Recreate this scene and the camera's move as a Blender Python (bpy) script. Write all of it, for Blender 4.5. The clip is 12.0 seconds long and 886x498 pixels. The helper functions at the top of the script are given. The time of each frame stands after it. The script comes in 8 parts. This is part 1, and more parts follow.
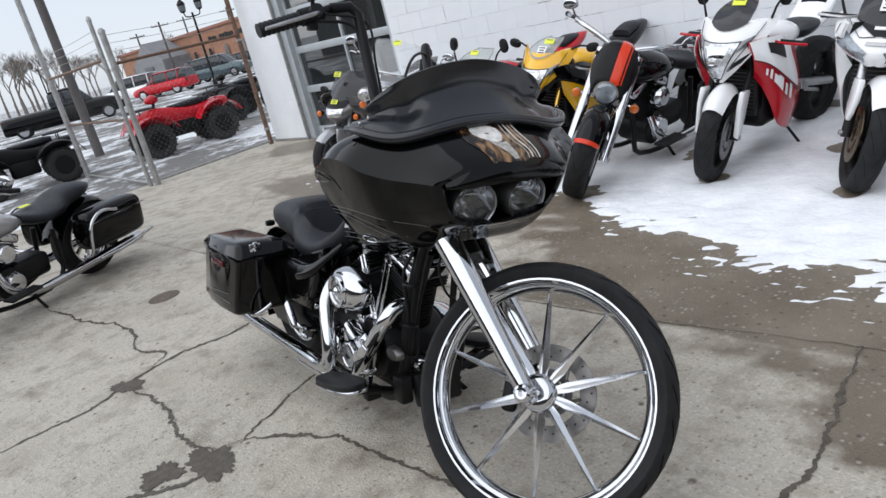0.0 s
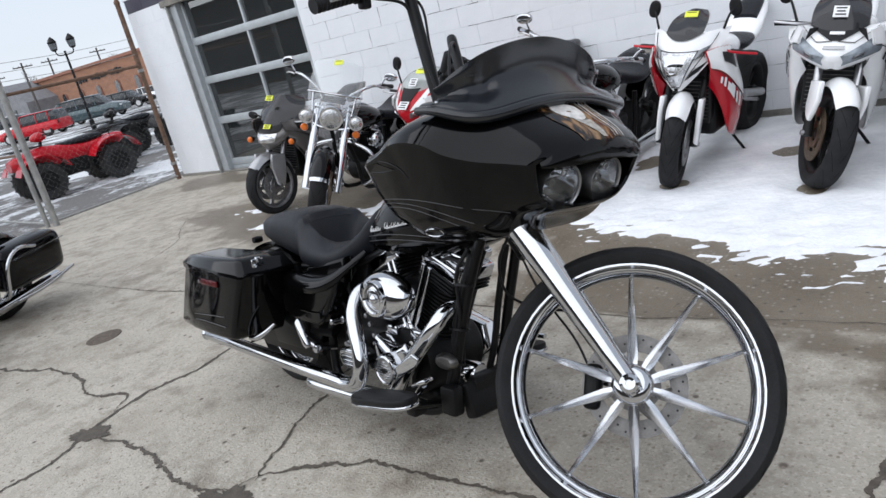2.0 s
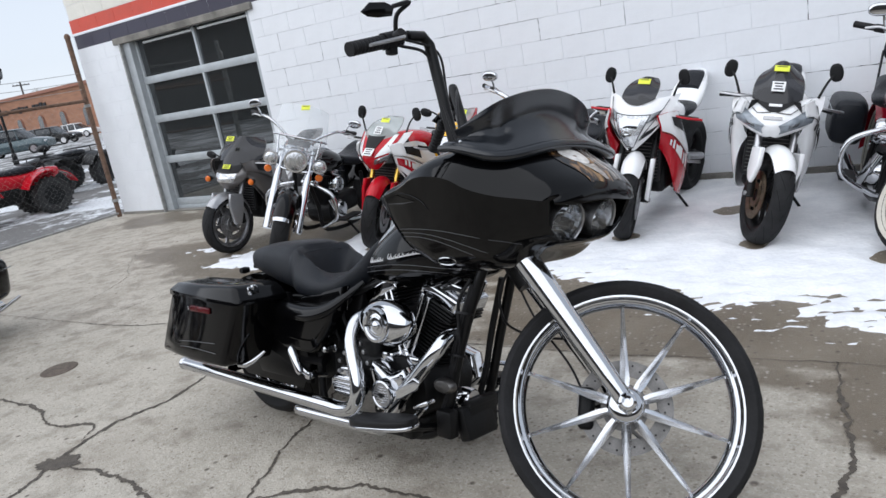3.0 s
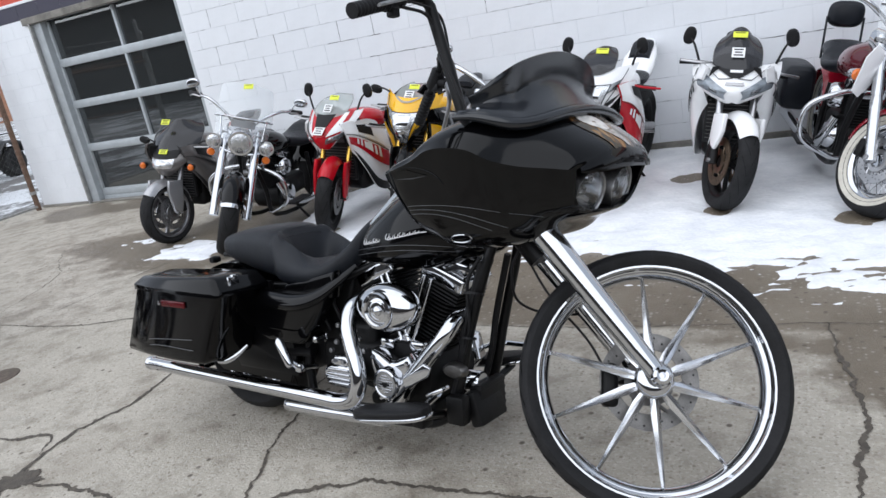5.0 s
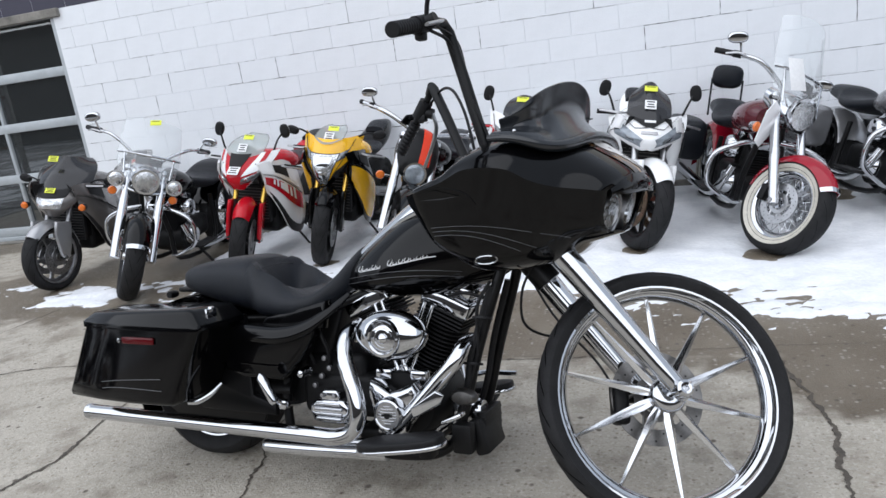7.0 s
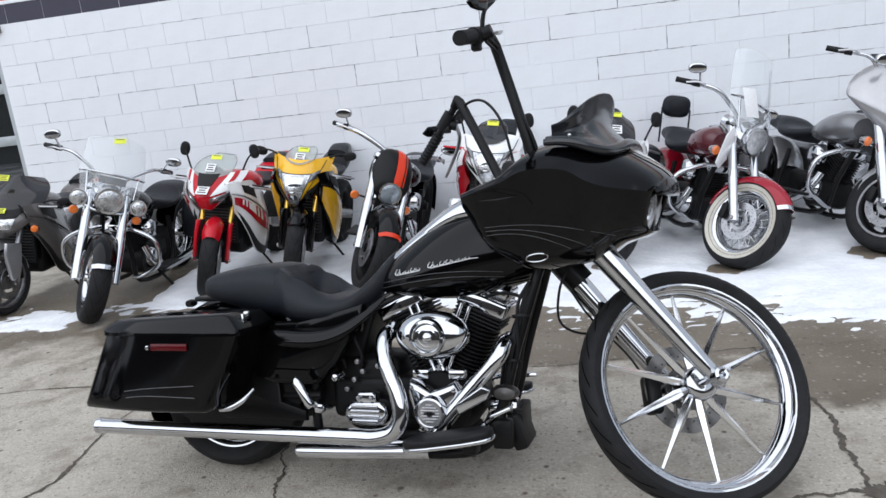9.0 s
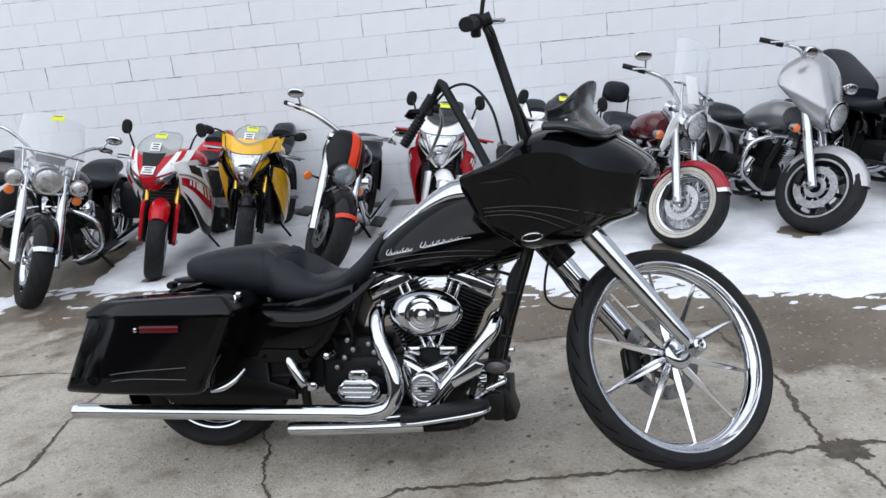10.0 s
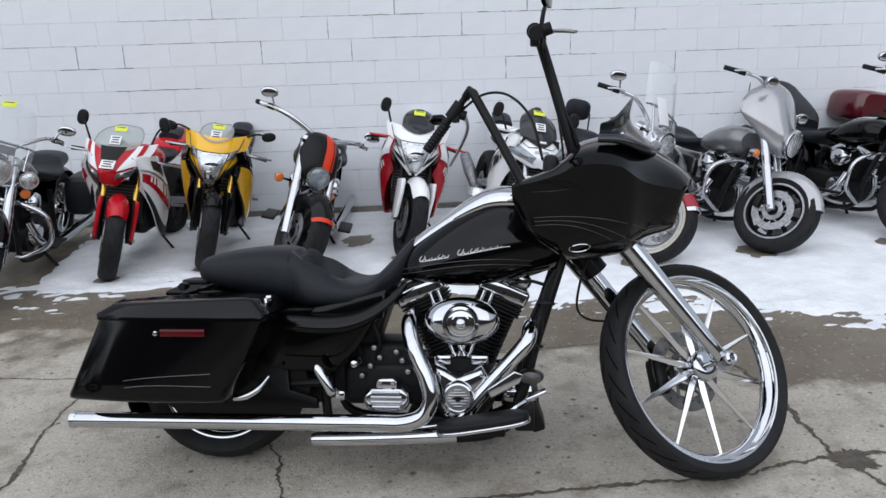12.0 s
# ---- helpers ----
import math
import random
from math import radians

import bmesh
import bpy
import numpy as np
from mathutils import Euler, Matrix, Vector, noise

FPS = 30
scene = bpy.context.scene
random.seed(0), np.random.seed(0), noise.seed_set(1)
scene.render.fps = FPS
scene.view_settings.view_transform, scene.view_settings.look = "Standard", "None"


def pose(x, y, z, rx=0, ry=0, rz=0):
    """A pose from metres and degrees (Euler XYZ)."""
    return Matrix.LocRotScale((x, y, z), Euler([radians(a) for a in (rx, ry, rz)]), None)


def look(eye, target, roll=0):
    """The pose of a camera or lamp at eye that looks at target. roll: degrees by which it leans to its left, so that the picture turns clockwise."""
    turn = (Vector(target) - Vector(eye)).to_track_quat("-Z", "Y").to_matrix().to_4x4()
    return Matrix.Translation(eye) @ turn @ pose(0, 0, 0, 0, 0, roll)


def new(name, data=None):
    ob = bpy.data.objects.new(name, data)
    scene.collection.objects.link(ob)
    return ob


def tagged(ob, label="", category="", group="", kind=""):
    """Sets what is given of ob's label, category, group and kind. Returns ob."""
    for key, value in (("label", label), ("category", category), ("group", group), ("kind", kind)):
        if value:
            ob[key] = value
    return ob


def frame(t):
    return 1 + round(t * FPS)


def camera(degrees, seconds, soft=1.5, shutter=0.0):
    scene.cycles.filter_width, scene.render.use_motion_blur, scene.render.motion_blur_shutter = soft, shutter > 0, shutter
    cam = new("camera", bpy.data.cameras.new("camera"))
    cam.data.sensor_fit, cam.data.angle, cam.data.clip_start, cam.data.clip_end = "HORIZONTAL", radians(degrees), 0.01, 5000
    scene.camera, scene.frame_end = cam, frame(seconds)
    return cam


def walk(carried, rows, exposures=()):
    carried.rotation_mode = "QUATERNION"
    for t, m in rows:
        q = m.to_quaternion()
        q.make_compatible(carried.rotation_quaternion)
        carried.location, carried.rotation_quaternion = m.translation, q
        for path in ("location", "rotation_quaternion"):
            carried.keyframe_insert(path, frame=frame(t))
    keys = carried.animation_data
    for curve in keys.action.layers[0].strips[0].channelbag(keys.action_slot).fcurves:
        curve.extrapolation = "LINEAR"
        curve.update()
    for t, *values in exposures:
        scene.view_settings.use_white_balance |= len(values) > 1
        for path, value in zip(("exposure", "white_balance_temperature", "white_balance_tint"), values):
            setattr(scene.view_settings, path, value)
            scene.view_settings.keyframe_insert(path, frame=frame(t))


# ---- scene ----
cam = camera(63.0, 12.0)
PATH = [
    (0, (1.146, 1.048, 1.467), (-0.317, 2.257, 0.837), -14.1),
    (0.5, (1.082, 0.843, 1.469), (-0.238, 2.239, 0.915), -12.1),
    (1, (0.959, 0.759, 1.456), (-0.315, 2.208, 0.932), -11.1),
    (1.5, (0.766, 0.78, 1.434), (-0.498, 2.236, 0.904), -13.1),
    (2, (0.662, 0.769, 1.419), (-0.584, 2.211, 0.814), -14.0),
    (2.5, (0.608, 0.632, 1.448), (-0.548, 2.161, 0.876), -10.9),
    (3, (0.559, 0.483, 1.446), (-0.526, 2.084, 0.94), -10.2),
    (3.2, (0.544, 0.464, 1.447), (-0.527, 2.081, 0.958), -10.0),
    (4.8, (0.287, 0.542, 1.434), (-0.678, 2.181, 0.816), -12.6),
    (5, (0.267, 0.477, 1.445), (-0.645, 2.155, 0.852), -11.2),
    (5.5, (0.187, 0.292, 1.452), (-0.531, 2.074, 0.895), -10.0),
    (6, (0.092, 0.23, 1.454), (-0.548, 2.054, 0.94), -7.3),
    (6.5, (-0.031, 0.289, 1.426), (-0.639, 2.133, 0.943), -7.5),
    (6.7, (-0.097, 0.323, 1.43), (-0.675, 2.167, 0.913), -8.3),
    (8.3, (-0.405, 0.036, 1.432), (-0.778, 1.942, 0.952), -4.1),
    (8.5, (-0.452, 0.043, 1.43), (-0.798, 1.952, 0.946), -4.0),
    (9, (-0.555, 0.103, 1.408), (-0.874, 2.024, 0.953), -6.8),
    (9.5, (-0.666, 0.123, 1.415), (-0.92, 2.043, 0.914), -7.4),
    (10, (-0.792, 0.009, 1.448), (-0.896, 1.935, 0.92), -5.5),
    (10.5, (-0.928, -0.11, 1.463), (-0.893, 1.83, 0.977), -2.2),
    (11, (-1.005, -0.088, 1.448), (-0.903, 1.858, 0.995), -0.2),
    (11.5, (-1.127, 0.019, 1.443), (-1.041, 1.965, 0.992), -2.3),
    (12, (-1.218, 0.049, 1.457), (-1.082, 1.977, 0.941), -1.8),
]
walk(cam, [(t, look(eye, target, roll)) for t, eye, target, roll in PATH],
     [(0, 0.46, 6280, 10), (2.5, 0.49, 6220, 10), (6.5, 0.53, 6150, 10), (9, 0.51, 6150, 10), (11, 0.35, 6150, 10), (12, 0.27, 6150, 10)])

# ---- light: an overcast winter sky ----
world = bpy.data.worlds.new("overcast_sky")
scene.world = world
world.use_nodes = True
wn, wl = world.node_tree.nodes, world.node_tree.links
sky = wn.new("ShaderNodeTexSky")
sky.sky_type, sky.sun_disc = "NISHITA", False
sky.sun_elevation, sky.sun_rotation = radians(42), radians(194)
sky.air_density, sky.dust_density, sky.ozone_density = 1.0, 0.6, 1.0
soft_sky = wn.new("ShaderNodeHueSaturation")
soft_sky.inputs["Saturation"].default_value = 0.30
wl.new(sky.outputs["Color"], soft_sky.inputs["Color"])
# cloud evens out the clear sky's gradient
cloud = wn.new("ShaderNodeMix")
cloud.data_type = "RGBA"
cloud.inputs["Factor"].default_value = 0.7
cloud.inputs["B"].default_value = (3.3, 3.55, 3.95, 1)
wl.new(soft_sky.outputs["Color"], cloud.inputs["A"])
wl.new(cloud.outputs["Result"], wn["Background"].inputs["Color"])
wn["Background"].inputs["Strength"].default_value = 0.15
sun_data = bpy.data.lights.new("sun", "SUN")
sun_data.energy, sun_data.angle, sun_data.color = 1.82, radians(120), (1.0, 0.98, 0.96)
sun = new("sun", sun_data)
sun.matrix_world = look((-4, -13, 15), (0, 3, 0))


# ---- materials ----
def material(name, colour, rough=0.5, metal=0.0, vary=0.08, scale=8.0, bump=0.0, bump_scale=60.0, coat=0.0, dark=None, per_object=0.0, stretch=(1, 1, 1), rough_vary=0.1, spec=0.5):
    """A surface with two scales of noise in colour, roughness and relief."""
    m = bpy.data.materials.new(name)
    m.use_nodes = True
    n, l = m.node_tree.nodes, m.node_tree.links
    b = n["Principled BSDF"]
    b.inputs["Metallic"].default_value = metal
    b.inputs["Specular IOR Level"].default_value = spec
    b.inputs["Coat Weight"].default_value = coat
    b.inputs["Coat Roughness"].default_value = 0.04
    tc = n.new("ShaderNodeTexCoord")
    mp = n.new("ShaderNodeMapping")
    mp.inputs["Scale"].default_value = stretch
    l.new(tc.outputs["Object"], mp.inputs["Vector"])
    big, fine = n.new("ShaderNodeTexNoise"), n.new("ShaderNodeTexNoise")
    big.inputs["Scale"].default_value, big.inputs["Detail"].default_value = scale, 5
    fine.inputs["Scale"].default_value, fine.inputs["Detail"].default_value = scale * 9, 4
    for t in (big, fine):
        l.new(mp.outputs["Vector"], t.inputs["Vector"])
    add = n.new("ShaderNodeMath")
    add.operation = "MULTIPLY_ADD"
    add.inputs[1].default_value = 0.4
    l.new(fine.outputs["Fac"], add.inputs[0])
    l.new(big.outputs["Fac"], add.inputs[2])
    ramp = n.new("ShaderNodeMapRange")
    ramp.inputs["From Min"].default_value, ramp.inputs["From Max"].default_value = 0.45, 0.95
    l.new(add.outputs[0], ramp.inputs["Value"])
    mix = n.new("ShaderNodeMix")
    mix.data_type = "RGBA"
    low = dark if dark else tuple(c * (1 - vary) for c in colour)
    high = tuple(min(1, c * (1 + vary)) for c in colour)
    mix.inputs["A"].default_value, mix.inputs["B"].default_value = (*low, 1), (*high, 1)
    l.new(ramp.outputs["Result"], mix.inputs["Factor"])
    out = mix.outputs["Result"]
    if per_object:
        oi = n.new("ShaderNodeObjectInfo")
        mr = n.new("ShaderNodeMapRange")
        mr.inputs["To Min"].default_value, mr.inputs["To Max"].default_value = 1 - per_object, 1 + per_object
        l.new(oi.outputs["Random"], mr.inputs["Value"])
        hsv = n.new("ShaderNodeHueSaturation")
        l.new(mr.outputs["Result"], hsv.inputs["Value"])
        l.new(out, hsv.inputs["Color"])
        out = hsv.outputs["Color"]
    l.new(out, b.inputs["Base Color"])
    rr = n.new("ShaderNodeMapRange")
    rr.inputs["To Min"].default_value, rr.inputs["To Max"].default_value = max(0.02, rough * (1 - rough_vary)), min(1, rough * (1 + rough_vary))
    l.new(big.outputs["Fac"], rr.inputs["Value"])
    l.new(rr.outputs["Result"], b.inputs["Roughness"])
    if bump:
        bn = n.new("ShaderNodeTexNoise")
        bn.inputs["Scale"].default_value, bn.inputs["Detail"].default_value = bump_scale, 5
        l.new(mp.outputs["Vector"], bn.inputs["Vector"])
        bp = n.new("ShaderNodeBump")
        bp.inputs["Strength"].default_value, bp.inputs["Distance"].default_value = bump, 0.01
        l.new(bn.outputs["Fac"], bp.inputs["Height"])
        l.new(bp.outputs["Normal"], b.inputs["Normal"])
    return m


def glass(name, colour=(1, 1, 1), rough=0.02, alpha=0.25, gloss=0.045):
    """Thin clear sheet: mostly see-through, with a glossy skin."""
    m = bpy.data.materials.new(name)
    m.use_nodes = True
    n, l = m.node_tree.nodes, m.node_tree.links
    out = n["Material Output"]
    tr, gl, df = n.new("ShaderNodeBsdfTransparent"), n.new("ShaderNodeBsdfGlossy"), n.new("ShaderNodeBsdfDiffuse")
    tr.inputs["Color"].default_value = (*colour, 1)
    df.inputs["Color"].default_value = (*colour, 1)
    gl.inputs["Roughness"].default_value = rough
    lw = n.new("ShaderNodeLayerWeight")
    pw, fr = n.new("ShaderNodeMath"), n.new("ShaderNodeMath")
    pw.operation, fr.operation = "POWER", "MULTIPLY_ADD"
    pw.inputs[1].default_value = 4.0
    fr.inputs[1].default_value, fr.inputs[2].default_value = 0.7, gloss
    l.new(lw.outputs["Facing"], pw.inputs[0])
    l.new(pw.outputs[0], fr.inputs[0])
    film, skin = n.new("ShaderNodeMixShader"), n.new("ShaderNodeMixShader")
    film.inputs["Fac"].default_value = alpha
    l.new(tr.outputs[0], film.inputs[1])
    l.new(df.outputs[0], film.inputs[2])
    l.new(fr.outputs[0], skin.inputs["Fac"])
    l.new(film.outputs[0], skin.inputs[1])
    l.new(gl.outputs[0], skin.inputs[2])
    l.new(skin.outputs[0], out.inputs["Surface"])
    return m


def skin(bm, planes, out=0.003):
    """What is left of a shape's surface behind all the planes (point, outward normal), lifted a little."""
    bmesh.ops.recalc_face_normals(bm, faces=bm.faces)
    for co, no in planes:
        bmesh.ops.bisect_plane(bm, geom=bm.verts[:] + bm.edges[:] + bm.faces[:], plane_co=co, plane_no=no, clear_outer=True)
    bm.normal_update()
    for v in bm.verts:
        v.co += v.normal * out
    return bm


BLACK_PAINT = material("black_paint", (0.0016, 0.0016, 0.002), 0.085, 0, 0.2, 3, coat=0.0, rough_vary=0.35, spec=0.25)
BLACK_SATIN = material("black_satin", (0.005, 0.005, 0.0055), 0.35, 0, 0.2, 20, spec=0.22)
BLACK_PLASTIC = material("black_plastic", (0.008, 0.008, 0.009), 0.5, 0, 0.25, 25, bump=0.1, bump_scale=300, spec=0.25)
LEATHER = material("black_leather", (0.0048, 0.0064, 0.0102), 0.42, 0, 0.2, 14, bump=0.25, bump_scale=350, spec=0.29)
GROOVE_SHADE = material("tyre_groove_shade", (0.004, 0.004, 0.004), 0.9, 0, 0.1, 40, spec=0.05)
RUBBER = material("tyre_rubber", (0.017, 0.017, 0.018), 0.68, 0, 0.3, 18, bump=0.15, bump_scale=220, spec=0.18)
SPOKE_CHROME = material("soft_chrome", (0.80, 0.81, 0.83), 0.15, 1.0, 0.06, 12, rough_vary=0.3)
CHROME = material("chrome", (0.56, 0.57, 0.59), 0.05, 1.0, 0.06, 12, rough_vary=0.5)
ALLOY = material("brushed_alloy", (0.5, 0.5, 0.51), 0.32, 1.0, 0.15, 20)
DULL_STEEL = material("dull_steel", (0.33, 0.33, 0.34), 0.45, 1.0, 0.3, 30)
DARK_STEEL = material("worn_disc_steel", (0.16, 0.155, 0.15), 0.4, 1.0, 0.3, 30)
SCRIPT = material("silver_script", (0.7, 0.7, 0.71), 0.35, 0.3, 0.1, 40)
BLACK_METAL = material("black_engine_finish", (0.006, 0.006, 0.0065), 0.45, 0.0, 0.3, 25, bump=0.15, bump_scale=200, spec=0.22)
WHITE_PAINT = material("white_paint", (0.88, 0.885, 0.89), 0.14, 0, 0.03, 4, coat=0.4)
RED_PAINT = material("red_paint", (0.47, 0.006, 0.016), 0.16, 0, 0.08, 4, coat=0.1, spec=0.35)
CRIMSON_PAINT = material("crimson_paint", (0.30, 0.006, 0.02), 0.16, 0, 0.1, 4, coat=0.2, spec=0.4)
DARK_RED_PAINT = material("dark_red_paint", (0.085, 0.006, 0.012), 0.16, 0, 0.1, 4, coat=0.5)
YELLOW_PAINT = material("yellow_paint", (0.84, 0.45, 0.008), 0.16, 0, 0.06, 4, coat=0.4)
ORANGE_PAINT = material("orange_paint", (0.66, 0.042, 0.010), 0.2, 0, 0.08, 4, coat=0.05, spec=0.35)
GREY_PAINT = material("silver_grey_paint", (0.23, 0.23, 0.24), 0.26, 0.5, 0.06, 5, coat=0.4)
SILVER_PAINT = material("silver_paint", (0.42, 0.42, 0.43), 0.25, 0.6, 0.06, 5, coat=0.3)
BROWN_GREY_PAINT = material("warm_grey_paint", (0.16, 0.15, 0.145), 0.25, 0.4, 0.06, 5, coat=0.3)
AMBER = material("amber_lens", (0.7, 0.16, 0.02), 0.15, 0, 0.1, 30, coat=0.5)
RED_LENS = material("red_lens", (0.075, 0.003, 0.005), 0.15, 0, 0.1, 30, coat=0.0, spec=0.3)
LAMP_GLASS = material("headlamp_glass", (0.60, 0.61, 0.62), 0.08, 0.8, 0.42, 35, bump=0.5, bump_scale=90, coat=0.6)
WING_LAMP = material("grey_headlamp_glass", (0.24, 0.27, 0.30), 0.1, 0.3, 0.35, 26, bump=0.15, bump_scale=50, coat=0.6)
DARK_LAMP = material("dark_headlamp_glass", (0.16, 0.17, 0.18), 0.06, 0.6, 0.6, 30, bump=0.4, bump_scale=60, coat=0.8)
MAIN_LAMP = material("main_headlamp_reflector", (0.46, 0.465, 0.475), 0.06, 1.0, 0.3, 22)
LABEL_YELLOW = material("yellow_label", (0.75, 0.8, 0.05), 0.5, 0, 0.06, 60)
LABEL_WHITE = material("white_label", (0.8, 0.8, 0.8), 0.5, 0, 0.06, 60)
INK = material("black_ink", (0.012, 0.012, 0.013), 0.55, 0, 0.1, 60, spec=0.25)
RIM_CREAM = material("cream_rim_band", (0.55, 0.52, 0.45), 0.4, 0, 0.2, 14)
GOLD = material("gold_anodised", (0.6, 0.38, 0.08), 0.25, 1.0, 0.1, 20)
BRONZE = material("bronze_disc", (0.27, 0.2, 0.14), 0.35, 0.9, 0.3, 25)
CLEAR = glass("clear_windshield", (0.93, 0.95, 0.96), 0.03, 0.2)
TINTED = glass("tinted_windscreen", (0.62, 0.66, 0.64), 0.03, 0.38)
SMOKE = glass("smoked_windshield", (0.05, 0.05, 0.055), 0.03, 0.45)
LAMP_LENS = glass("headlamp_lens", (0.96, 0.97, 0.98), 0.02, 0.02, 0.04)
SHIELD = material("dark_satin_acrylic", (0.009, 0.0105, 0.0135), 0.2, 0, 0.2, 6, rough_vary=0.3, spec=0.62)
SEAM = material("paint_pinstripe", (0.11, 0.11, 0.115), 0.3, 0.3, 0.1, 40)


# ---- mesh builders ----
def part(name, bm, mat, parent, label="", smooth=True, angle=38):
    """Link a bmesh as one mesh object under a thing or a part."""
    me = bpy.data.meshes.new(name)
    bmesh.ops.recalc_face_normals(bm, faces=bm.faces)
    bm.to_mesh(me)
    bm.free()
    for m in mat if isinstance(mat, (list, tuple)) else (mat,):
        me.materials.append(m)
    if smooth:
        me.shade_smooth()
        me.set_sharp_from_angle(angle=radians(angle))
    ob = new(name, me)
    ob.parent = parent
    if label:
        tagged(ob, label)
    return ob


def thing(name, label, category, m=None, group="", kind=""):
    """An Empty at a thing's base, which holds its parts."""
    ob = new(name)
    ob.empty_display_size = 0.1
    ob.matrix_world = m if m is not None else Matrix()
    return tagged(ob, label, category, group, kind)


def box(size, centre=(0, 0, 0), bevel=0.004, segments=2, rot=None):
    bm = bmesh.new()
    bmesh.ops.create_cube(bm, size=1)
    bmesh.ops.scale(bm, vec=size, verts=bm.verts)
    if bevel:
        bmesh.ops.bevel(bm, geom=bm.edges[:], offset=min(bevel, min(size) * 0.45), segments=segments, profile=0.5, affect="EDGES")
    if rot is not None:
        bmesh.ops.transform(bm, matrix=rot, verts=bm.verts)
    bmesh.ops.translate(bm, vec=centre, verts=bm.verts)
    return bm


def join(*bms):
    """Several bmeshes as one."""
    out = bms[0]
    for b in bms[1:]:
        me = bpy.data.meshes.new("tmp")
        b.to_mesh(me)
        b.free()
        out.from_mesh(me)
        bpy.data.meshes.remove(me)
    return out


def moved(bm, m):
    bmesh.ops.transform(bm, matrix=m, verts=bm.verts)
    return bm


def smooth_line(points, steps=6):
    """A Catmull-Rom curve through the points."""
    p = [Vector(q) for q in points]
    p = [p[0] * 2 - p[1]] + p + [p[-1] * 2 - p[-2]]
    out = []
    for i in range(1, len(p) - 2):
        a, b, c, d = p[i - 1:i + 3]
        for k in range(steps):
            t = k / steps
            out.append(0.5 * ((2 * b) + (c - a) * t + (2 * a - 5 * b + 4 * c - d) * t * t + (3 * b - a - 3 * c + d) * t ** 3))
    out.append(p[-2])
    return out


def rings(loops, caps=True, closed=False):
    """Skin a row of loops of equal length."""
    bm = bmesh.new()
    vs = [[bm.verts.new(q) for q in loop] for loop in loops]
    n = len(vs[0])
    pairs = list(zip(vs, vs[1:])) + ([(vs[-1], vs[0])] if closed else [])
    for a, b in pairs:
        for i in range(n):
            bm.faces.new((a[i], a[(i + 1) % n], b[(i + 1) % n], b[i]))
    if caps and not closed:
        bm.faces.new(vs[0][::-1])
        bm.faces.new(vs[-1])
    return bm


def tube(points, radius, sides=10, curve=0, flat=1.0, closed=False):
    """A pipe along points; radius may be a list, flat squeezes it sideways."""
    p = smooth_line(points, curve) if curve else [Vector(q) for q in points]
    r = radius if isinstance(radius, (list, tuple)) else None
    loops, up = [], None
    for i, q in enumerate(p):
        a = p[i - 1] if i or closed else q
        b = p[(i + 1) % len(p)] if i + 1 < len(p) or closed else q
        d = (b - a).normalized()
        if up is None:
            up = d.orthogonal().normalized()
        up = (up - d * up.dot(d)).normalized()
        side = d.cross(up)
        if r:
            f = i / max(1, len(p) - 1) * (len(r) - 1)
            k = min(int(f), len(r) - 2)
            rad = r[k] + (r[k + 1] - r[k]) * (f - k)
        else:
            rad = radius
        loops.append([q + up * (math.cos(2 * math.pi * j / sides) * rad) + side * (math.sin(2 * math.pi * j / sides) * rad * flat) for j in range(sides)])
    return rings(loops, closed=closed)


def lathe(profile, sides=32, m=None, closed=False):
    """Turn a profile of (radius, height) about the y axis; m places it."""
    loops = [[(r * math.cos(2 * math.pi * j / sides), h, r * math.sin(2 * math.pi * j / sides)) for j in range(sides)] for r, h in profile]
    bm = rings(loops, caps=not closed, closed=closed)
    if m is not None:
        moved(bm, m)
    return bm


def slab(outline, depth, m=None, bevel=0.006, segments=2):
    """An outline in the xz plane, given a thickness along y and rounded edges."""
    bm = bmesh.new()
    a = [bm.verts.new((x, -depth / 2, z)) for x, z in outline]
    b = [bm.verts.new((x, depth / 2, z)) for x, z in outline]
    n = len(a)
    bm.faces.new(a)
    bm.faces.new(b[::-1])
    for i in range(n):
        bm.faces.new((a[i], b[i], b[(i + 1) % n], a[(i + 1) % n]))
    bmesh.ops.recalc_face_normals(bm, faces=bm.faces)
    if bevel:
        bmesh.ops.bevel(bm, geom=[e for e in bm.edges if abs(e.verts[0].co.y - e.verts[1].co.y) < 1e-6], offset=bevel, segments=segments, profile=0.5, affect="EDGES")
    if m is not None:
        moved(bm, m)
    return bm


def hull(stations, sides=20, power=2.4, steps=4):
    """A rounded body along x. Stations: x, half width, bottom z, z of the widest line, top z."""
    s = smooth_line([(a, b, c) for a, b, c, _, _ in stations], steps), smooth_line([(a, d, e) for a, _, _, d, e in stations], steps)
    loops = []
    for (x, w, lo), (_, mid, hi) in zip(*s):
        loop = []
        for j in range(sides):
            t = 2 * math.pi * j / sides
            c, q = math.cos(t), math.sin(t)
            y = max(w, 0.002) * math.copysign(abs(c) ** (2 / power), c)
            z = mid + (hi - mid if q > 0 else mid - lo) * math.copysign(abs(q) ** (2 / power), q)
            loop.append((x, y, z))
        loops.append(loop)
    return rings(loops)


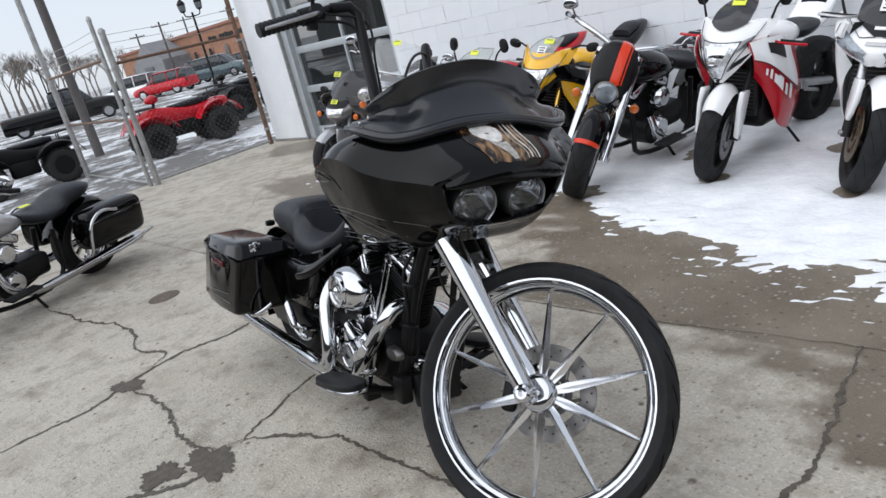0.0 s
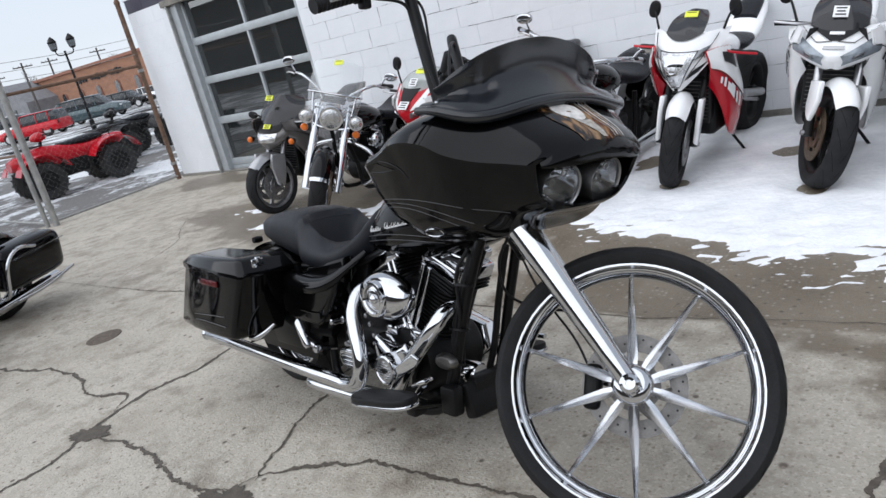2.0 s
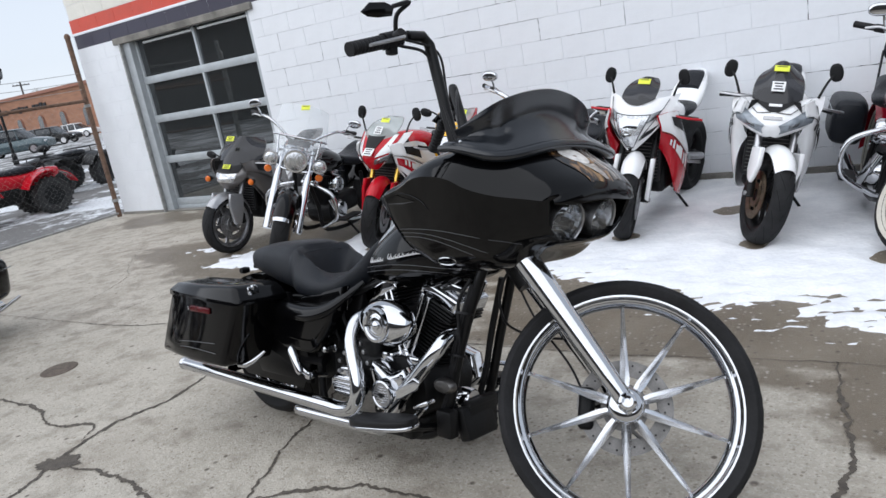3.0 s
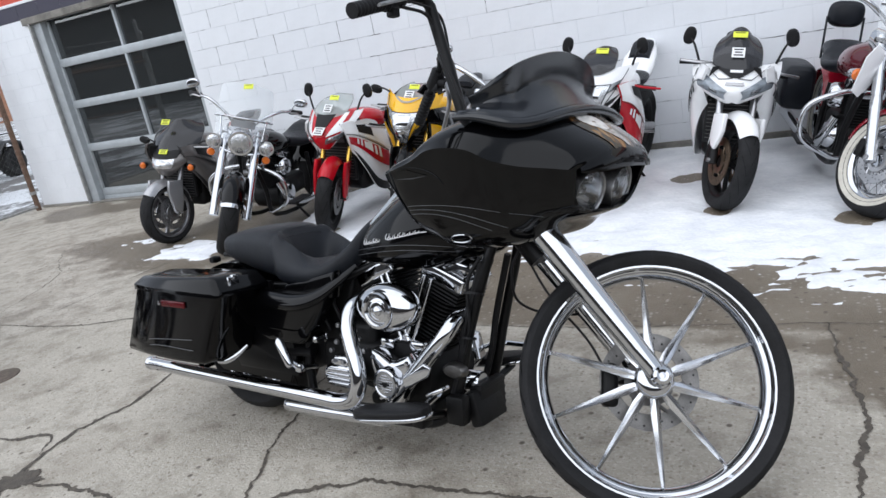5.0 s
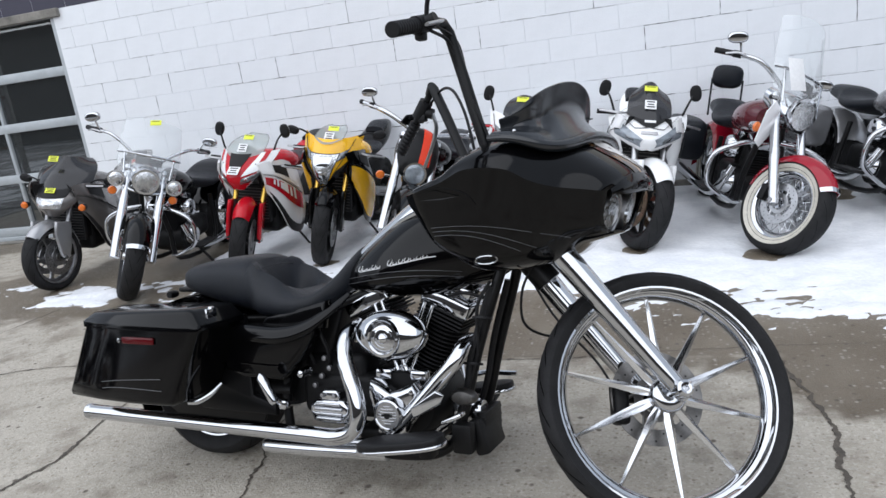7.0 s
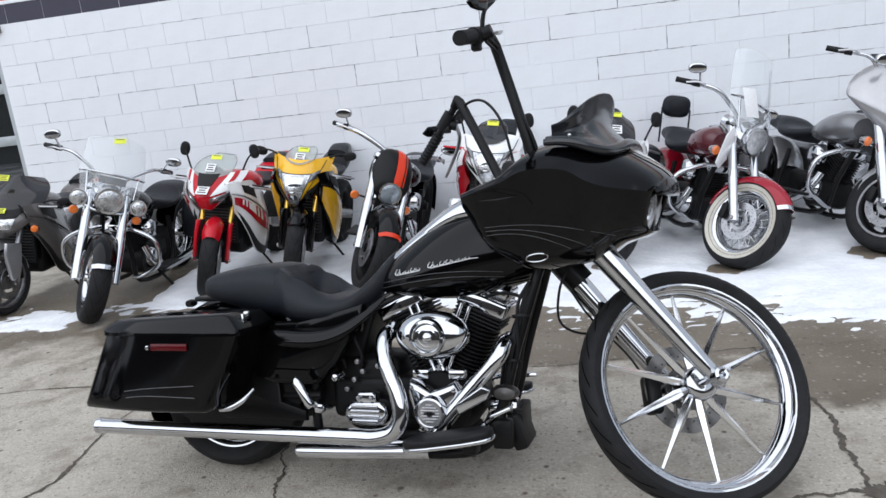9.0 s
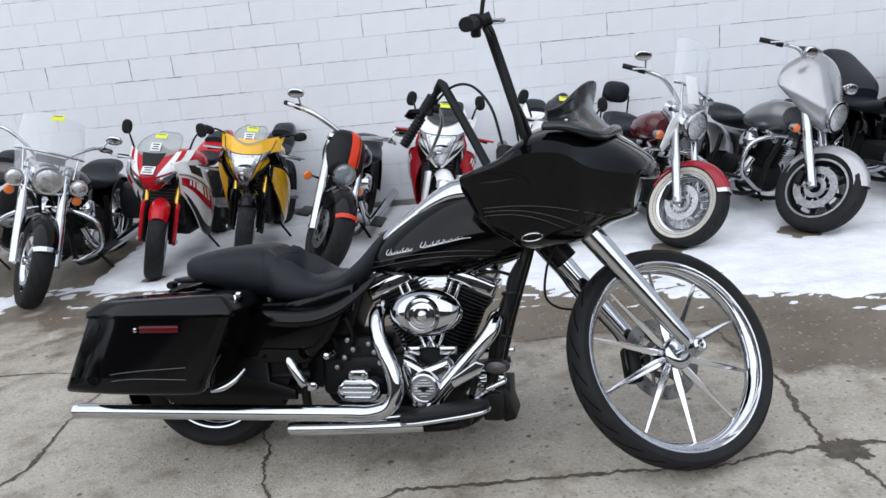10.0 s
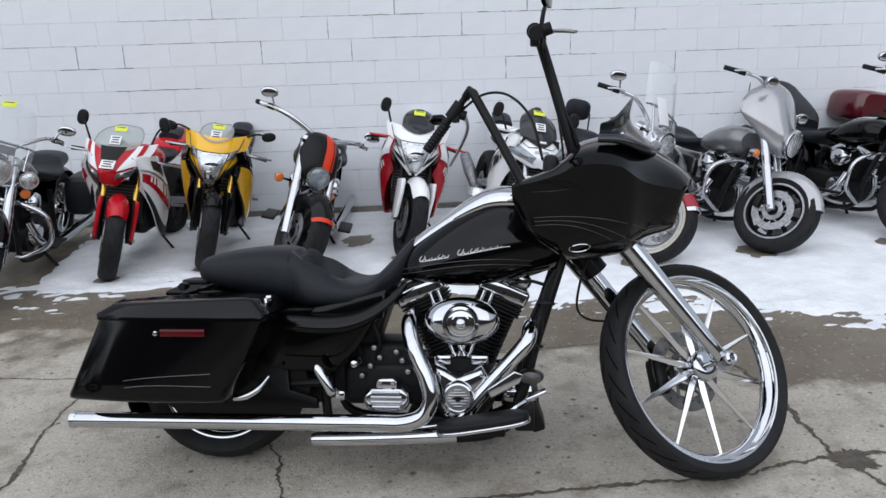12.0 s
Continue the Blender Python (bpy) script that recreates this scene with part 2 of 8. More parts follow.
def sheet(grid, thick=0.004):
    """A curved sheet through a grid of points, with a thickness."""
    bm = bmesh.new()
    vs = [[bm.verts.new(q) for q in row] for row in grid]
    for a, b in zip(vs, vs[1:]):
        for i in range(len(a) - 1):
            bm.faces.new((a[i], a[i + 1], b[i + 1], b[i]))
    bmesh.ops.recalc_face_normals(bm, faces=bm.faces)
    if thick:
        bmesh.ops.solidify(bm, geom=bm.faces[:], thickness=thick)
    return bm


def about(point, axis, degrees):
    """A turn about an axis through a point."""
    return Matrix.Translation(point) @ Matrix.Rotation(radians(degrees), 4, Vector(axis)) @ Matrix.Translation(-Vector(point))


def wheel(parent, m, radius, width, rim, spokes=10, style="blade", metal=None, disc=None, tread=True, wall=None, name="wheel", hub=0.045, rim_drop=0.03, lip=None):
    """A wheel about its own y axis, placed by m: rim, tyre, hub, spokes and brake disc. Returns the rim."""
    metal = metal or CHROME
    w = width / 2
    d = rim_drop
    face = [(-0.58, 0.56), (-0.96, 0.3)]
    if style == "blade":
        face = [(-0.12, 0.70), (-0.34, 0.50), (-0.38, 0.45), (-0.55, 0.43), (-0.66, 0.36), (-0.96, 0.12)]
    inside = [(rim + f * d, w * y) for f, y in face] + [(rim - d, 0)] + [(rim + f * d, -w * y) for f, y in face[::-1]]
    lip_out = 0.0015 if style == "blade" else 0.006
    rim_bm = lathe([(rim - 0.004, -w * 0.72), (rim + lip_out, -w * 0.74), (rim + 0.004, -w * 0.6), (rim - d * 0.35, -w * 0.5), (rim - d * 0.7, -w * 0.3), (rim - d * 0.75, 0), (rim - d * 0.7, w * 0.3),
                    (rim - d * 0.35, w * 0.5), (rim + 0.004, w * 0.6), (rim + lip_out, w * 0.74), (rim - 0.004, w * 0.72)] + inside, 64, m, closed=True)
    rim_ob = part(name, rim_bm, metal, parent)
    t = radius - rim
    if lip:
        for s in (-1, 1):
            part("rim_edge", lathe([(rim + 0.008, s * w * 0.75), (rim + 0.008, s * (w * 0.75 + 0.004)), (rim - 0.006, s * (w * 0.75 + 0.004)), (rim - 0.006, s * w * 0.75)], 48, m, closed=True), lip, rim_ob, "thin bright rim edge")
    prof = [(rim + lip_out - 0.002, -w * 0.7), (rim + t * 0.25, -w * 0.92), (rim + t * 0.55, -w), (rim + t * 0.8, -w * 0.85), (rim + t * 0.94, -w * 0.5), (radius, 0),
            (rim + t * 0.94, w * 0.5), (rim + t * 0.8, w * 0.85), (rim + t * 0.55, w), (rim + t * 0.25, w * 0.92), (rim + lip_out - 0.002, w * 0.7)]
    part("tyre", lathe(prof, 64, m, closed=True), RUBBER, rim_ob)
    if wall:
        for s in (-1, 1):
            part("whitewall", lathe([(rim + 0.008, s * (w * 0.8 + 0.002)), (rim + t * 0.5, s * (w * 1.0 + 0.003)), (rim + t * 0.5, s * (w * 0.97)), (rim + 0.008, s * w * 0.74)], 48, m, closed=True), wall, rim_ob)
    if tread:
        # flat near-black strips on the tread paint the shade inside its grooves
        grooves = bmesh.new()
        k, cut = (26, 0.011) if radius > 0.35 else (15, 0.006)
        for i in range(k):
            for s in (-1, 1):
                pts = []
                for q in range(5):
                    f = q / 4
                    a = 2 * math.pi * (i + 0.5 * (s > 0) + f * 0.95) / k
                    y = s * w * (0.12 + 0.72 * f)
                    rr = radius - t * (0.06 * abs(y / w / 0.5) ** 2 if abs(y) < w * 0.5 else 0.06 + 0.14 * (abs(y) / w - 0.5) / 0.35) + 0.0006
                    pts.append((rr * math.cos(a), y, rr * math.sin(a)))
                for (p0, p1) in zip(pts, pts[1:]):
                    d = cut * radius / 0.35
                    v = [grooves.verts.new(c) for c in (p0, p1, (p1[0] * 1.0, p1[1] + 0.0, p1[2]), p0)]
                    a0, a1 = math.atan2(p0[2], p0[0]), math.atan2(p1[2], p1[0])
                    r0, r1 = math.hypot(p0[0], p0[2]), math.hypot(p1[0], p1[2])
                    v[2].co = (r1 * math.cos(a1 + d / r1), p1[1], r1 * math.sin(a1 + d / r1))
                    v[3].co = (r0 * math.cos(a0 + d / r0), p0[1], r0 * math.sin(a0 + d / r0))
                    grooves.faces.new(v)
        tagged(part("tread_groove", moved(grooves, m), GROOVE_SHADE, rim_ob), kind="stuff")
    part("hub", lathe([(0.012, -w * 1.05), (hub * 0.7, -w * 1.05), (hub * 0.75, -w * 0.8), (hub, -w * 0.7), (hub * 0.8, -w * 0.4), (hub * 0.8, w * 0.4), (hub, w * 0.7), (hub * 0.75, w * 0.8), (hub * 0.7, w * 1.05), (0.012, w * 1.05)], 24, m), metal, rim_ob)
    inner = rim - rim_drop * 0.8
    base = None
    for i in range(spokes):
        turn = m @ Matrix.Rotation(2 * math.pi * i / spokes, 4, "Y")
        if style == "blade":
            if base is None:
                loops = []
                for r, a, b in ((hub * 0.7, 0.010, 0.016), (hub * 1.6, 0.015, 0.018), (inner * 0.55, 0.0105, 0.013), (inner * 0.97, 0.0055, 0.009), (inner + 0.004, 0.006, 0.01)):
                    loops.append([(r, -b, 0), (r, -b * 0.25, a), (r, b * 0.25, a), (r, b, 0), (r, b * 0.25, -a), (r, -b * 0.25, -a)])
                base = part("spoke", rings(loops), SPOKE_CHROME, rim_ob, angle=20)
                ob = base
            else:
                ob = new("spoke", base.data)
                ob.parent = rim_ob
            ob.matrix_basis = turn
        elif style == "wire":
            s = 1 if i % 2 else -1
            if base is None or i == 1:
                mesh_of = part("spoke", tube([(hub * 0.9, s * w * 0.7, 0.02 * s), (inner + 0.004, s * 0.006, inner * 0.22 * s)], 0.002, 6), metal, rim_ob)
                base = base or mesh_of
                two = mesh_of
                ob = mesh_of
            else:
                ob = new("spoke", (two if i % 2 else base).data)
                ob.parent = rim_ob
            ob.matrix_basis = turn
        else:
            if base is None:
                loops = []
                for r, a, b in ((hub * 0.7, 0.022, 0.016), (inner * 0.5, 0.014, 0.012), (inner * 0.9, 0.016, 0.012), (inner + 0.006, 0.028, 0.016)):
                    loops.append([(r, -b, -a * 0.7), (r, -b * 0.7, a * 0.0 - a), (r, b * 0.7, -a), (r, b, 0), (r, b * 0.7, a), (r, -b * 0.7, a)])
                base = part("spoke", rings(loops), metal, rim_ob)
                ob = base
            else:
                ob = new("spoke", base.data)
                ob.parent = rim_ob
            ob.matrix_basis = turn
    if disc:
        for y, rad, mat in disc:
            ring = lathe([(rad, y - 0.003), (rad, y + 0.003), (rad * 0.66, y + 0.003), (rad * 0.66, y - 0.003)], 40, m, closed=True)
            d = part("brake_disc", ring, mat, rim_ob)
            carrier = lathe([(hub, y - 0.004), (rad * 0.5, y - 0.004), (rad * 0.5, y + 0.004), (hub, y + 0.004)], 24, m, closed=True)
            arms = [tube([m @ Vector((rad * 0.45 * math.cos(a), y, rad * 0.45 * math.sin(a))), m @ Vector((rad * 0.7 * math.cos(a + 0.25), y, rad * 0.7 * math.sin(a + 0.25)))], 0.006, 6) for a in [k * math.pi / 3 for k in range(6)]]
            part("disc_carrier", carrier, mat, rim_ob)
            [part("carrier_arm", arm, mat, rim_ob) for arm in arms]
            holes = bmesh.new()
            for k in range(30):
                a = 2 * math.pi * k / 30
                rr = rad * (0.74 + 0.08 * (k % 3))
                for s in (-1, 1):
                    bmesh.ops.create_circle(holes, cap_ends=True, segments=6, radius=0.0035, matrix=m @ Matrix.Translation((rr * math.cos(a), y + s * 0.0036, rr * math.sin(a))) @ Matrix.Rotation(math.pi / 2, 4, "X"))
            tagged(part("disc_holes", holes, INK, rim_ob, smooth=False), kind="stuff")
    return rim_ob


# ---- ground ----
def smooth(a, b, v):
    t = max(0.0, min(1.0, (v - a) / (b - a)))
    return t * t * (3 - 2 * t)


def fractal(x, y, s, seed=0.0):
    return noise.fractal((x * s + seed, y * s - seed, seed * 0.37), 1.0, 2.0, 4)


def line_at(pairs, x):
    for (x0, y0), (x1, y1) in zip(pairs, pairs[1:]):
        if x <= x1:
            return y0 + (y1 - y0) * max(0.0, (x - x0) / (x1 - x0))
    return pairs[-1][1]


SNOW_EDGE = [(-3.9, 6.6), (-3.75, 5.3), (-3.62, 4.62), (-3.0, 4.62), (-2.7, 4.85), (-2.2, 4.9), (-1.75, 4.7), (-1.3, 4.42), (-0.8, 4.26), (-0.3, 4.12), (0.2, 3.95), (0.7, 3.88), (0.9, 3.75), (1.3, 3.4), (2.0, 3.2), (7.0, 2.9)]


def snow_depth(x, y):
    """Metres of snow above the concrete; below zero where it has melted."""
    if x > -3.95:
        d = y - line_at(SNOW_EDGE, x)
        if x < -3.6:
            d = min(d, (x + 3.95 - 0.1 * (y - 5.6)) * 1.2)
    else:
        d = -1
    d = max(d, 0.48 - math.hypot((x + 4.25) / 1.2, (y - 4.78) / 0.5), 0.28 - math.hypot((x + 5.2) / 1.2, (y - 5.1) / 0.5))
    d = min(d, 0.9)
    ragged = 0.30 * fractal(x * 0.7, y * 1.7, 1.9, 3.1) + 0.24 * fractal(x * 0.6, y * 1.8, 6, 8.2) + (0.34 if x > -3.7 else 0.08) * fractal(x * 0.5, y * 2.2, 13, 2.2) * smooth(0.75, 0.2, d) + 0.16 * fractal(x * 0.7, y * 1.5, 27, 7.7) * smooth(0.6, 0.1, d)
    h = 0.034 * math.tanh((d + ragged) * 2.2)
    for wx, wy, r in THAWED:
        q = math.hypot(x - wx, (y - wy)) / r
        h -= 0.05 * max(0.0, 1.15 - q + 0.3 * fractal(x, y, 6, 1.7))
    return h + 0.004 * fractal(x, y, 14, 5.5) - 0.004


THAWED = [(-5.01, 5.0, 0.2), (-3.92, 4.66, 0.22), (-3.25, 5.13, 0.13), (-2.62, 5.28, 0.15), (-1.95, 4.94, 0.19), (-1.15, 5.30, 0.15), (-0.27, 5.12, 0.16), (0.53, 4.88, 0.23), (1.46, 4.98, 0.25), (-1.5, 5.9, 0.3), (-0.5, 5.95, 0.25), (1.2, 6.3, 0.3), (2.6, 5.0, 0.25)]


def wetness(x, y):
    w = 0.0
    if y > 3.2 and x > -1.9:
        w = smooth(3.40, 3.46, y) * smooth(-1.9, -1.0, x)
    if x > 0.3:
        w = max(w, smooth(0.36, 0.42, x) * smooth(2.85 - 0.25 * (x - 0.4), 3.05 - 0.25 * (x - 0.4), y + 0.12 * fractal(x, y, 3, 2)))
    w = max(w, smooth(0.0, 0.5, 1.0 - math.hypot((x + 4.4) / 0.9, (y - 5.6) / 1.3) + 0.5 * fractal(x, y, 1.5, 4)))
    w = max(w, 0.9 * smooth(0.0, 0.4, 1.0 - math.hypot((x + 7.6) / 1.3, (y - 6.55) / 0.45) + 0.6 * fractal(x, y, 1.4, 6)))
    w = max(w, 0.75 * smooth(-0.2, 0.5, snow_depth(x, y) * 20 + 0.9))
    return w


def axis_steps(lo, hi, step, far):
    n = round((hi - lo) / step)
    fine = [lo + i * (hi - lo) / n for i in range(n + 1)]
    return [lo - f for f in far[::-1]] + fine + [hi + f for f in far]


def build_ground():
    xs = axis_steps(-10.0, 5.0, 0.1, (1, 3, 8, 20, 60, 200, 700))
    ys = axis_steps(-1.0, 7.0, 0.1, (1, 3, 8, 20, 60, 200, 700))
    verts = [(x, y, 0.0) for y in ys for x in xs]
    n = len(xs)
    faces = [(j * n + i, j * n + i + 1, (j + 1) * n + i + 1, (j + 1) * n + i) for j in range(len(ys) - 1) for i in range(n - 1)]
    me = bpy.data.meshes.new("ground")
    me.from_pydata(verts, [], faces)
    wet = me.attributes.new("wet", "FLOAT", "POINT")
    lot = me.attributes.new("lot", "FLOAT", "POINT")
    for i, (x, y, _) in enumerate(verts):
        # out of view below y = -1, the dark wet colour is added to darken reflections
        wet.data[i].value = wetness(x, y) if -10 <= x <= 5 and -1 <= y <= 7 else (0.6 if x > 5 else 1.0 if y < -1 else 0.0)
        lot.data[i].value = 1.0 if x < -9.55 else 0.0
    m = bpy.data.materials.new("concrete_yard")
    m.use_nodes = True
    nd, l = m.node_tree.nodes, m.node_tree.links
    b = nd["Principled BSDF"]
    tc = nd.new("ShaderNodeTexCoord")

    def tex(scale, detail=5, rough=0.6):
        t = nd.new("ShaderNodeTexNoise")
        t.inputs["Scale"].default_value, t.inputs["Detail"].default_value, t.inputs["Roughness"].default_value = scale, detail, rough
        l.new(tc.outputs["Object"], t.inputs["Vector"])
        return t.outputs["Fac"]

    def mixc(f, a, c):
        x = nd.new("ShaderNodeMix")
        x.data_type = "RGBA"
        for s, v in (("Factor", f), ("A", a), ("B", c)):
            if isinstance(v, (tuple, float)):
                x.inputs[s].default_value = (*v, 1) if isinstance(v, tuple) else v
            else:
                l.new(v, x.inputs[s])
        return x.outputs["Result"]

    def ramp(f, lo, hi, a=0.0, c=1.0):
        x = nd.new("ShaderNodeMapRange")
        for s, v in (("From Min", lo), ("From Max", hi), ("To Min", a), ("To Max", c)):
            x.inputs[s].default_value = v
        l.new(f, x.inputs["Value"])
        return x.outputs["Result"]

    def attr(name):
        a = nd.new("ShaderNodeAttribute")
        a.attribute_name = name
        return a.outputs["Fac"]

    col = mixc(ramp(tex(0.9, 6), 0.35, 0.65), (0.418, 0.383, 0.322), (0.510, 0.472, 0.405))
    col = mixc(ramp(tex(24, 4, 0.7), 0.42, 0.62, 0, 0.5), col, (0.37, 0.335, 0.28))
    col = mixc(ramp(tex(70, 2, 0.5), 0.54, 0.64, 0, 0.6), col, (0.575, 0.545, 0.485))
    col = mixc(ramp(tex(85, 2, 0.5), 0.60, 0.70, 0, 0.7), col, (0.22, 0.195, 0.165))
    col = mixc(ramp(tex(4.5, 6, 0.7), 0.62, 0.75, 0, 0.55), col, (0.24, 0.225, 0.20))
    col = mixc(ramp(tex(11, 5, 0.7), 0.66, 0.74, 0, 0.5), col, (0.10, 0.085, 0.07))
    def chips(scale, lo, hi, share):
        """Scattered small spots of uneven size: stones that show, or pits."""
        v = nd.new("ShaderNodeTexVoronoi")
        v.inputs["Scale"].default_value = scale
        l.new(tc.outputs["Object"], v.inputs["Vector"])
        sep = nd.new("ShaderNodeSeparateColor")
        l.new(v.outputs["Color"], sep.inputs["Color"])
        x = nd.new("ShaderNodeMath")
        x.operation = "MULTIPLY"
        l.new(ramp(v.outputs["Distance"], lo, hi, 1.0, 0.0), x.inputs[0])
        l.new(ramp(sep.outputs["Red"], 1 - share, 1 - share * 0.6), x.inputs[1])
        return x.outputs[0]

    col = mixc(ramp(tex(1.7, 6, 0.65), 0.50, 0.68, 0, 0.45), col, (0.25, 0.215, 0.17))
    col = mixc(chips(6, 0.05, 0.11, 0.3), col, (0.12, 0.10, 0.085))
    col = mixc(chips(15, 0.10, 0.2, 0.22), col, (0.13, 0.11, 0.09))
    col = mixc(chips(48, 0.2, 0.36, 0.3), col, (0.27, 0.235, 0.19))
    edge = nd.new("ShaderNodeMath")
    edge.operation = "ADD"
    l.new(attr("wet"), edge.inputs[0])
    l.new(ramp(tex(6, 5), 0.0, 1.0, -0.35, 0.35), edge.inputs[1])
    wetf = ramp(edge.outputs[0], 0.36, 0.62)
    wetcol = mixc(ramp(tex(2.2, 5), 0.35, 0.7), (0.142, 0.114, 0.080), (0.216, 0.182, 0.137))
    wetcol = mixc(ramp(tex(95, 2, 0.5), 0.56, 0.70, 0, 0.35), wetcol, (0.24, 0.22, 0.19))
    wetcol = mixc(chips(42, 0.2, 0.4, 0.3), wetcol, (0.34, 0.31, 0.27))
    wetcol = mixc(chips(26, 0.12, 0.3, 0.3), wetcol, (0.075, 0.058, 0.042))
    col = mixc(wetf, col, wetcol)
    lotcol = mixc(ramp(tex(0.55, 6, 0.75), 0.49, 0.55), (0.16, 0.155, 0.15), (0.72, 0.74, 0.76))
    col = mixc(attr("lot"), col, lotcol)
    l.new(col, b.inputs["Base Color"])
    rg = nd.new("ShaderNodeMapRange")
    l.new(wetf, rg.inputs["Value"])
    rg.inputs["To Min"].default_value, rg.inputs["To Max"].default_value = 0.85, 0.42
    l.new(rg.outputs["Result"], b.inputs["Roughness"])
    bp = nd.new("ShaderNodeBump")
    bp.inputs["Strength"].default_value, bp.inputs["Distance"].default_value = 0.8, 0.008
    hm = nd.new("ShaderNodeMath")
    l.new(tex(110, 3), hm.inputs[0])
    l.new(tex(12, 5), hm.inputs[1])
    l.new(hm.outputs[0], bp.inputs["Height"])
    l.new(bp.outputs["Normal"], b.inputs["Normal"])
    me.materials.append(m)
    return tagged(new("ground", me), "weathered grey concrete yard, wet near the melting snow", "ground", kind="structure")


build_ground()


def build_snow():
    x0, x1, y0, y1, st = -5.7, 6.0, 2.4, 6.94, 0.032
    nx, ny = round((x1 - x0) / st), round((y1 - y0) / st)
    verts = [(x0 + i * st, y0 + j * st, snow_depth(x0 + i * st, y0 + j * st)) for j in range(ny + 1) for i in range(nx + 1)]
    n = nx + 1
    faces = []
    for j in range(ny):
        for i in range(nx):
            f = (j * n + i, j * n + i + 1, (j + 1) * n + i + 1, (j + 1) * n + i)
            if max(verts[k][2] for k in f) > -0.004:
                faces.append(f)
    me = bpy.data.meshes.new("snow")
    me.from_pydata(verts, [], faces)
    me.shade_smooth()
    m = material("melting_snow", (0.87, 0.88, 0.90), 0.7, 0, 0.05, 5.0, bump=1.0, bump_scale=20, dark=(0.72, 0.74, 0.775))
    m.node_tree.nodes["Principled BSDF"].inputs["Subsurface Weight"].default_value = 0.0
    me.materials.append(m)
    return tagged(new("snow", me), "thin patch of melting white snow with ragged edges on the concrete", "snow", kind="stuff")


build_snow()

DIRT = material("wet_dirt_in_cracks", (0.085, 0.072, 0.058), 0.75, 0, 0.4, 30, bump=0.4, bump_scale=120)


def crack(points, width=0.02, wander=0.008, z=0.0035, name="crack"):
    rnd = random.Random(len(points) * 7 + int(points[0][0] * 100))
    pts = smooth_line([(x, y, 0) for x, y in points], 40)
    seed = rnd.uniform(0, 50)
    bm = bmesh.new()
    last = None
    for i, p in enumerate(pts):
        d = (pts[min(i + 1, len(pts) - 1)] - pts[max(i - 1, 0)]).normalized()
        side = Vector((-d.y, d.x, 0))
        n1, n2 = noise.noise((p.x * 11, p.y * 11, seed)), noise.noise((p.x * 45, p.y * 45, seed + 9))
        p = p + side * (wander * 2.6 * n1 + wander * 1.2 * n2 + rnd.uniform(-0.25, 0.25) * wander)
        end = min(1, 4 * i / len(pts) + 0.15, 4 * (len(pts) - 1 - i) / len(pts) + 0.15)
        wide = 0.22 + 1.5 * max(0.0, noise.noise((p.x * 3.5, p.y * 3.5, seed + 20))) ** 1.4
        a = width * end * (0.45 * wide + 0.45 * max(0, noise.noise((p.x * 30, p.y * 30, seed + 3))) + rnd.uniform(0, 0.08))
        b = width * end * (0.45 * wide + 0.45 * max(0, noise.noise((p.x * 30, p.y * 30, seed + 6))) + rnd.uniform(0, 0.08))
        pair = bm.verts.new(p + side * a + Vector((0, 0, z))), bm.verts.new(p - side * b + Vector((0, 0, z)))
        if last:
            bm.faces.new((last[0], last[1], pair[1], pair[0]))
        last = pair
    ob = part(name, bm, DIRT, None, smooth=False)
    return tagged(ob, "dark irregular crack filled with dirt in the concrete", "crack", "cracks in the yard", "structure")


crack([(-5.4, 2.05), (-4.65, 2.12), (-4.15, 2.15), (-3.8, 2.23), (-3.45, 2.23), (-3.11, 2.13), (-2.87, 2.19), (-2.7, 2.0)], 0.034)
crack([(-2.7, 0.6), (-2.67, 1.28), (-2.63, 1.53), (-2.62, 1.72), (-2.67, 1.87), (-2.72, 2.0), (-2.75, 2.24), (-2.66, 2.5), (-2.7, 2.87), (-2.68, 3.28)], 0.044)
crack([(-2.67, 1.87), (-2.37, 1.92), (-2.12, 1.9), (-1.92, 1.85), (-1.71, 1.83), (-1.55, 1.88)], 0.05)
crack([(-1.55, 1.88), (-1.51, 1.97), (-1.41, 2.05), (-1.27, 2.12), (-1.1, 2.19), (-0.9, 2.19), (-0.67, 2.2), (-0.4, 2.21), (-0.03, 2.21), (0.17, 2.27), (0.34, 2.28), (0.52, 2.29), (0.9, 2.27), (1.6, 2.3)], 0.034)
crack([(-1.5, 1.95), (-1.6, 2.18), (-1.66, 2.35), (-1.7, 2.52), (-1.75, 2.8), (-1.8, 3.4)], 0.026)
crack([(0.31, 3.5), (0.34, 3.25), (0.37, 3.08), (0.39, 2.79), (0.37, 2.54), (0.36, 2.33), (0.38, 2.19), (0.45, 1.9), (0.5, 1.3)], 0.034)
crack([(-9.2, 3.32), (-6.4, 3.3), (-5.17, 3.28), (-4.16, 3.29), (-3.7, 3.42), (-3.24, 3.46), (-2.7, 3.4), (-1.8, 3.41), (-0.66, 3.41), (-0.33, 3.44), (0.31, 3.49), (1.4, 3.5)], 0.014, 0.004)
crack([(-1.44, 1.83), (-1.46, 1.7), (-1.54, 1.58), (-1.7, 1.4)], 0.05)
crack([(-4.6, 3.3), (-4.5, 4.2), (-4.3, 4.9)], 0.012, 0.006)
crack([(-6.6, 5.2), (-6.0, 4.6), (-5.5, 4.2), (-5.1, 3.3)], 0.01)


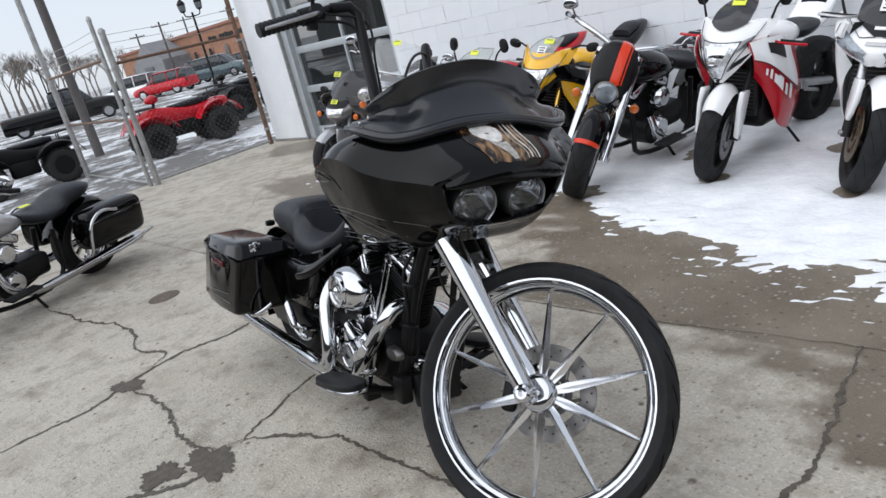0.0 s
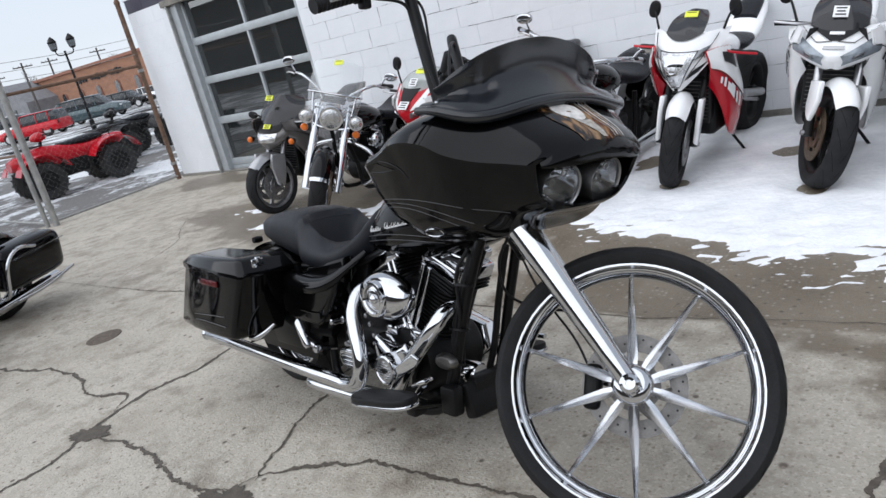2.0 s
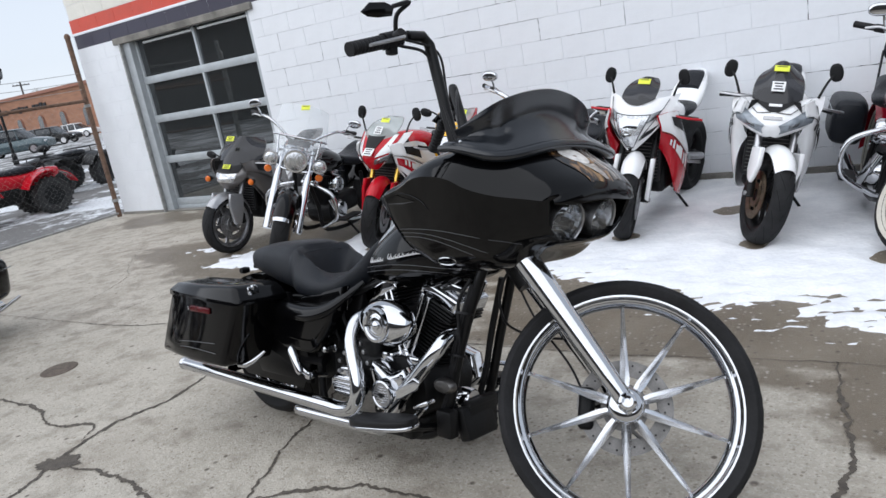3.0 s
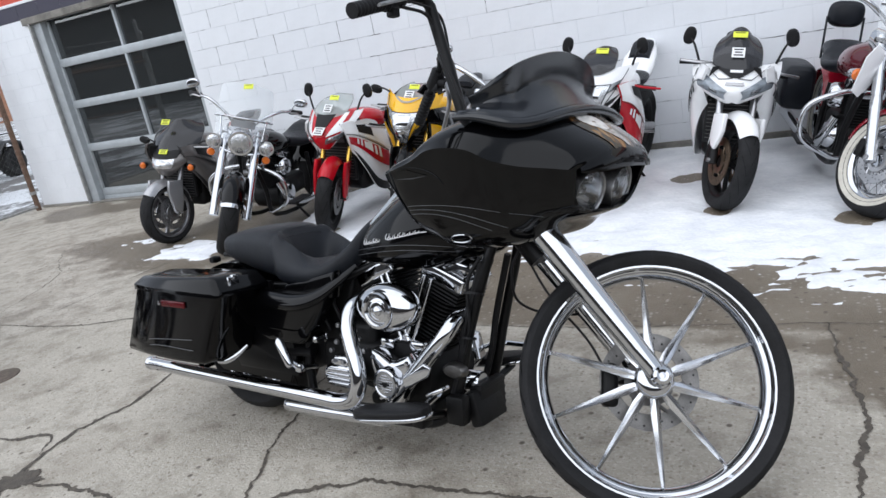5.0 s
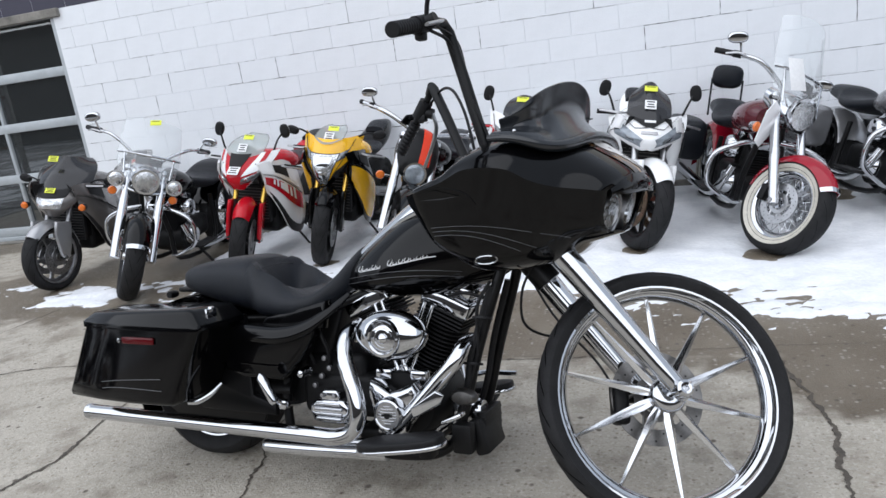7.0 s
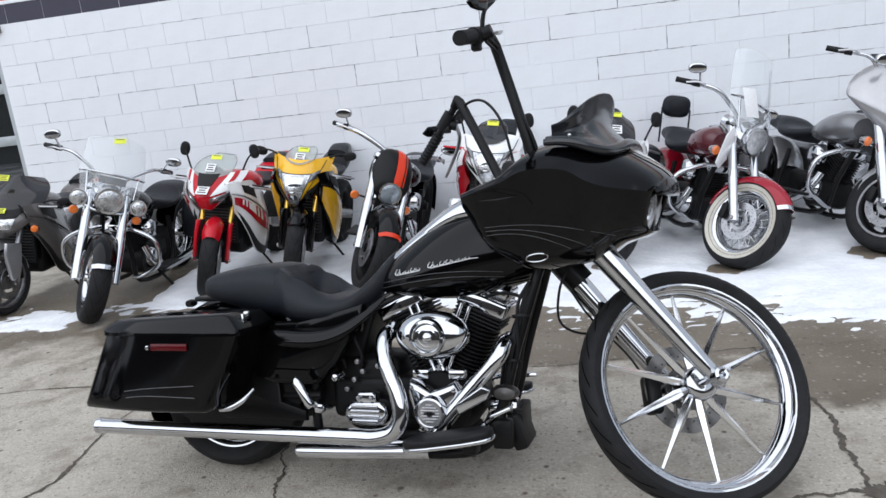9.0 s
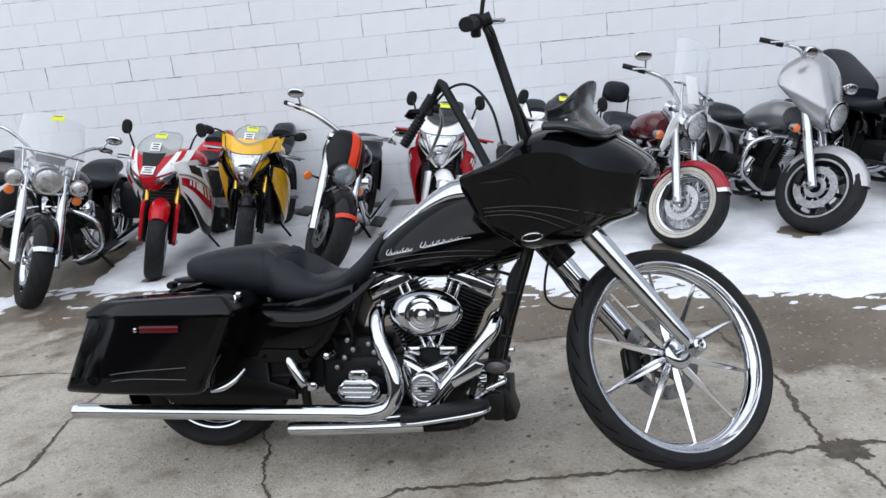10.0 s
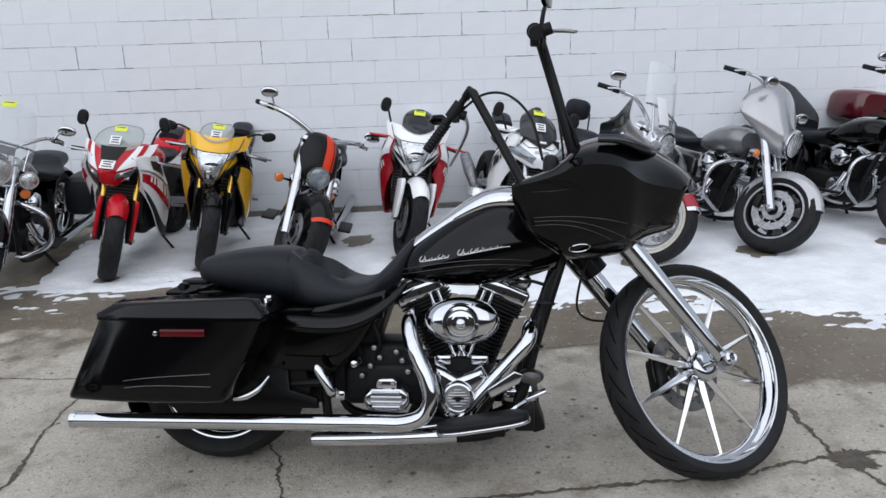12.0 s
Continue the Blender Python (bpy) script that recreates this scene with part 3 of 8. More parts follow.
def dirt_patch(cx, cy, rx, ry, seed):
    rnd = random.Random(seed)
    bm = bmesh.new()
    ring = []
    for k in range(90):
        a = 2 * math.pi * k / 90
        r = 0.95 + 0.5 * noise.noise((math.cos(a) * 1.6 + seed, math.sin(a) * 1.6, seed)) + 0.34 * noise.noise((math.cos(a) * 7 + seed, math.sin(a) * 7, seed)) + rnd.uniform(-0.08, 0.08)
        ring.append(bm.verts.new((cx + rx * r * math.cos(a), cy + ry * r * math.sin(a), 0.0042)))
    bm.faces.new(ring)
    return tagged(part("dirt_patch", bm, DIRT, None, smooth=False), "dark damp patch of broken concrete and dirt", "dirt patch", "", "structure")


dirt_patch(-1.50, 1.82, 0.15, 0.075, 1.3)
dirt_patch(-1.62, 1.66, 0.09, 0.08, 3.3)
dirt_patch(-2.66, 1.9, 0.10, 0.07, 5.6)
dirt_patch(0.40, 2.26, 0.09, 0.06, 4.1)
dirt_patch(-2.66, 3.3, 0.07, 0.06, 2.2)

cover = thing("drain_cover", "small rusty round metal drain cover set in the concrete", "drain cover", pose(-3.9, 2.63, 0))
part("lid", lathe([(0.005, 0.005), (0.105, 0.005), (0.11, 0.003), (0.11, -0.01), (0.005, -0.01)], 28, Matrix.Rotation(math.pi / 2, 4, "X")), material("rusty_iron", (0.13, 0.105, 0.085), 0.8, 0.3, 0.4, 30, bump=0.5, bump_scale=90), cover)

# ---- the white block building ----
WALL_Y, BLOCK, COURSE, BASE = 6.95, 0.406, 0.2, 0.035
X_LEFT, X_RIGHT, X_DOOR0, X_DOOR1, Z_DOOR = -9.45, 6.2, -8.45, -5.96, 2.37
BLOCK_PAINT = material("white_painted_block", (0.79, 0.81, 0.84), 0.6, 0, 0.035, 3.0, bump=0.25, bump_scale=70, per_object=0.012)
MORTAR = material("painted_mortar", (0.72, 0.74, 0.77), 0.8, 0, 0.12, 5, bump=0.3, bump_scale=60)
DARK_JOINT = material("cracked_joint", (0.12, 0.12, 0.13), 0.9, 0, 0.4, 20)
NAVY = material("navy_painted_block", (0.03, 0.027, 0.05), 0.5, 0, 0.1, 3, bump=0.2, bump_scale=70)
SIGN_RED = material("red_painted_block", (0.55, 0.06, 0.03), 0.5, 0, 0.1, 3, bump=0.2, bump_scale=70)
CREAM = material("cream_painted_block", (0.72, 0.70, 0.63), 0.6, 0, 0.06, 3, bump=0.2, bump_scale=70)
FOUNDATION = material("dirty_foundation", (0.2, 0.19, 0.17), 0.9, 0, 0.4, 6, bump=0.5, bump_scale=40)


def wall_box(name, x0, x1, y0, y1, z0, z1, mat, label):
    return tagged(part(name, box((x1 - x0, y1 - y0, z1 - z0), ((x0 + x1) / 2, (y0 + y1) / 2, (z0 + z1) / 2), 0), mat, None, smooth=False), label, "wall", "", "structure")


core = wall_box("wall_front", X_DOOR1, X_RIGHT, WALL_Y + 0.003, WALL_Y + 0.2, 0, 3.9, MORTAR, "white painted concrete block wall with worn joints")
core_left = wall_box("wall_front_end", X_LEFT, X_DOOR0, WALL_Y + 0.003, WALL_Y + 0.2, 0, 3.9, MORTAR, "white painted concrete block wall beside the garage door")
core_top = wall_box("wall_over_door", X_DOOR0, X_DOOR1, WALL_Y + 0.003, WALL_Y + 0.2, Z_DOOR, 3.9, MORTAR, "white painted wall over the garage door")
wall_box("wall_side", X_LEFT, X_LEFT + 0.2, WALL_Y + 0.2, 16, 0, 3.9, MORTAR, "white painted block side wall")
wall_box("wall_back", X_LEFT + 0.2, X_RIGHT, 15.8, 16, 0, 3.9, MORTAR, "plain inner wall at the back of the garage")
wall_box("wall_side_far", X_RIGHT - 0.2, X_RIGHT, WALL_Y + 0.2, 15.8, 0, 3.9, MORTAR, "plain side wall of the block building")
tagged(part("ceiling", box((X_RIGHT - X_LEFT, 9.0, 0.15), ((X_LEFT + X_RIGHT) / 2, 11.5, 3.97), 0), MORTAR, None, smooth=False), "plain flat garage ceiling under the roof", "ceiling", "", "structure")
tagged(part("garage_floor", box((X_RIGHT - X_LEFT - 0.4, 8.6, 0.02), ((X_LEFT + X_RIGHT) / 2, 11.5, 0.0), 0), material("garage_floor_paint", (0.12, 0.12, 0.12), 0.5, 0, 0.2, 3), None, smooth=False), "dark garage floor", "floor", "", "structure")


def block_mesh(w, h, mats):
    """One block face, 6 mm proud of the joint, with soft edges."""
    bm = bmesh.new()
    e, d = 0.0032, 0.0035
    back = [bm.verts.new((x, 0.0042, z)) for x, z in ((0.0016, 0.0016), (w - 0.0016, 0.0016), (w - 0.0016, h - 0.0016), (0.0016, h - 0.0016))]
    front = [bm.verts.new((x, 0.003 - d, z)) for x, z in ((e, e), (w - e, e), (w - e, h - e), (e, h - e))]
    bm.faces.new(front)
    for i in range(4):
        bm.faces.new((back[i], back[(i + 1) % 4], front[(i + 1) % 4], front[i]))
    bmesh.ops.recalc_face_normals(bm, faces=bm.faces)
    me = bpy.data.meshes.new("block")
    bm.to_mesh(me)
    bm.free()
    me.materials.append(mats)
    return me


def build_blocks():
    meshes = {}
    rest = {}
    near = 0
    for row in range(19):
        z = BASE + row * COURSE
        shift = -3.946 + (0 if row % 2 == 1 else BLOCK / 2)
        k0 = math.floor((X_LEFT - shift) / BLOCK)
        for k in range(k0, k0 + 42):
            a, b = shift + k * BLOCK, shift + (k + 1) * BLOCK
            a, b = max(a, X_LEFT), min(b, X_RIGHT)
            spans = [(a, b)]
            if z < Z_DOOR - 0.05:
                spans = [(a, min(b, X_DOOR0)), (max(a, X_DOOR1), b)]
            for s, e in spans:
                if e - s < 0.03:
                    continue
                mat = BLOCK_PAINT if row < 12 else NAVY if row == 12 else SIGN_RED if row == 13 else CREAM
                if row < 12 and -5.97 < s < 4.0 and near < 295:
                    key = round(e - s, 3)
                    if key not in meshes:
                        meshes[key] = block_mesh(e - s, COURSE, mat)
                    ob = new("block", meshes[key])
                    ob.parent = core
                    ob.location = (s, WALL_Y, z)
                    near += 1
                else:
                    rest.setdefault(mat.name, (mat, []))[1].append((s, e, z))
    for mat, spans in rest.values():
        verts, faces = [], []
        for s, e, z in spans:
            g, d, n = 0.0035, 0.0065, len(verts)
            t = z + COURSE
            verts += [(s + 0.0016, WALL_Y + 0.003, z + 0.0016), (e - 0.0016, WALL_Y + 0.003, z + 0.0016), (e - 0.0016, WALL_Y + 0.003, t - 0.0016), (s + 0.0016, WALL_Y + 0.003, t - 0.0016)]
            verts += [(s + g, WALL_Y - 0.0005, z + g), (e - g, WALL_Y - 0.0005, z + g), (e - g, WALL_Y - 0.0005, t - g), (s + g, WALL_Y - 0.0005, t - g)]
            faces.append((n + 4, n + 5, n + 6, n + 7))
            faces += [(n + i, n + (i + 1) % 4, n + 4 + (i + 1) % 4, n + 4 + i) for i in range(4)]
        me = bpy.data.meshes.new("blocks")
        me.from_pydata(verts, [], faces)
        me.materials.append(mat)
        ob = new("blocks", me)
        ob.parent = core
        tagged(ob, kind="stuff")


# settled foundation strip along the foot of the wall
part("foundation", box((X_RIGHT - X_DOOR1, 0.03, 0.10), ((X_RIGHT + X_DOOR1) / 2, WALL_Y - 0.012, 0.03), 0.01), FOUNDATION, core, "stained grey concrete foot of the wall")
part("foundation", box((X_DOOR0 - X_LEFT, 0.03, 0.05), ((X_LEFT + X_DOOR0) / 2, WALL_Y - 0.012, 0.01), 0.01), FOUNDATION, core_left, "stained grey concrete foot of the wall")
part("white_stripe", box((X_RIGHT - X_LEFT, 0.01, 0.035), ((X_RIGHT + X_LEFT) / 2, WALL_Y - 0.004, BASE + 13 * COURSE + 0.0), 0.002), BLOCK_PAINT, core_top)

# cracked joints, dark where the paint has opened
def joint(x0, z0, x1, z1, w=0.005):
    d = Vector((x1 - x0, 0, z1 - z0))
    n = max(4, int(d.length / 0.03))
    rnd = random.Random(int(abs(x0 * 971 + z0 * 37)))
    up = Vector((-d.z, 0, d.x)).normalized()
    bm = bmesh.new()
    last = None
    for i in range(n + 1):
        p = Vector((x0, WALL_Y - 0.0025, z0)) + d * (i / n) + up * rnd.uniform(-0.0025, 0.0025)
        h = w * rnd.uniform(0.05, 0.75) * (1 if rnd.random() < 0.8 else 0.2)
        pair = bm.verts.new(p + up * h), bm.verts.new(p - up * h * 0.6)
        if last:
            bm.faces.new((last[0], last[1], pair[1], pair[0]))
        last = pair
    part("open_joint", bm, DARK_JOINT, core, smooth=False)


def zrow(r):
    return BASE + r * COURSE


def xjoint(k, row):
    return -3.946 + (0 if row % 2 == 1 else BLOCK / 2) + k * BLOCK


def build_joints():
    rnd = random.Random(5)
    for k, row in ((0, 7), (1, 7), (5, 8), (6, 7), (-4, 7), (-3, 6), (-3, 8), (-4, 9), (8, 8), (10, 9), (11, 7), (9, 6), (-2, 7), (3, 9), (12, 8), (7, 9), (4, 7), (13, 6)):
        joint(xjoint(k, row), zrow(row), xjoint(k, row), zrow(row + 1), 0.006)
    for row in range(1, 12):
        x = -5.9
        while x < 4.5:
            ln = rnd.uniform(0.25, 1.6)
            joint(x, zrow(row), min(x + ln, 4.6), zrow(row), rnd.choice((0.002, 0.0025, 0.004, 0.006)))
            x += ln + rnd.uniform(0.1, 1.2)


build_joints()


# ---- glazed garage door ----
DOOR_GREY = material("grey_door_frame", (0.42, 0.45, 0.47), 0.45, 0.2, 0.1, 12, bump=0.1, bump_scale=80)
MESH_WIRE = material("chain_link_wire", (0.33, 0.33, 0.32), 0.5, 0.2, 0.2, 14)
DIRTY_STEEL = material("weathered_galvanised_steel", (0.36, 0.36, 0.35), 0.5, 0.6, 0.25, 14, bump=0.2, bump_scale=90)
RUST = material("rusty_pipe", (0.16, 0.1, 0.07), 0.8, 0.2, 0.4, 20, bump=0.4, bump_scale=80)
PANE = glass("door_pane", (0.30, 0.33, 0.34), 0.01, 0.06, 0.15)


def garage_door():
    d = thing("door_1", "grey sectional garage door with large dark glass panes", "garage door", pose(0, 0, 0), "", "structure")
    y = WALL_Y + 0.11
    x0, x1 = X_DOOR0, X_DOOR1
    for a, b in ((x0, x0 + 0.17), (x1 - 0.05, x1)):
        part("jamb", box((b - a, 0.16, Z_DOOR), ((a + b) / 2, y - 0.02, Z_DOOR / 2), 0.008), DOOR_GREY, d, smooth=False)
    part("track", box((0.03, 0.05, Z_DOOR), (x0 + 0.02, WALL_Y - 0.02, Z_DOOR / 2), 0.006), DIRTY_STEEL, d, smooth=False)
    part("lintel", box((x1 - x0 + 0.2, 0.06, 0.085), ((x0 + x1) / 2, WALL_Y - 0.015, Z_DOOR + 0.03), 0.008), FOUNDATION, d, "weathered grey lintel", smooth=False)
    xs = (x0 + 0.17, -7.07, x1 - 0.05)
    zs = (0.12, 0.73, 1.30, 1.83, 2.37)
    for z in zs[:-1]:
        part("rail", box((xs[2] - xs[0], 0.05, 0.10), ((xs[0] + xs[2]) / 2, y, z), 0.01), DOOR_GREY, d)
    part("bottom_seal", box((xs[2] - xs[0], 0.05, 0.07), ((xs[0] + xs[2]) / 2, y, 0.035), 0.01), DOOR_GREY, d)
    part("stile", box((0.04, 0.045, 2.3), (xs[0] + 0.02, y, 1.2), 0.008), DOOR_GREY, d)
    part("mullion", box((0.04, 0.045, 2.3), (xs[1], y, 1.2), 0.008), DOOR_GREY, d)
    for i in range(2):
        for k in range(4):
            w, h = xs[i + 1] - xs[i], zs[k + 1] - zs[k]
            p = part("pane", moved(box((w, 0.005, h), ((xs[i] + xs[i + 1]) / 2, y + 0.012 + 0.002 * i, (zs[k] + zs[k + 1]) / 2), 0), Matrix()), PANE, d, smooth=False)
            p.visible_shadow = False
    part("threshold", box((x1 - x0, 0.2, 0.02), ((x0 + x1) / 2, WALL_Y + 0.08, 0.012), 0.005), FOUNDATION, d)


garage_door()


# ---- chain link fence ----
def fence_panel(a, b, height, middle=0, group="chain link fence panels"):
    a, b = Vector((*a, 0)), Vector((*b, 0))
    f = thing("chain_link_fence", "galvanised chain link fence panel with rusty top rail", "fence", Matrix.Translation(a), group)
    run = b - a
    ln, d = run.length, run.normalized()
    p = 0.085
    verts, faces = [], []

    def strip(q0, q1, r=0.0004):
        n = len(verts)
        side = Vector((d.y, -d.x, 0)) * r
        along = (q1 - q0).normalized().cross(Vector((d.y, -d.x, 0))) * r
        for q in (q0, q1):
            verts.extend([q + side, q + along, q - side - along])
        for i in range(3):
            faces.append((n + i, n + (i + 1) % 3, n + 3 + (i + 1) % 3, n + 3 + i))
    for s in (1, -1):
        k = -height if s > 0 else 0.0
        while k < ln + (0 if s > 0 else height):
            # wires at 45 degrees, clipped to the panel
            if s > 0:
                u0, z0 = max(k, 0), max(0, -k)
                u1, z1 = min(k + height, ln), min(height, ln - k)
            else:
                u0, z0 = min(k, ln), max(0, k - ln)
                u1, z1 = max(k - height, 0), min(height, k)
            if abs(u1 - u0) > 0.02:
                strip(d * u0 + Vector((0, 0, z0 + 0.03)), d * u1 + Vector((0, 0, z1 + 0.03)))
            k += p
    me = bpy.data.meshes.new("wire_mesh")
    me.from_pydata([tuple(v) for v in verts], [], faces)
    me.materials.append(MESH_WIRE)
    w = new("wire_mesh", me)
    w.parent = f
    tagged(w, kind="stuff")
    part("top_rail", tube([Vector((0, 0, height)), run + Vector((0, 0, height))], 0.022, 10), RUST, f, "rusty top rail")
    part("bottom_rail", tube([Vector((0, 0, 0.06)), run + Vector((0, 0, 0.06))], 0.016, 8), DIRTY_STEEL, f)
    if middle:
        part("middle_rail", tube([Vector((0, 0, middle)), run + Vector((0, 0, middle))], 0.018, 8), RUST, f)
    for z in (0.16, 0.27, 0.38):
        part("barbed_wire", tube([Vector((0, 0, height + z)), run * 0.5 + Vector((0, 0, height + z - 0.02)), run + Vector((0, 0, height + z))], 0.0035, 5, 3), DIRTY_STEEL, f)
    return f


def fence_post(x, y, h, r, mat, label, lean=0):
    f = thing("fence_post", label, "fence post", Matrix.Translation((x, y, 0)) @ Matrix.Rotation(radians(lean), 4, "Y"), "fence posts")
    part("pipe", tube([(0, 0, -0.01), (0, 0, h)], r, 14), mat, f)
    part("cap", lathe([(0.002, 0.04), (r * 0.7, 0.03), (r * 1.15, 0.0), (r * 1.15, -0.03)], 14, Matrix.Translation((0, 0, h)) @ Matrix.Rotation(math.pi / 2, 4, "X")), mat, f)
    for z in (0.25, 1.65):
        part("clamp", lathe([(r * 1.0, -0.02), (r * 1.3, -0.02), (r * 1.3, 0.02), (r * 1.0, 0.02)], 14, Matrix.Translation((0, 0, z)) @ Matrix.Rotation(math.pi / 2, 4, "X"), closed=True), DIRTY_STEEL, f)


fence_panel((-9.3, 6.75), (-9.22, 4.84), 1.72)
fence_panel((-9.36, 4.72), (-12.9, 5.0), 1.8, 0.98)
fence_post(-9.36, 6.80, 2.62, 0.036, RUST, "tall rusty fence post beside the building corner")
fence_post(-9.22, 4.80, 2.16, 0.042, DIRTY_STEEL, "grey galvanised fence post with clamps")
fence_post(-9.32, 4.73, 2.34, 0.030, DIRTY_STEEL, "thin grey gate post beside the fence")
fence_post(-12.98, 5.01, 6.2, 0.048, DIRTY_STEEL, "tall grey steel post at the end of the fence")


# ---- vehicles beyond the fence ----
KNOBBY = material("knobby_tyre", (0.02, 0.02, 0.02), 0.85, 0, 0.3, 40, bump=1.0, bump_scale=60)


def quad_bike(x, y, heading, paint, label, plow=False):
    a = thing("quad_bike", label, "quad bike", Matrix.Translation((x, y, 0)) @ Matrix.Rotation(radians(heading), 4, "Z"), "quad bikes beyond the fence")
    for wx in (0.62, -0.62):
        for s in (-1, 1):
            m = Matrix.Translation((wx, s * 0.46, 0.315))
            r = part("wheel", lathe([(0.17, -0.09), (0.175, -0.10), (0.15, -0.05), (0.03, -0.03), (0.03, 0.03), (0.15, 0.05), (0.175, 0.10), (0.17, 0.09)], 20, m), BLACK_METAL, a)
            part("tyre", lathe([(0.17, -0.10), (0.24, -0.125), (0.29, -0.11), (0.315, -0.05), (0.315, 0.05), (0.29, 0.11), (0.24, 0.125), (0.17, 0.10)], 32, m, closed=True), KNOBBY, r)
            lug = [box((0.035, 0.07, 0.02), (0, yy, 0), 0.003, 1, None) for yy in (-0.06, 0.06)]
            lugs = None
            for k in range(20):
                for q, yy in enumerate((-0.06, 0.06)):
                    t = moved(box((0.03, 0.075, 0.022), (0, yy, 0.317), 0.003, 1), m @ Matrix.Rotation(2 * math.pi * (k + 0.5 * q) / 20, 4, "Y"))
                    lugs = join(lugs, t) if lugs else t
            for t in lug:
                t.free()
            tagged(part("tread_lugs", lugs, KNOBBY, r), kind="stuff")
            part("fender", sheet([[(wx + 0.42 * math.cos(radians(q)) * (1.05 if abs(q - 90) > 30 else 1), s * (0.30 + 0.33 * u), 0.36 + 0.40 * math.sin(radians(q)) + 0.02 * (1 - u)) for u in (0, 0.3, 0.6, 0.85, 1.0)] for q in range(20, 165, 12)], 0.012), paint, a)
            part("suspension", tube([(wx, s * 0.40, 0.32), (wx * 0.85, s * 0.16, 0.38)], 0.02, 8), BLACK_SATIN, a)
    part("body", hull([(-0.95, 0.18, 0.62, 0.70, 0.78), (-0.75, 0.28, 0.55, 0.68, 0.80), (-0.30, 0.20, 0.50, 0.66, 0.76), (0.15, 0.18, 0.48, 0.68, 0.84), (0.45, 0.24, 0.50, 0.70, 0.88), (0.85, 0.26, 0.55, 0.70, 0.82), (1.0, 0.16, 0.58, 0.68, 0.76)], 22, 2.8, 4), paint, a)
    part("seat", hull([(-0.60, 0.14, 0.76, 0.80, 0.86), (-0.35, 0.17, 0.74, 0.80, 0.88), (0.0, 0.14, 0.76, 0.81, 0.86), (0.15, 0.08, 0.80, 0.83, 0.86)], 18, 2.6, 4), LEATHER, a)
    part("engine", box((0.5, 0.32, 0.3), (0.0, 0, 0.42), 0.05, 3), BLACK_METAL, a)
    for cx in (0.72, -0.72):
        rack = [tube([(cx - 0.25, yy, 0.90), (cx + 0.25, yy, 0.90)], 0.011, 6) for yy in (-0.32, -0.16, 0, 0.16, 0.32)] + [tube([(xx, -0.34, 0.90), (xx, 0.34, 0.90)], 0.011, 6) for xx in (cx - 0.25, cx + 0.25)] + [tube([(cx, yy, 0.9), (cx, yy, 0.72)], 0.011, 6) for yy in (-0.2, 0.2)]
        part("cargo_rack", join(*rack), BLACK_SATIN, a)
    part("handlebar", tube([(0.22, -0.38, 1.06), (0.32, -0.12, 1.06), (0.36, 0, 0.98), (0.32, 0.12, 1.06), (0.22, 0.38, 1.06)], 0.014, 8, 4), BLACK_SATIN, a)
    part("steering_column", tube([(0.36, 0, 1.0), (0.45, 0, 0.75)], 0.03, 8), BLACK_SATIN, a)
    part("headlamp_pod", hull([(0.28, 0.06, 0.98, 1.03, 1.08), (0.38, 0.13, 0.95, 1.03, 1.12), (0.48, 0.10, 0.97, 1.02, 1.09), (0.52, 0.04, 1.0, 1.03, 1.05)], 16, 2.4, 3), paint, a)
    if plow:
        part("plow_blade", sheet([[(1.25 + 0.10 * (2 * v - 1) ** 2, u, 0.06 + 0.42 * v) for u in (-0.7, 0, 0.7)] for v in [k / 6 for k in range(7)]], 0.012), BLACK_SATIN, a)
        part("plow_arm", tube([(1.25, 0, 0.2), (0.5, 0, 0.35)], 0.03, 8), BLACK_SATIN, a)


quad_bike(-12.62, 6.86, -98, RED_PAINT, "red quad bike with black racks and knobby tyres on snow")
quad_bike(-15.3, 9.6, -75, BLACK_SATIN, "black quad bike with knobby tyres parked on snow")
quad_bike(-14.0, 4.3, -100, BLACK_SATIN, "black quad bike with a plow blade", True)


CAR_GLASS = material("car_window", (0.03, 0.035, 0.04), 0.06, 0, 0.2, 4)


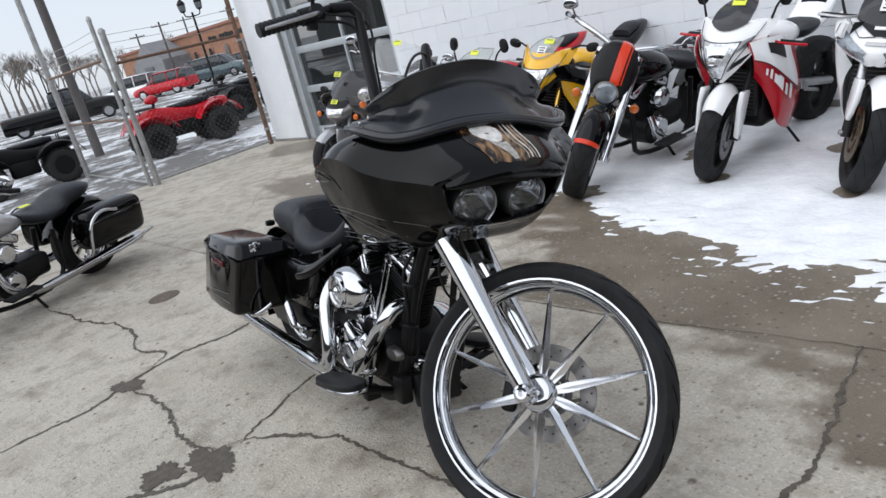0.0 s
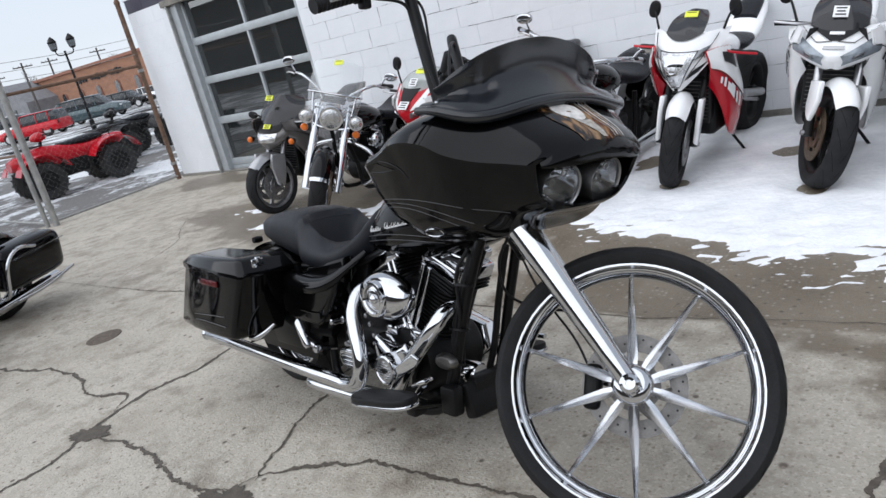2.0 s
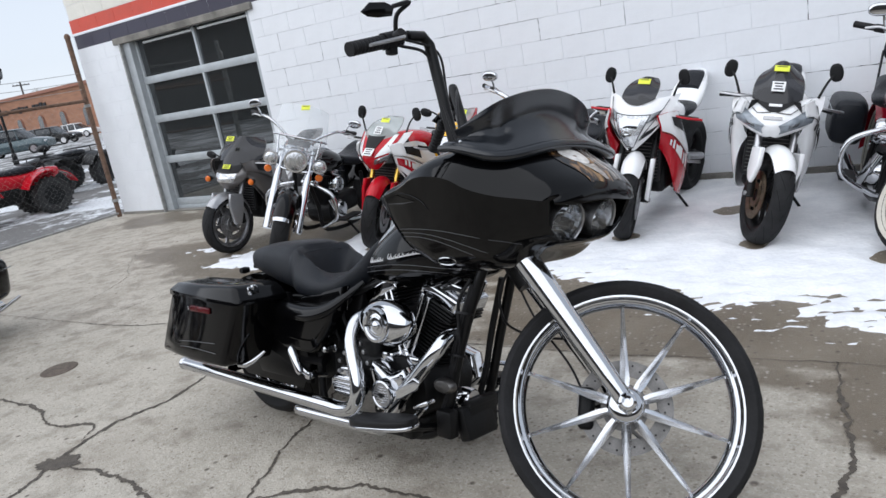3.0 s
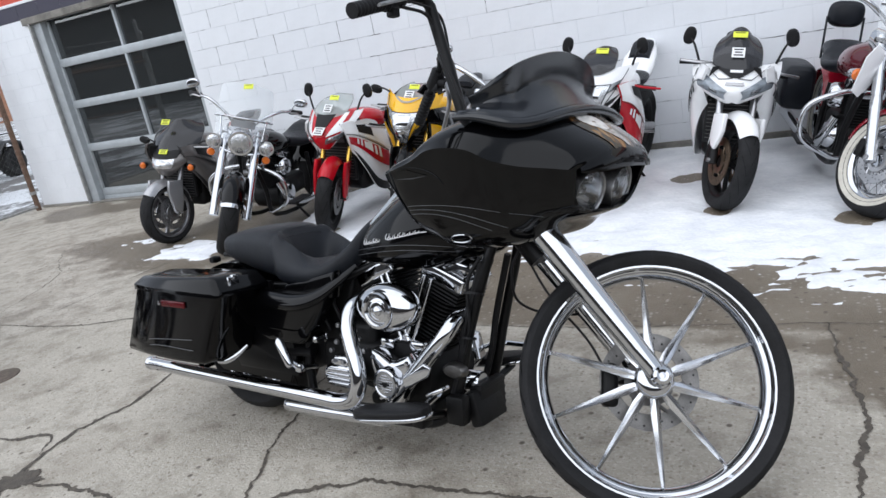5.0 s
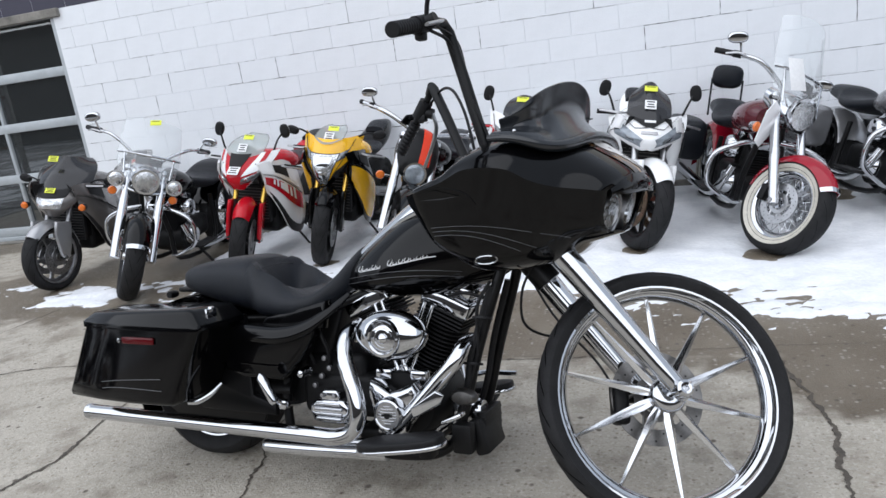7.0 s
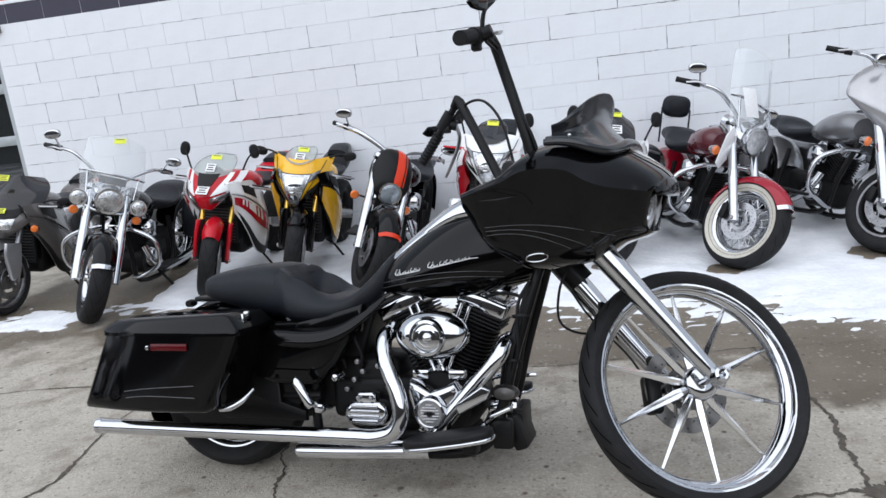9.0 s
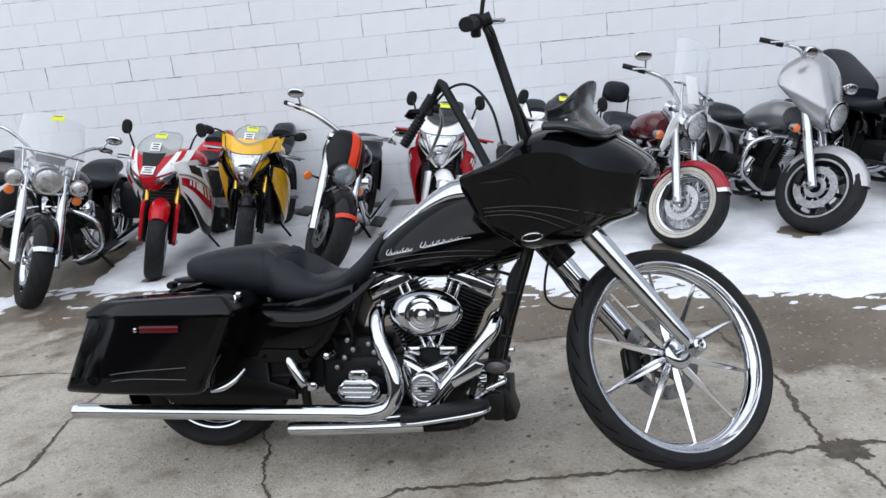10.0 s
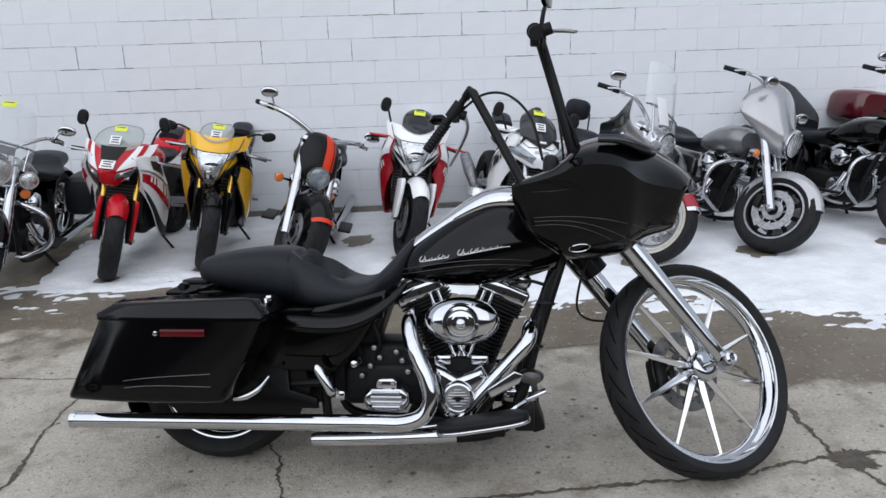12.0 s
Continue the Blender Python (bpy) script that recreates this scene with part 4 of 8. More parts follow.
def car(x, y, heading, paint, label, ln=4.5, ht=1.5, kind_of="saloon", name="car"):
    a = thing(name, label, "car" if kind_of != "pickup" else "pickup truck", Matrix.Translation((x, y, 0)) @ Matrix.Rotation(radians(heading), 4, "Z"), "cars in the far lot")
    h, w = ln / 2, 0.88
    belt = ht * 0.60
    part("body", hull([(-h, w * 0.75, 0.35, 0.55, belt * 0.92), (-h + 0.25, w, 0.25, 0.55, belt), (-0.3, w, 0.22, 0.55, belt), (h - 1.2, w, 0.22, 0.55, belt), (h - 0.3, w * 0.95, 0.25, 0.5, belt * 0.85), (h, w * 0.7, 0.32, 0.5, belt * 0.7)], 24, 4.5, 4), paint, a)
    if kind_of == "saloon":
        cab = [(-h + 0.55, 0.6, belt - 0.1, belt, belt + 0.02), (-h + 1.25, 0.68, belt - 0.1, belt + 0.1, ht - 0.03), (0.05, 0.7, belt - 0.1, belt + 0.1, ht), (h - 1.85, 0.68, belt - 0.1, belt + 0.1, ht - 0.12), (h - 1.2, 0.64, belt - 0.1, belt, belt + 0.02)]
    elif kind_of == "suv":
        cab = [(-h + 0.08, 0.66, belt - 0.1, belt, belt + 0.1), (-h + 0.35, 0.7, belt - 0.1, belt + 0.1, ht - 0.04), (0.1, 0.72, belt - 0.1, belt + 0.1, ht), (h - 1.75, 0.7, belt - 0.1, belt + 0.1, ht - 0.1), (h - 1.15, 0.66, belt - 0.1, belt, belt + 0.02)]
    else:
        cab = [(-0.5, 0.68, belt - 0.1, belt, belt + 0.1), (-0.4, 0.7, belt - 0.1, belt + 0.1, ht - 0.03), (0.5, 0.72, belt - 0.1, belt + 0.1, ht), (h - 1.9, 0.7, belt - 0.1, belt + 0.1, ht - 0.1), (h - 1.35, 0.66, belt - 0.1, belt, belt + 0.02)]
    c = part("cabin", hull(cab, 22, 5, 4), CAR_GLASS, a)
    top = [(p, q * 0.97, ht - 0.07, ht - 0.05, r + 0.012) for p, q, _, _, r in cab[1:-1]]
    part("roof", hull(top, 18, 4, 4), paint, c)
    for px in (cab[1][0] + 0.25, (cab[1][0] + cab[3][0]) / 2, cab[3][0]):
        for s in (-1, 1):
            part("pillar", tube([(px, s * 0.73, belt - 0.02), (px - 0.05, s * 0.70, ht - 0.08)], 0.035, 6), paint, c)
    for wx in (-h + 0.85, h - 0.85):
        for s in (-1, 1):
            m = Matrix.Translation((wx, s * (w - 0.1), 0.33))
            r = part("wheel", lathe([(0.02, 0.10), (0.19, 0.09), (0.21, 0.11), (0.21, -0.1), (0.02, -0.1)], 20, m), ALLOY, a)
            part("tyre", lathe([(0.21, -0.11), (0.31, -0.11), (0.33, -0.07), (0.33, 0.07), (0.31, 0.11), (0.21, 0.11)], 24, m, closed=True), RUBBER, r)
    for s in (-1, 1):
        part("headlight", box((0.12, 0.32, 0.14), (h - 0.09, s * 0.55, belt * 0.66), 0.04, 3), LAMP_GLASS, a)
        part("tail_light", box((0.1, 0.24, 0.22), (-h + 0.07, s * 0.68, belt * 0.8), 0.03, 3), RED_LENS, a)
        part("wing_mirror", box((0.1, 0.16, 0.12), (cab[3][0] + 0.1, s * 0.93, belt + 0.06), 0.03, 3), paint, a)


TEAL_PAINT = material("dark_teal_paint", (0.06, 0.09, 0.10), 0.2, 0.3, 0.1, 2, coat=0.4)
car(-46.5, 21.0, 215, RED_PAINT, "red hatchback parked in the far lot", 4.2, 1.5, "suv")
car(-49.5, 26.5, 35, TEAL_PAINT, "dark teal sport utility vehicle in the far lot", 4.8, 1.75, "suv", "suv")
car(-57.0, 33.3, 30, BLACK_PAINT, "dark estate car parked in the far lot", 4.6, 1.5, "suv")
car(-50.0, 20.0, 225, WHITE_PAINT, "white sport utility vehicle parked in the lot", 4.6, 1.7, "suv", "suv")
car(-38.3, 12.2, 72, BLACK_PAINT, "black pickup truck parked across the lot", 5.6, 1.85, "pickup", "pickup_truck")
car(-66.0, 41.0, 30, WHITE_PAINT, "pale saloon car before the brick building", 4.5, 1.45)

# ---- far buildings, lamp posts, poles and trees ----
BRICK_FAR = material("far_brick", (0.27, 0.135, 0.082), 0.85, 0, 0.25, 0.6, bump=0.3, bump_scale=5, stretch=(1, 1, 4))
BRICK_TRIM = material("brick_trim", (0.24, 0.11, 0.075), 0.85, 0, 0.2, 2)
ROOF_GREY = material("grey_shingles", (0.19, 0.19, 0.2), 0.85, 0, 0.2, 1.5)
WOOD_POLE = material("weathered_pole_wood", (0.10, 0.09, 0.085), 0.9, 0, 0.3, 10, bump=0.5, bump_scale=30, stretch=(1, 1, 0.1))
BARK = material("winter_bark", (0.17, 0.145, 0.125), 0.95, 0, 0.3, 6)


def brick_hall():
    x0, x1, y0, y1, h = -121.0, -58.0, 46.5, 62.0, 5.3
    b = thing("brick_hall", "long low red brick hall with arched windows and a dark sign", "building", pose((x0 + x1) / 2, y0, 0))
    m = Matrix.Translation((-(x0 + x1) / 2, -y0, 0))
    part("wall", moved(box((x1 - x0, y1 - y0, h), ((x0 + x1) / 2, (y0 + y1) / 2, h / 2), 0), m), BRICK_FAR, b, smooth=False)
    part("parapet", moved(box((x1 - x0 + 0.4, 0.4, 0.35), ((x0 + x1) / 2, y0 - 0.1, h), 0.03), m), BRICK_TRIM, b, smooth=False)
    part("roof", moved(box((x1 - x0, y1 - y0, 0.1), ((x0 + x1) / 2, (y0 + y1) / 2, h + 0.1), 0), m), ROOF_GREY, b, smooth=False)
    for k in range(13):
        x = x0 + 5 + k * 4.4
        arch = [(-0.55, 0), (0.55, 0), (0.55, 1.5)] + [(0.55 * math.cos(radians(q)), 1.5 + 0.55 * math.sin(radians(q))) for q in range(20, 180, 20)] + [(-0.55, 1.5)]
        w = part("window", slab(arch, 0.2, m @ Matrix.Translation((x, y0 - 0.06, 0.9)), 0.0), BRICK_TRIM, b, smooth=False)
        part("pane", slab([(p * 0.8, q * 0.92 + 0.1) for p, q in arch], 0.1, m @ Matrix.Translation((x, y0 - 0.14, 0.92)), 0.0), CAR_GLASS, w, smooth=False)
    gx = x0 + 20
    part("porch", moved(slab([(-5, 0), (5, 0), (5, 3.0), (0, 5.6), (-5, 3.0)], 4.0, Matrix.Translation((gx, y0 - 2.0, 0)), 0), m), ROOF_GREY, b, "grey gabled entrance porch", smooth=False)
    part("doorway", moved(box((3, 0.1, 2.4), (gx, y0 - 4.06, 1.2), 0), m), CAR_GLASS, b, smooth=False)
    for k in range(14):
        if k in (3, 9):
            continue
        part("sign_bar", moved(box((0.55, 0.1, 0.55 if k % 3 else 0.75), (x1 - 31 + k * 0.75, y0 - 0.1, 3.9), 0.02), m), INK, b, smooth=False)


brick_hall()

def lamp_post(x, y, h):
    p = thing("street_lamp", "black street lamp post with two lanterns", "street lamp", pose(x, y, 0, 0, 0, -27), "street lamps")
    part("pole", tube([(0, 0, 0), (0, 0, 0.5), (0, 0, 0.55), (0, 0, h - 0.3)], [0.14, 0.12, 0.07, 0.055], 12), BLACK_SATIN, p)
    part("arm", tube([(0, -0.42, h - 0.2), (0, -0.36, h - 0.42), (0, -0.2, h - 0.48), (0, 0.2, h - 0.48), (0, 0.36, h - 0.42), (0, 0.42, h - 0.2)], 0.03, 8, 4), BLACK_SATIN, p)
    for s in (-1, 1):
        l = part("lantern", lathe([(0.05, -0.25), (0.14, -0.2), (0.2, 0.15), (0.22, 0.2), (0.12, 0.35), (0.02, 0.45)], 10, Matrix.Translation((0, s * 0.42, h)) @ Matrix.Rotation(math.pi / 2, 4, "X")), BLACK_SATIN, p)
        part("lantern_glass", lathe([(0.10, -0.19), (0.165, -0.16), (0.212, 0.12), (0.10, 0.14)], 10, Matrix.Translation((0, s * 0.42, h)) @ Matrix.Rotation(math.pi / 2, 4, "X")), DARK_LAMP, l)


lamp_post(0.77 + 41 * math.cos(radians(153.3)), 0.78 + 41 * math.sin(radians(153.3)), 4.25)
lamp_post(1.15 + 75 * math.cos(radians(164.8)), 1.05 + 75 * math.sin(radians(164.8)), 4.6)


def utility_pole(x, y, h, r, arm=True):
    p = thing("utility_pole", "weathered wooden utility pole", "utility pole", pose(x, y, 0), "utility poles")
    part("pole", tube([(0, 0, 0), (0, 0, h * 0.5), (0, 0, h)], [r, r * 0.88, r * 0.72], 14), WOOD_POLE, p)
    if arm:
        part("crossarm", box((0.12, 2.4, 0.14), (0.1, 0, h - 0.5), 0.01), WOOD_POLE, p)
        for k in (-1.1, -0.5, 0.5, 1.1):
            part("insulator", lathe([(0.01, 0.16), (0.05, 0.12), (0.05, 0.02), (0.03, 0)], 10, Matrix.Translation((0.1, k, h - 0.43)) @ Matrix.Rotation(math.pi / 2, 4, "X")), DULL_STEEL, p)


utility_pole(-16.82, 6.5, 10.5, 0.108, False)
for az, dist, hh in ((156.3, 105, 7.6), (154.6, 120, 8.4), (151.5, 118, 8.2), (158.0, 125, 7.8)):
    utility_pole(1.15 + dist * math.cos(radians(az)), 1.05 + dist * math.sin(radians(az)), hh, 0.16)


def bare_tree(x, y, h, seed):
    rnd = random.Random(seed)
    t = thing("bare_tree", "leafless grey winter tree with fine twigs", "tree", pose(x, y, 0), "bare winter trees")
    verts, faces = [], []

    def limb(p, d, ln, r, depth):
        q = p + d * ln
        n = len(verts)
        a = d.orthogonal().normalized()
        b = d.cross(a)
        for c, rr in ((p, r), (q, r * 0.62)):
            for k in range(4):
                verts.append(c + (a * math.cos(k * math.pi / 2) + b * math.sin(k * math.pi / 2)) * rr)
        for k in range(4):
            faces.append((n + k, n + (k + 1) % 4, n + 4 + (k + 1) % 4, n + 4 + k))
        if depth:
            for _ in range(3 if depth > 1 else 4):
                e = (d + Vector((rnd.uniform(-1, 1), rnd.uniform(-1, 1), rnd.uniform(-0.25, 0.7))) * 0.62).normalized()
                limb(p + d * ln * rnd.uniform(0.55, 1.0), e, ln * rnd.uniform(0.6, 0.82), r * 0.55, depth - 1)
    limb(Vector((0, 0, h * 0.25)), Vector((rnd.uniform(-0.1, 0.1), rnd.uniform(-0.1, 0.1), 1)).normalized(), h * 0.26, h * 0.016, 5)
    part("trunk", tube([(0, 0, 0), (0, 0, h * 0.12), (0, 0, h * 0.27)], [h * 0.024, h * 0.018, h * 0.016], 8), BARK, t)
    me = bpy.data.meshes.new("crown")
    me.from_pydata([tuple(v) for v in verts], [], faces)
    me.materials.append(BARK)
    c = new("crown", me)
    c.parent = t


for i, (az, dist, hh) in enumerate(((167.5, 70, 6.5), (165.6, 62, 6.2), (163.6, 75, 6.4), (161.6, 90, 6.0), (169.5, 66, 7.0), (159.0, 140, 7.8), (156.0, 150, 8.6), (153.0, 150, 8.2), (171.5, 80, 8.0), (166.5, 95, 7.6), (150.6, 150, 8.6), (166.4, 58, 5.6), (164.7, 66, 6.0), (163.0, 60, 5.0), (162.3, 80, 5.6), (160.6, 72, 4.8), (166.9, 84, 7.0), (165.2, 90, 7.0), (159.8, 85, 5.0), (164.0, 56, 4.6), (165.9, 72, 6.4), (161.9, 66, 4.6))):
    bare_tree(1.15 + dist * math.cos(radians(az)), 1.05 + dist * math.sin(radians(az)), hh, i + 11)
for k, (za, zb) in enumerate(((7.2, 7.0), (6.6, 6.5))):
    tagged(part("overhead_wire", tube([(-16.82, 6.5, za), (-30, 30, za - 0.5), (-46, 60, zb)], 0.012, 5, 8), INK, None), "thin dark overhead wire", "wire", "overhead wires")


GREY_BRICK = material("grey_brown_brick", (0.085, 0.075, 0.068), 0.85, 0, 0.25, 0.8, bump=0.3, bump_scale=5, stretch=(1, 1, 4))
# plain dark walls, never in view, added behind the walk to darken reflections
for name, x0, x1, y0, y1, h, text in (("wall_south", -40.0, 17.0, -15.5, -15.0, 5.2, "unseen plain dark wall added behind the walk for reflections"), ("wall_east", 17.0, 17.5, -15.0, 6.5, 4.4, "unseen plain dark wall added to the east for reflections")):
    tagged(part(name, box((x1 - x0, y1 - y0, h), ((x0 + x1) / 2, (y0 + y1) / 2, h / 2), 0), GREY_BRICK, None, smooth=False), text, "wall", "", "structure")


# ---- the black custom bagger ----
def mirror_y(bm):
    bmesh.ops.scale(bm, vec=(1, -1, 1), verts=bm.verts)
    bmesh.ops.reverse_faces(bm, faces=bm.faces)
    return bm


BAGGER = thing("touring_motorcycle", "glossy black custom bagger with chrome engine and tall handlebars", "motorcycle",
               Matrix.Translation((-1.89, 2.594, 0)) @ Euler((0, 0, radians(-9.5))).to_matrix().to_4x4() @ Euler((radians(-11.5), 0, 0)).to_matrix().to_4x4())
STEER = 37.0
AXIS = Vector((-0.631, -0.04, 0.774)).normalized()
HUB = Vector((1.743, -0.018, 0.357))
ST = about(HUB, AXIS, STEER)


def rear_end():
    m = Matrix.Translation((0, 0, 0.312))
    wheel(BAGGER, m, 0.312, 0.17, 0.222, 9, "cast", CHROME, None, True, None, "rear_wheel", 0.06)
    # fender over the rear tyre
    grid = []
    for i in range(19):
        a = radians(-28 + i * 12)
        r = 0.345
        grid.append([(-r * math.cos(a) * 1.0 + 0.0, w, 0.315 + r * math.sin(a) - 0.35 * w * w) for w in (-0.115, -0.1, -0.06, 0, 0.06, 0.1, 0.115)])
    part("rear_fender", sheet(grid, 0.006), BLACK_PAINT, BAGGER)
    for s in (-1, 1):
        bag = saddlebag()
        lid = bag_lid()
        if s > 0:
            mirror_y(bag), mirror_y(lid)
        b = part("saddlebag", bag, BLACK_PAINT, BAGGER, "glossy black hard saddlebag", angle=50)
        part("lid", lid, BLACK_PAINT, b, angle=50)
        y = s * 0.429
        # black plate added to hide the bright wheel, in place of the darkness there
        part("inner_guard", slab([(-0.26, 0.56), (0.30, 0.56), (0.37, 0.30), (0.32, 0.19), (-0.10, 0.19), (-0.27, 0.30)], 0.012, Matrix.Translation((0, s * 0.135, 0)), 0.004), BLACK_SATIN, b)
        part("side_marker", box((0.15, 0.008, 0.025), (0.034, y, 0.549), 0.004), RED_LENS, b, "red side marker lens")
        part("marker_screw", lathe([(0.002, 0.004), (0.008, 0.003), (0.009, -0.003)], 12, Matrix.Translation((-0.056, y, 0.547)) @ Matrix.Rotation(math.pi if s < 0 else 0, 4, "X")), CHROME, b)
        part("latch", join(box((0.012, 0.05, 0.055), (0.287, s * 0.335, 0.625), 0.004, rot=None), box((0.02, 0.02, 0.02), (0.292, s * 0.335, 0.65), 0.005)), CHROME, b)
        for k, (za, zb) in enumerate(((0.40, 0.415), (0.375, 0.373))):
            part("pinstripe", tube([(-0.28, s * 0.4015, za - 0.03), (-0.1, s * 0.428, za), (0.12, s * 0.4235, zb)], 0.0012, 5, 5), SEAM, b)
        part("bag_guard", tube([(0.165, s * 0.345, 0.316), (0.205, s * 0.34, 0.322), (0.240, s * 0.32, 0.342), (0.265, s * 0.285, 0.375)], [0.010, 0.012, 0.011, 0.007], 10, 5), CHROME, b, "curved chrome saddlebag rail")
    part("tail_lamp", box((0.03, 0.10, 0.05), (-0.37, 0, 0.50), 0.01), RED_LENS, BAGGER, "red tail lamp lens")
    part("plate_bracket", box((0.01, 0.18, 0.11), (-0.385, 0, 0.38), 0.004), BLACK_SATIN, BAGGER)
    # sissy knob and lock behind the seat
    part("seat_bracket", box((0.10, 0.10, 0.02), (-0.09, 0, 0.672), 0.006), BLACK_SATIN, BAGGER)
    [part("docking_stud", lathe([(0.004, -0.02), (0.013, -0.02), (0.016, 0), (0.013, 0.02), (0.004, 0.02)], 14, Matrix.Translation((-0.10, y, 0.665))), BLACK_SATIN, BAGGER) for y in (-0.12, 0.12)]
    part("shock", tube([(0.02, -0.15, 0.30), (0.16, -0.15, 0.56)], 0.03, 12), BLACK_SATIN, BAGGER)


def bag_section(z, grow=0.0):
    """Plan outline of the right saddlebag at a height."""
    f = (z - 0.32) / 0.28
    xr, xf = -0.392 + 0.128 * f - grow, 0.16 + 0.135 * f + grow
    pts = [(xr - 0.05, -0.20), (xr - 0.022, -0.30), (xr - 0.004, -0.372 - grow), (xr + 0.003, -0.388 - grow), (xr + 0.018, -0.397 - grow), (xr + 0.18, -0.42 - grow), (xr + 0.34, -0.427 - grow), (xf - 0.03, -0.418 - grow), (xf - 0.008, -0.41 - grow), (xf, -0.395), (xf + 0.005, -0.30), (xf, -0.19)]
    return [(x, y, z) for x, y in pts]


def saddlebag():
    loops = [bag_section(0.314, -0.02), bag_section(0.322, -0.004), bag_section(0.335)] + [bag_section(0.335 + 0.26 * i / 6) for i in range(1, 7)]
    return rings(loops)


def bag_lid():
    def shape(z, g, lift):
        return [(x * (1 - g * 0.25) + 0.02 * g, y * (1 - 0.35 * g) - 0.0 - 0.07 * g * 0, zz + lift * (x + 0.25) * 1.0) for x, y, zz in bag_section(0.598, 0.006)], z
    loops = []
    for dz, g, slope in ((-0.012, -0.012, 0.0), (-0.012, -0.02, 0.0), (0.006, -0.022, 0.0), (0.010, -0.01, 0.0), (0.030, 0.20, 0.05), (0.036, 0.26, 0.06), (0.040, 0.6, 0.07), (0.041, 0.85, 0.07)):
        pts = []
        for x, y, z in bag_section(0.598, 0.006):
            cx, cy = 0.03, -0.30
            k = 1 - g * 0.72
            if g > 0:
                k = 1 - g * 0.55
            xx, yy = cx + (x - cx) * k, cy + (y - cy) * k
            pts.append((xx, yy, z + dz + slope * (xx + 0.3) * 0.55))
        loops.append(pts)
    return rings(loops)


def seat_and_tank():
    seat = hull([(-0.065, 0.05, 0.70, 0.72, 0.735), (-0.03, 0.12, 0.675, 0.72, 0.768), (0.06, 0.148, 0.65, 0.71, 0.79), (0.17, 0.155, 0.62, 0.705, 0.803), (0.27, 0.163, 0.60, 0.695, 0.803), (0.32, 0.168, 0.595, 0.675, 0.775), (0.375, 0.19, 0.585, 0.64, 0.712),
                 (0.50, 0.195, 0.585, 0.635, 0.685), (0.59, 0.175, 0.60, 0.645, 0.695), (0.65, 0.13, 0.63, 0.68, 0.745), (0.70, 0.10, 0.68, 0.74, 0.80), (0.735, 0.075, 0.73, 0.785, 0.832), (0.762, 0.04, 0.78, 0.81, 0.84)], 32, 3.1, 6)
    for v in seat.verts:
        # bucket hollow, and a rolled rear edge to it
        x, y, z = v.co
        if z > 0.645 and 0.30 < x < 0.62:
            v.co.z -= 0.10 * math.exp(-((x - 0.385) / 0.055) ** 2) * math.exp(-(y / 0.095) ** 4)
            v.co.z += 0.05 * math.exp(-((abs(y) - 0.135) / 0.04) ** 2) * math.exp(-((x - 0.385) / 0.08) ** 2)
    s = part("seat", seat, LEATHER, BAGGER, "black stitched leather two-up seat")
    part("seat_seam", tube([(0.315, -0.148, 0.72), (0.325, -0.11, 0.757), (0.33, 0, 0.768), (0.325, 0.11, 0.757), (0.315, 0.148, 0.72)], 0.0014, 6, 6), LEATHER, s)
    tank_shape = [(0.655, 0.03, 0.685, 0.70, 0.72), (0.71, 0.10, 0.674, 0.705, 0.79), (0.80, 0.15, 0.664, 0.725, 0.862), (0.92, 0.178, 0.655, 0.755, 0.94), (1.03, 0.185, 0.66, 0.79, 0.978), (1.13, 0.175, 0.68, 0.81, 0.97), (1.22, 0.14, 0.71, 0.82, 0.94), (1.27, 0.09, 0.74, 0.82, 0.90)]
    tank = part("fuel_tank", hull(tank_shape, 32, 2.25, 5), BLACK_PAINT, BAGGER, "glossy black teardrop fuel tank")
    console = hull([(0.69, 0.04, 0.74, 0.755, 0.785), (0.74, 0.07, 0.79, 0.80, 0.832), (0.85, 0.095, 0.86, 0.875, 0.912), (0.95, 0.12, 0.905, 0.93, 0.981), (1.03, 0.133, 0.92, 0.955, 1.014), (1.14, 0.13, 0.92, 0.955, 1.010)], 24, 2.6, 5)
    part("console", console, CHROME, tank, "bright chrome tank console")
    part("fuel_cap", lathe([(0.002, 0.022), (0.03, 0.02), (0.036, 0.012), (0.036, -0.01)], 24, Matrix.Translation((0.97, 0, 0.988)) @ Matrix.Rotation(math.pi / 2, 4, "X") @ Matrix.Rotation(radians(-12), 4, "Z")), CHROME, tank)
    # silver script mark along the tank, as plain strokes
    from mathutils.bvhtree import BVHTree
    tree_bm = hull(tank_shape, 32, 2.25, 5)
    tree = BVHTree.FromBMesh(tree_bm)

    def on_tank(x, z, side, out=0.0016):
        hit = tree.ray_cast(Vector((x, side * 0.6, z)), Vector((0, -side, 0)))
        return hit[0] + Vector((0, side * out, 0)) if hit[0] else None
    for side in (-1, 1):
        bm = None
        # loops of a slanted hand, tall at the start of each of the two halves
        for g in range(13):
            if g == 5:
                continue
            gx = 0.772 + 0.0228 * g
            gz = 0.752 + 0.0042 * g
            big = 0.024 if g in (0, 6) else (0.016 if g in (3, 8, 9) else 0.009)
            loop = []
            for k in range(11):
                w = -2.4 + 4.9 * k / 10
                lx, lz = 0.008 * math.sin(w) * (1.3 if big > 0.025 else 1), big * (0.5 - 0.5 * math.cos(w * 0.95))
                q = on_tank(gx + lx + lz * 0.55, gz + lz, side)
                if q:
                    loop.append(q)
            if len(loop) > 3:
                t1 = tube(loop, [0.0008 + 0.0012 * math.sin(math.pi * k / (len(loop) - 1)) for k in range(len(loop))], 5)
                bm = t1 if bm is None else join(bm, t1)
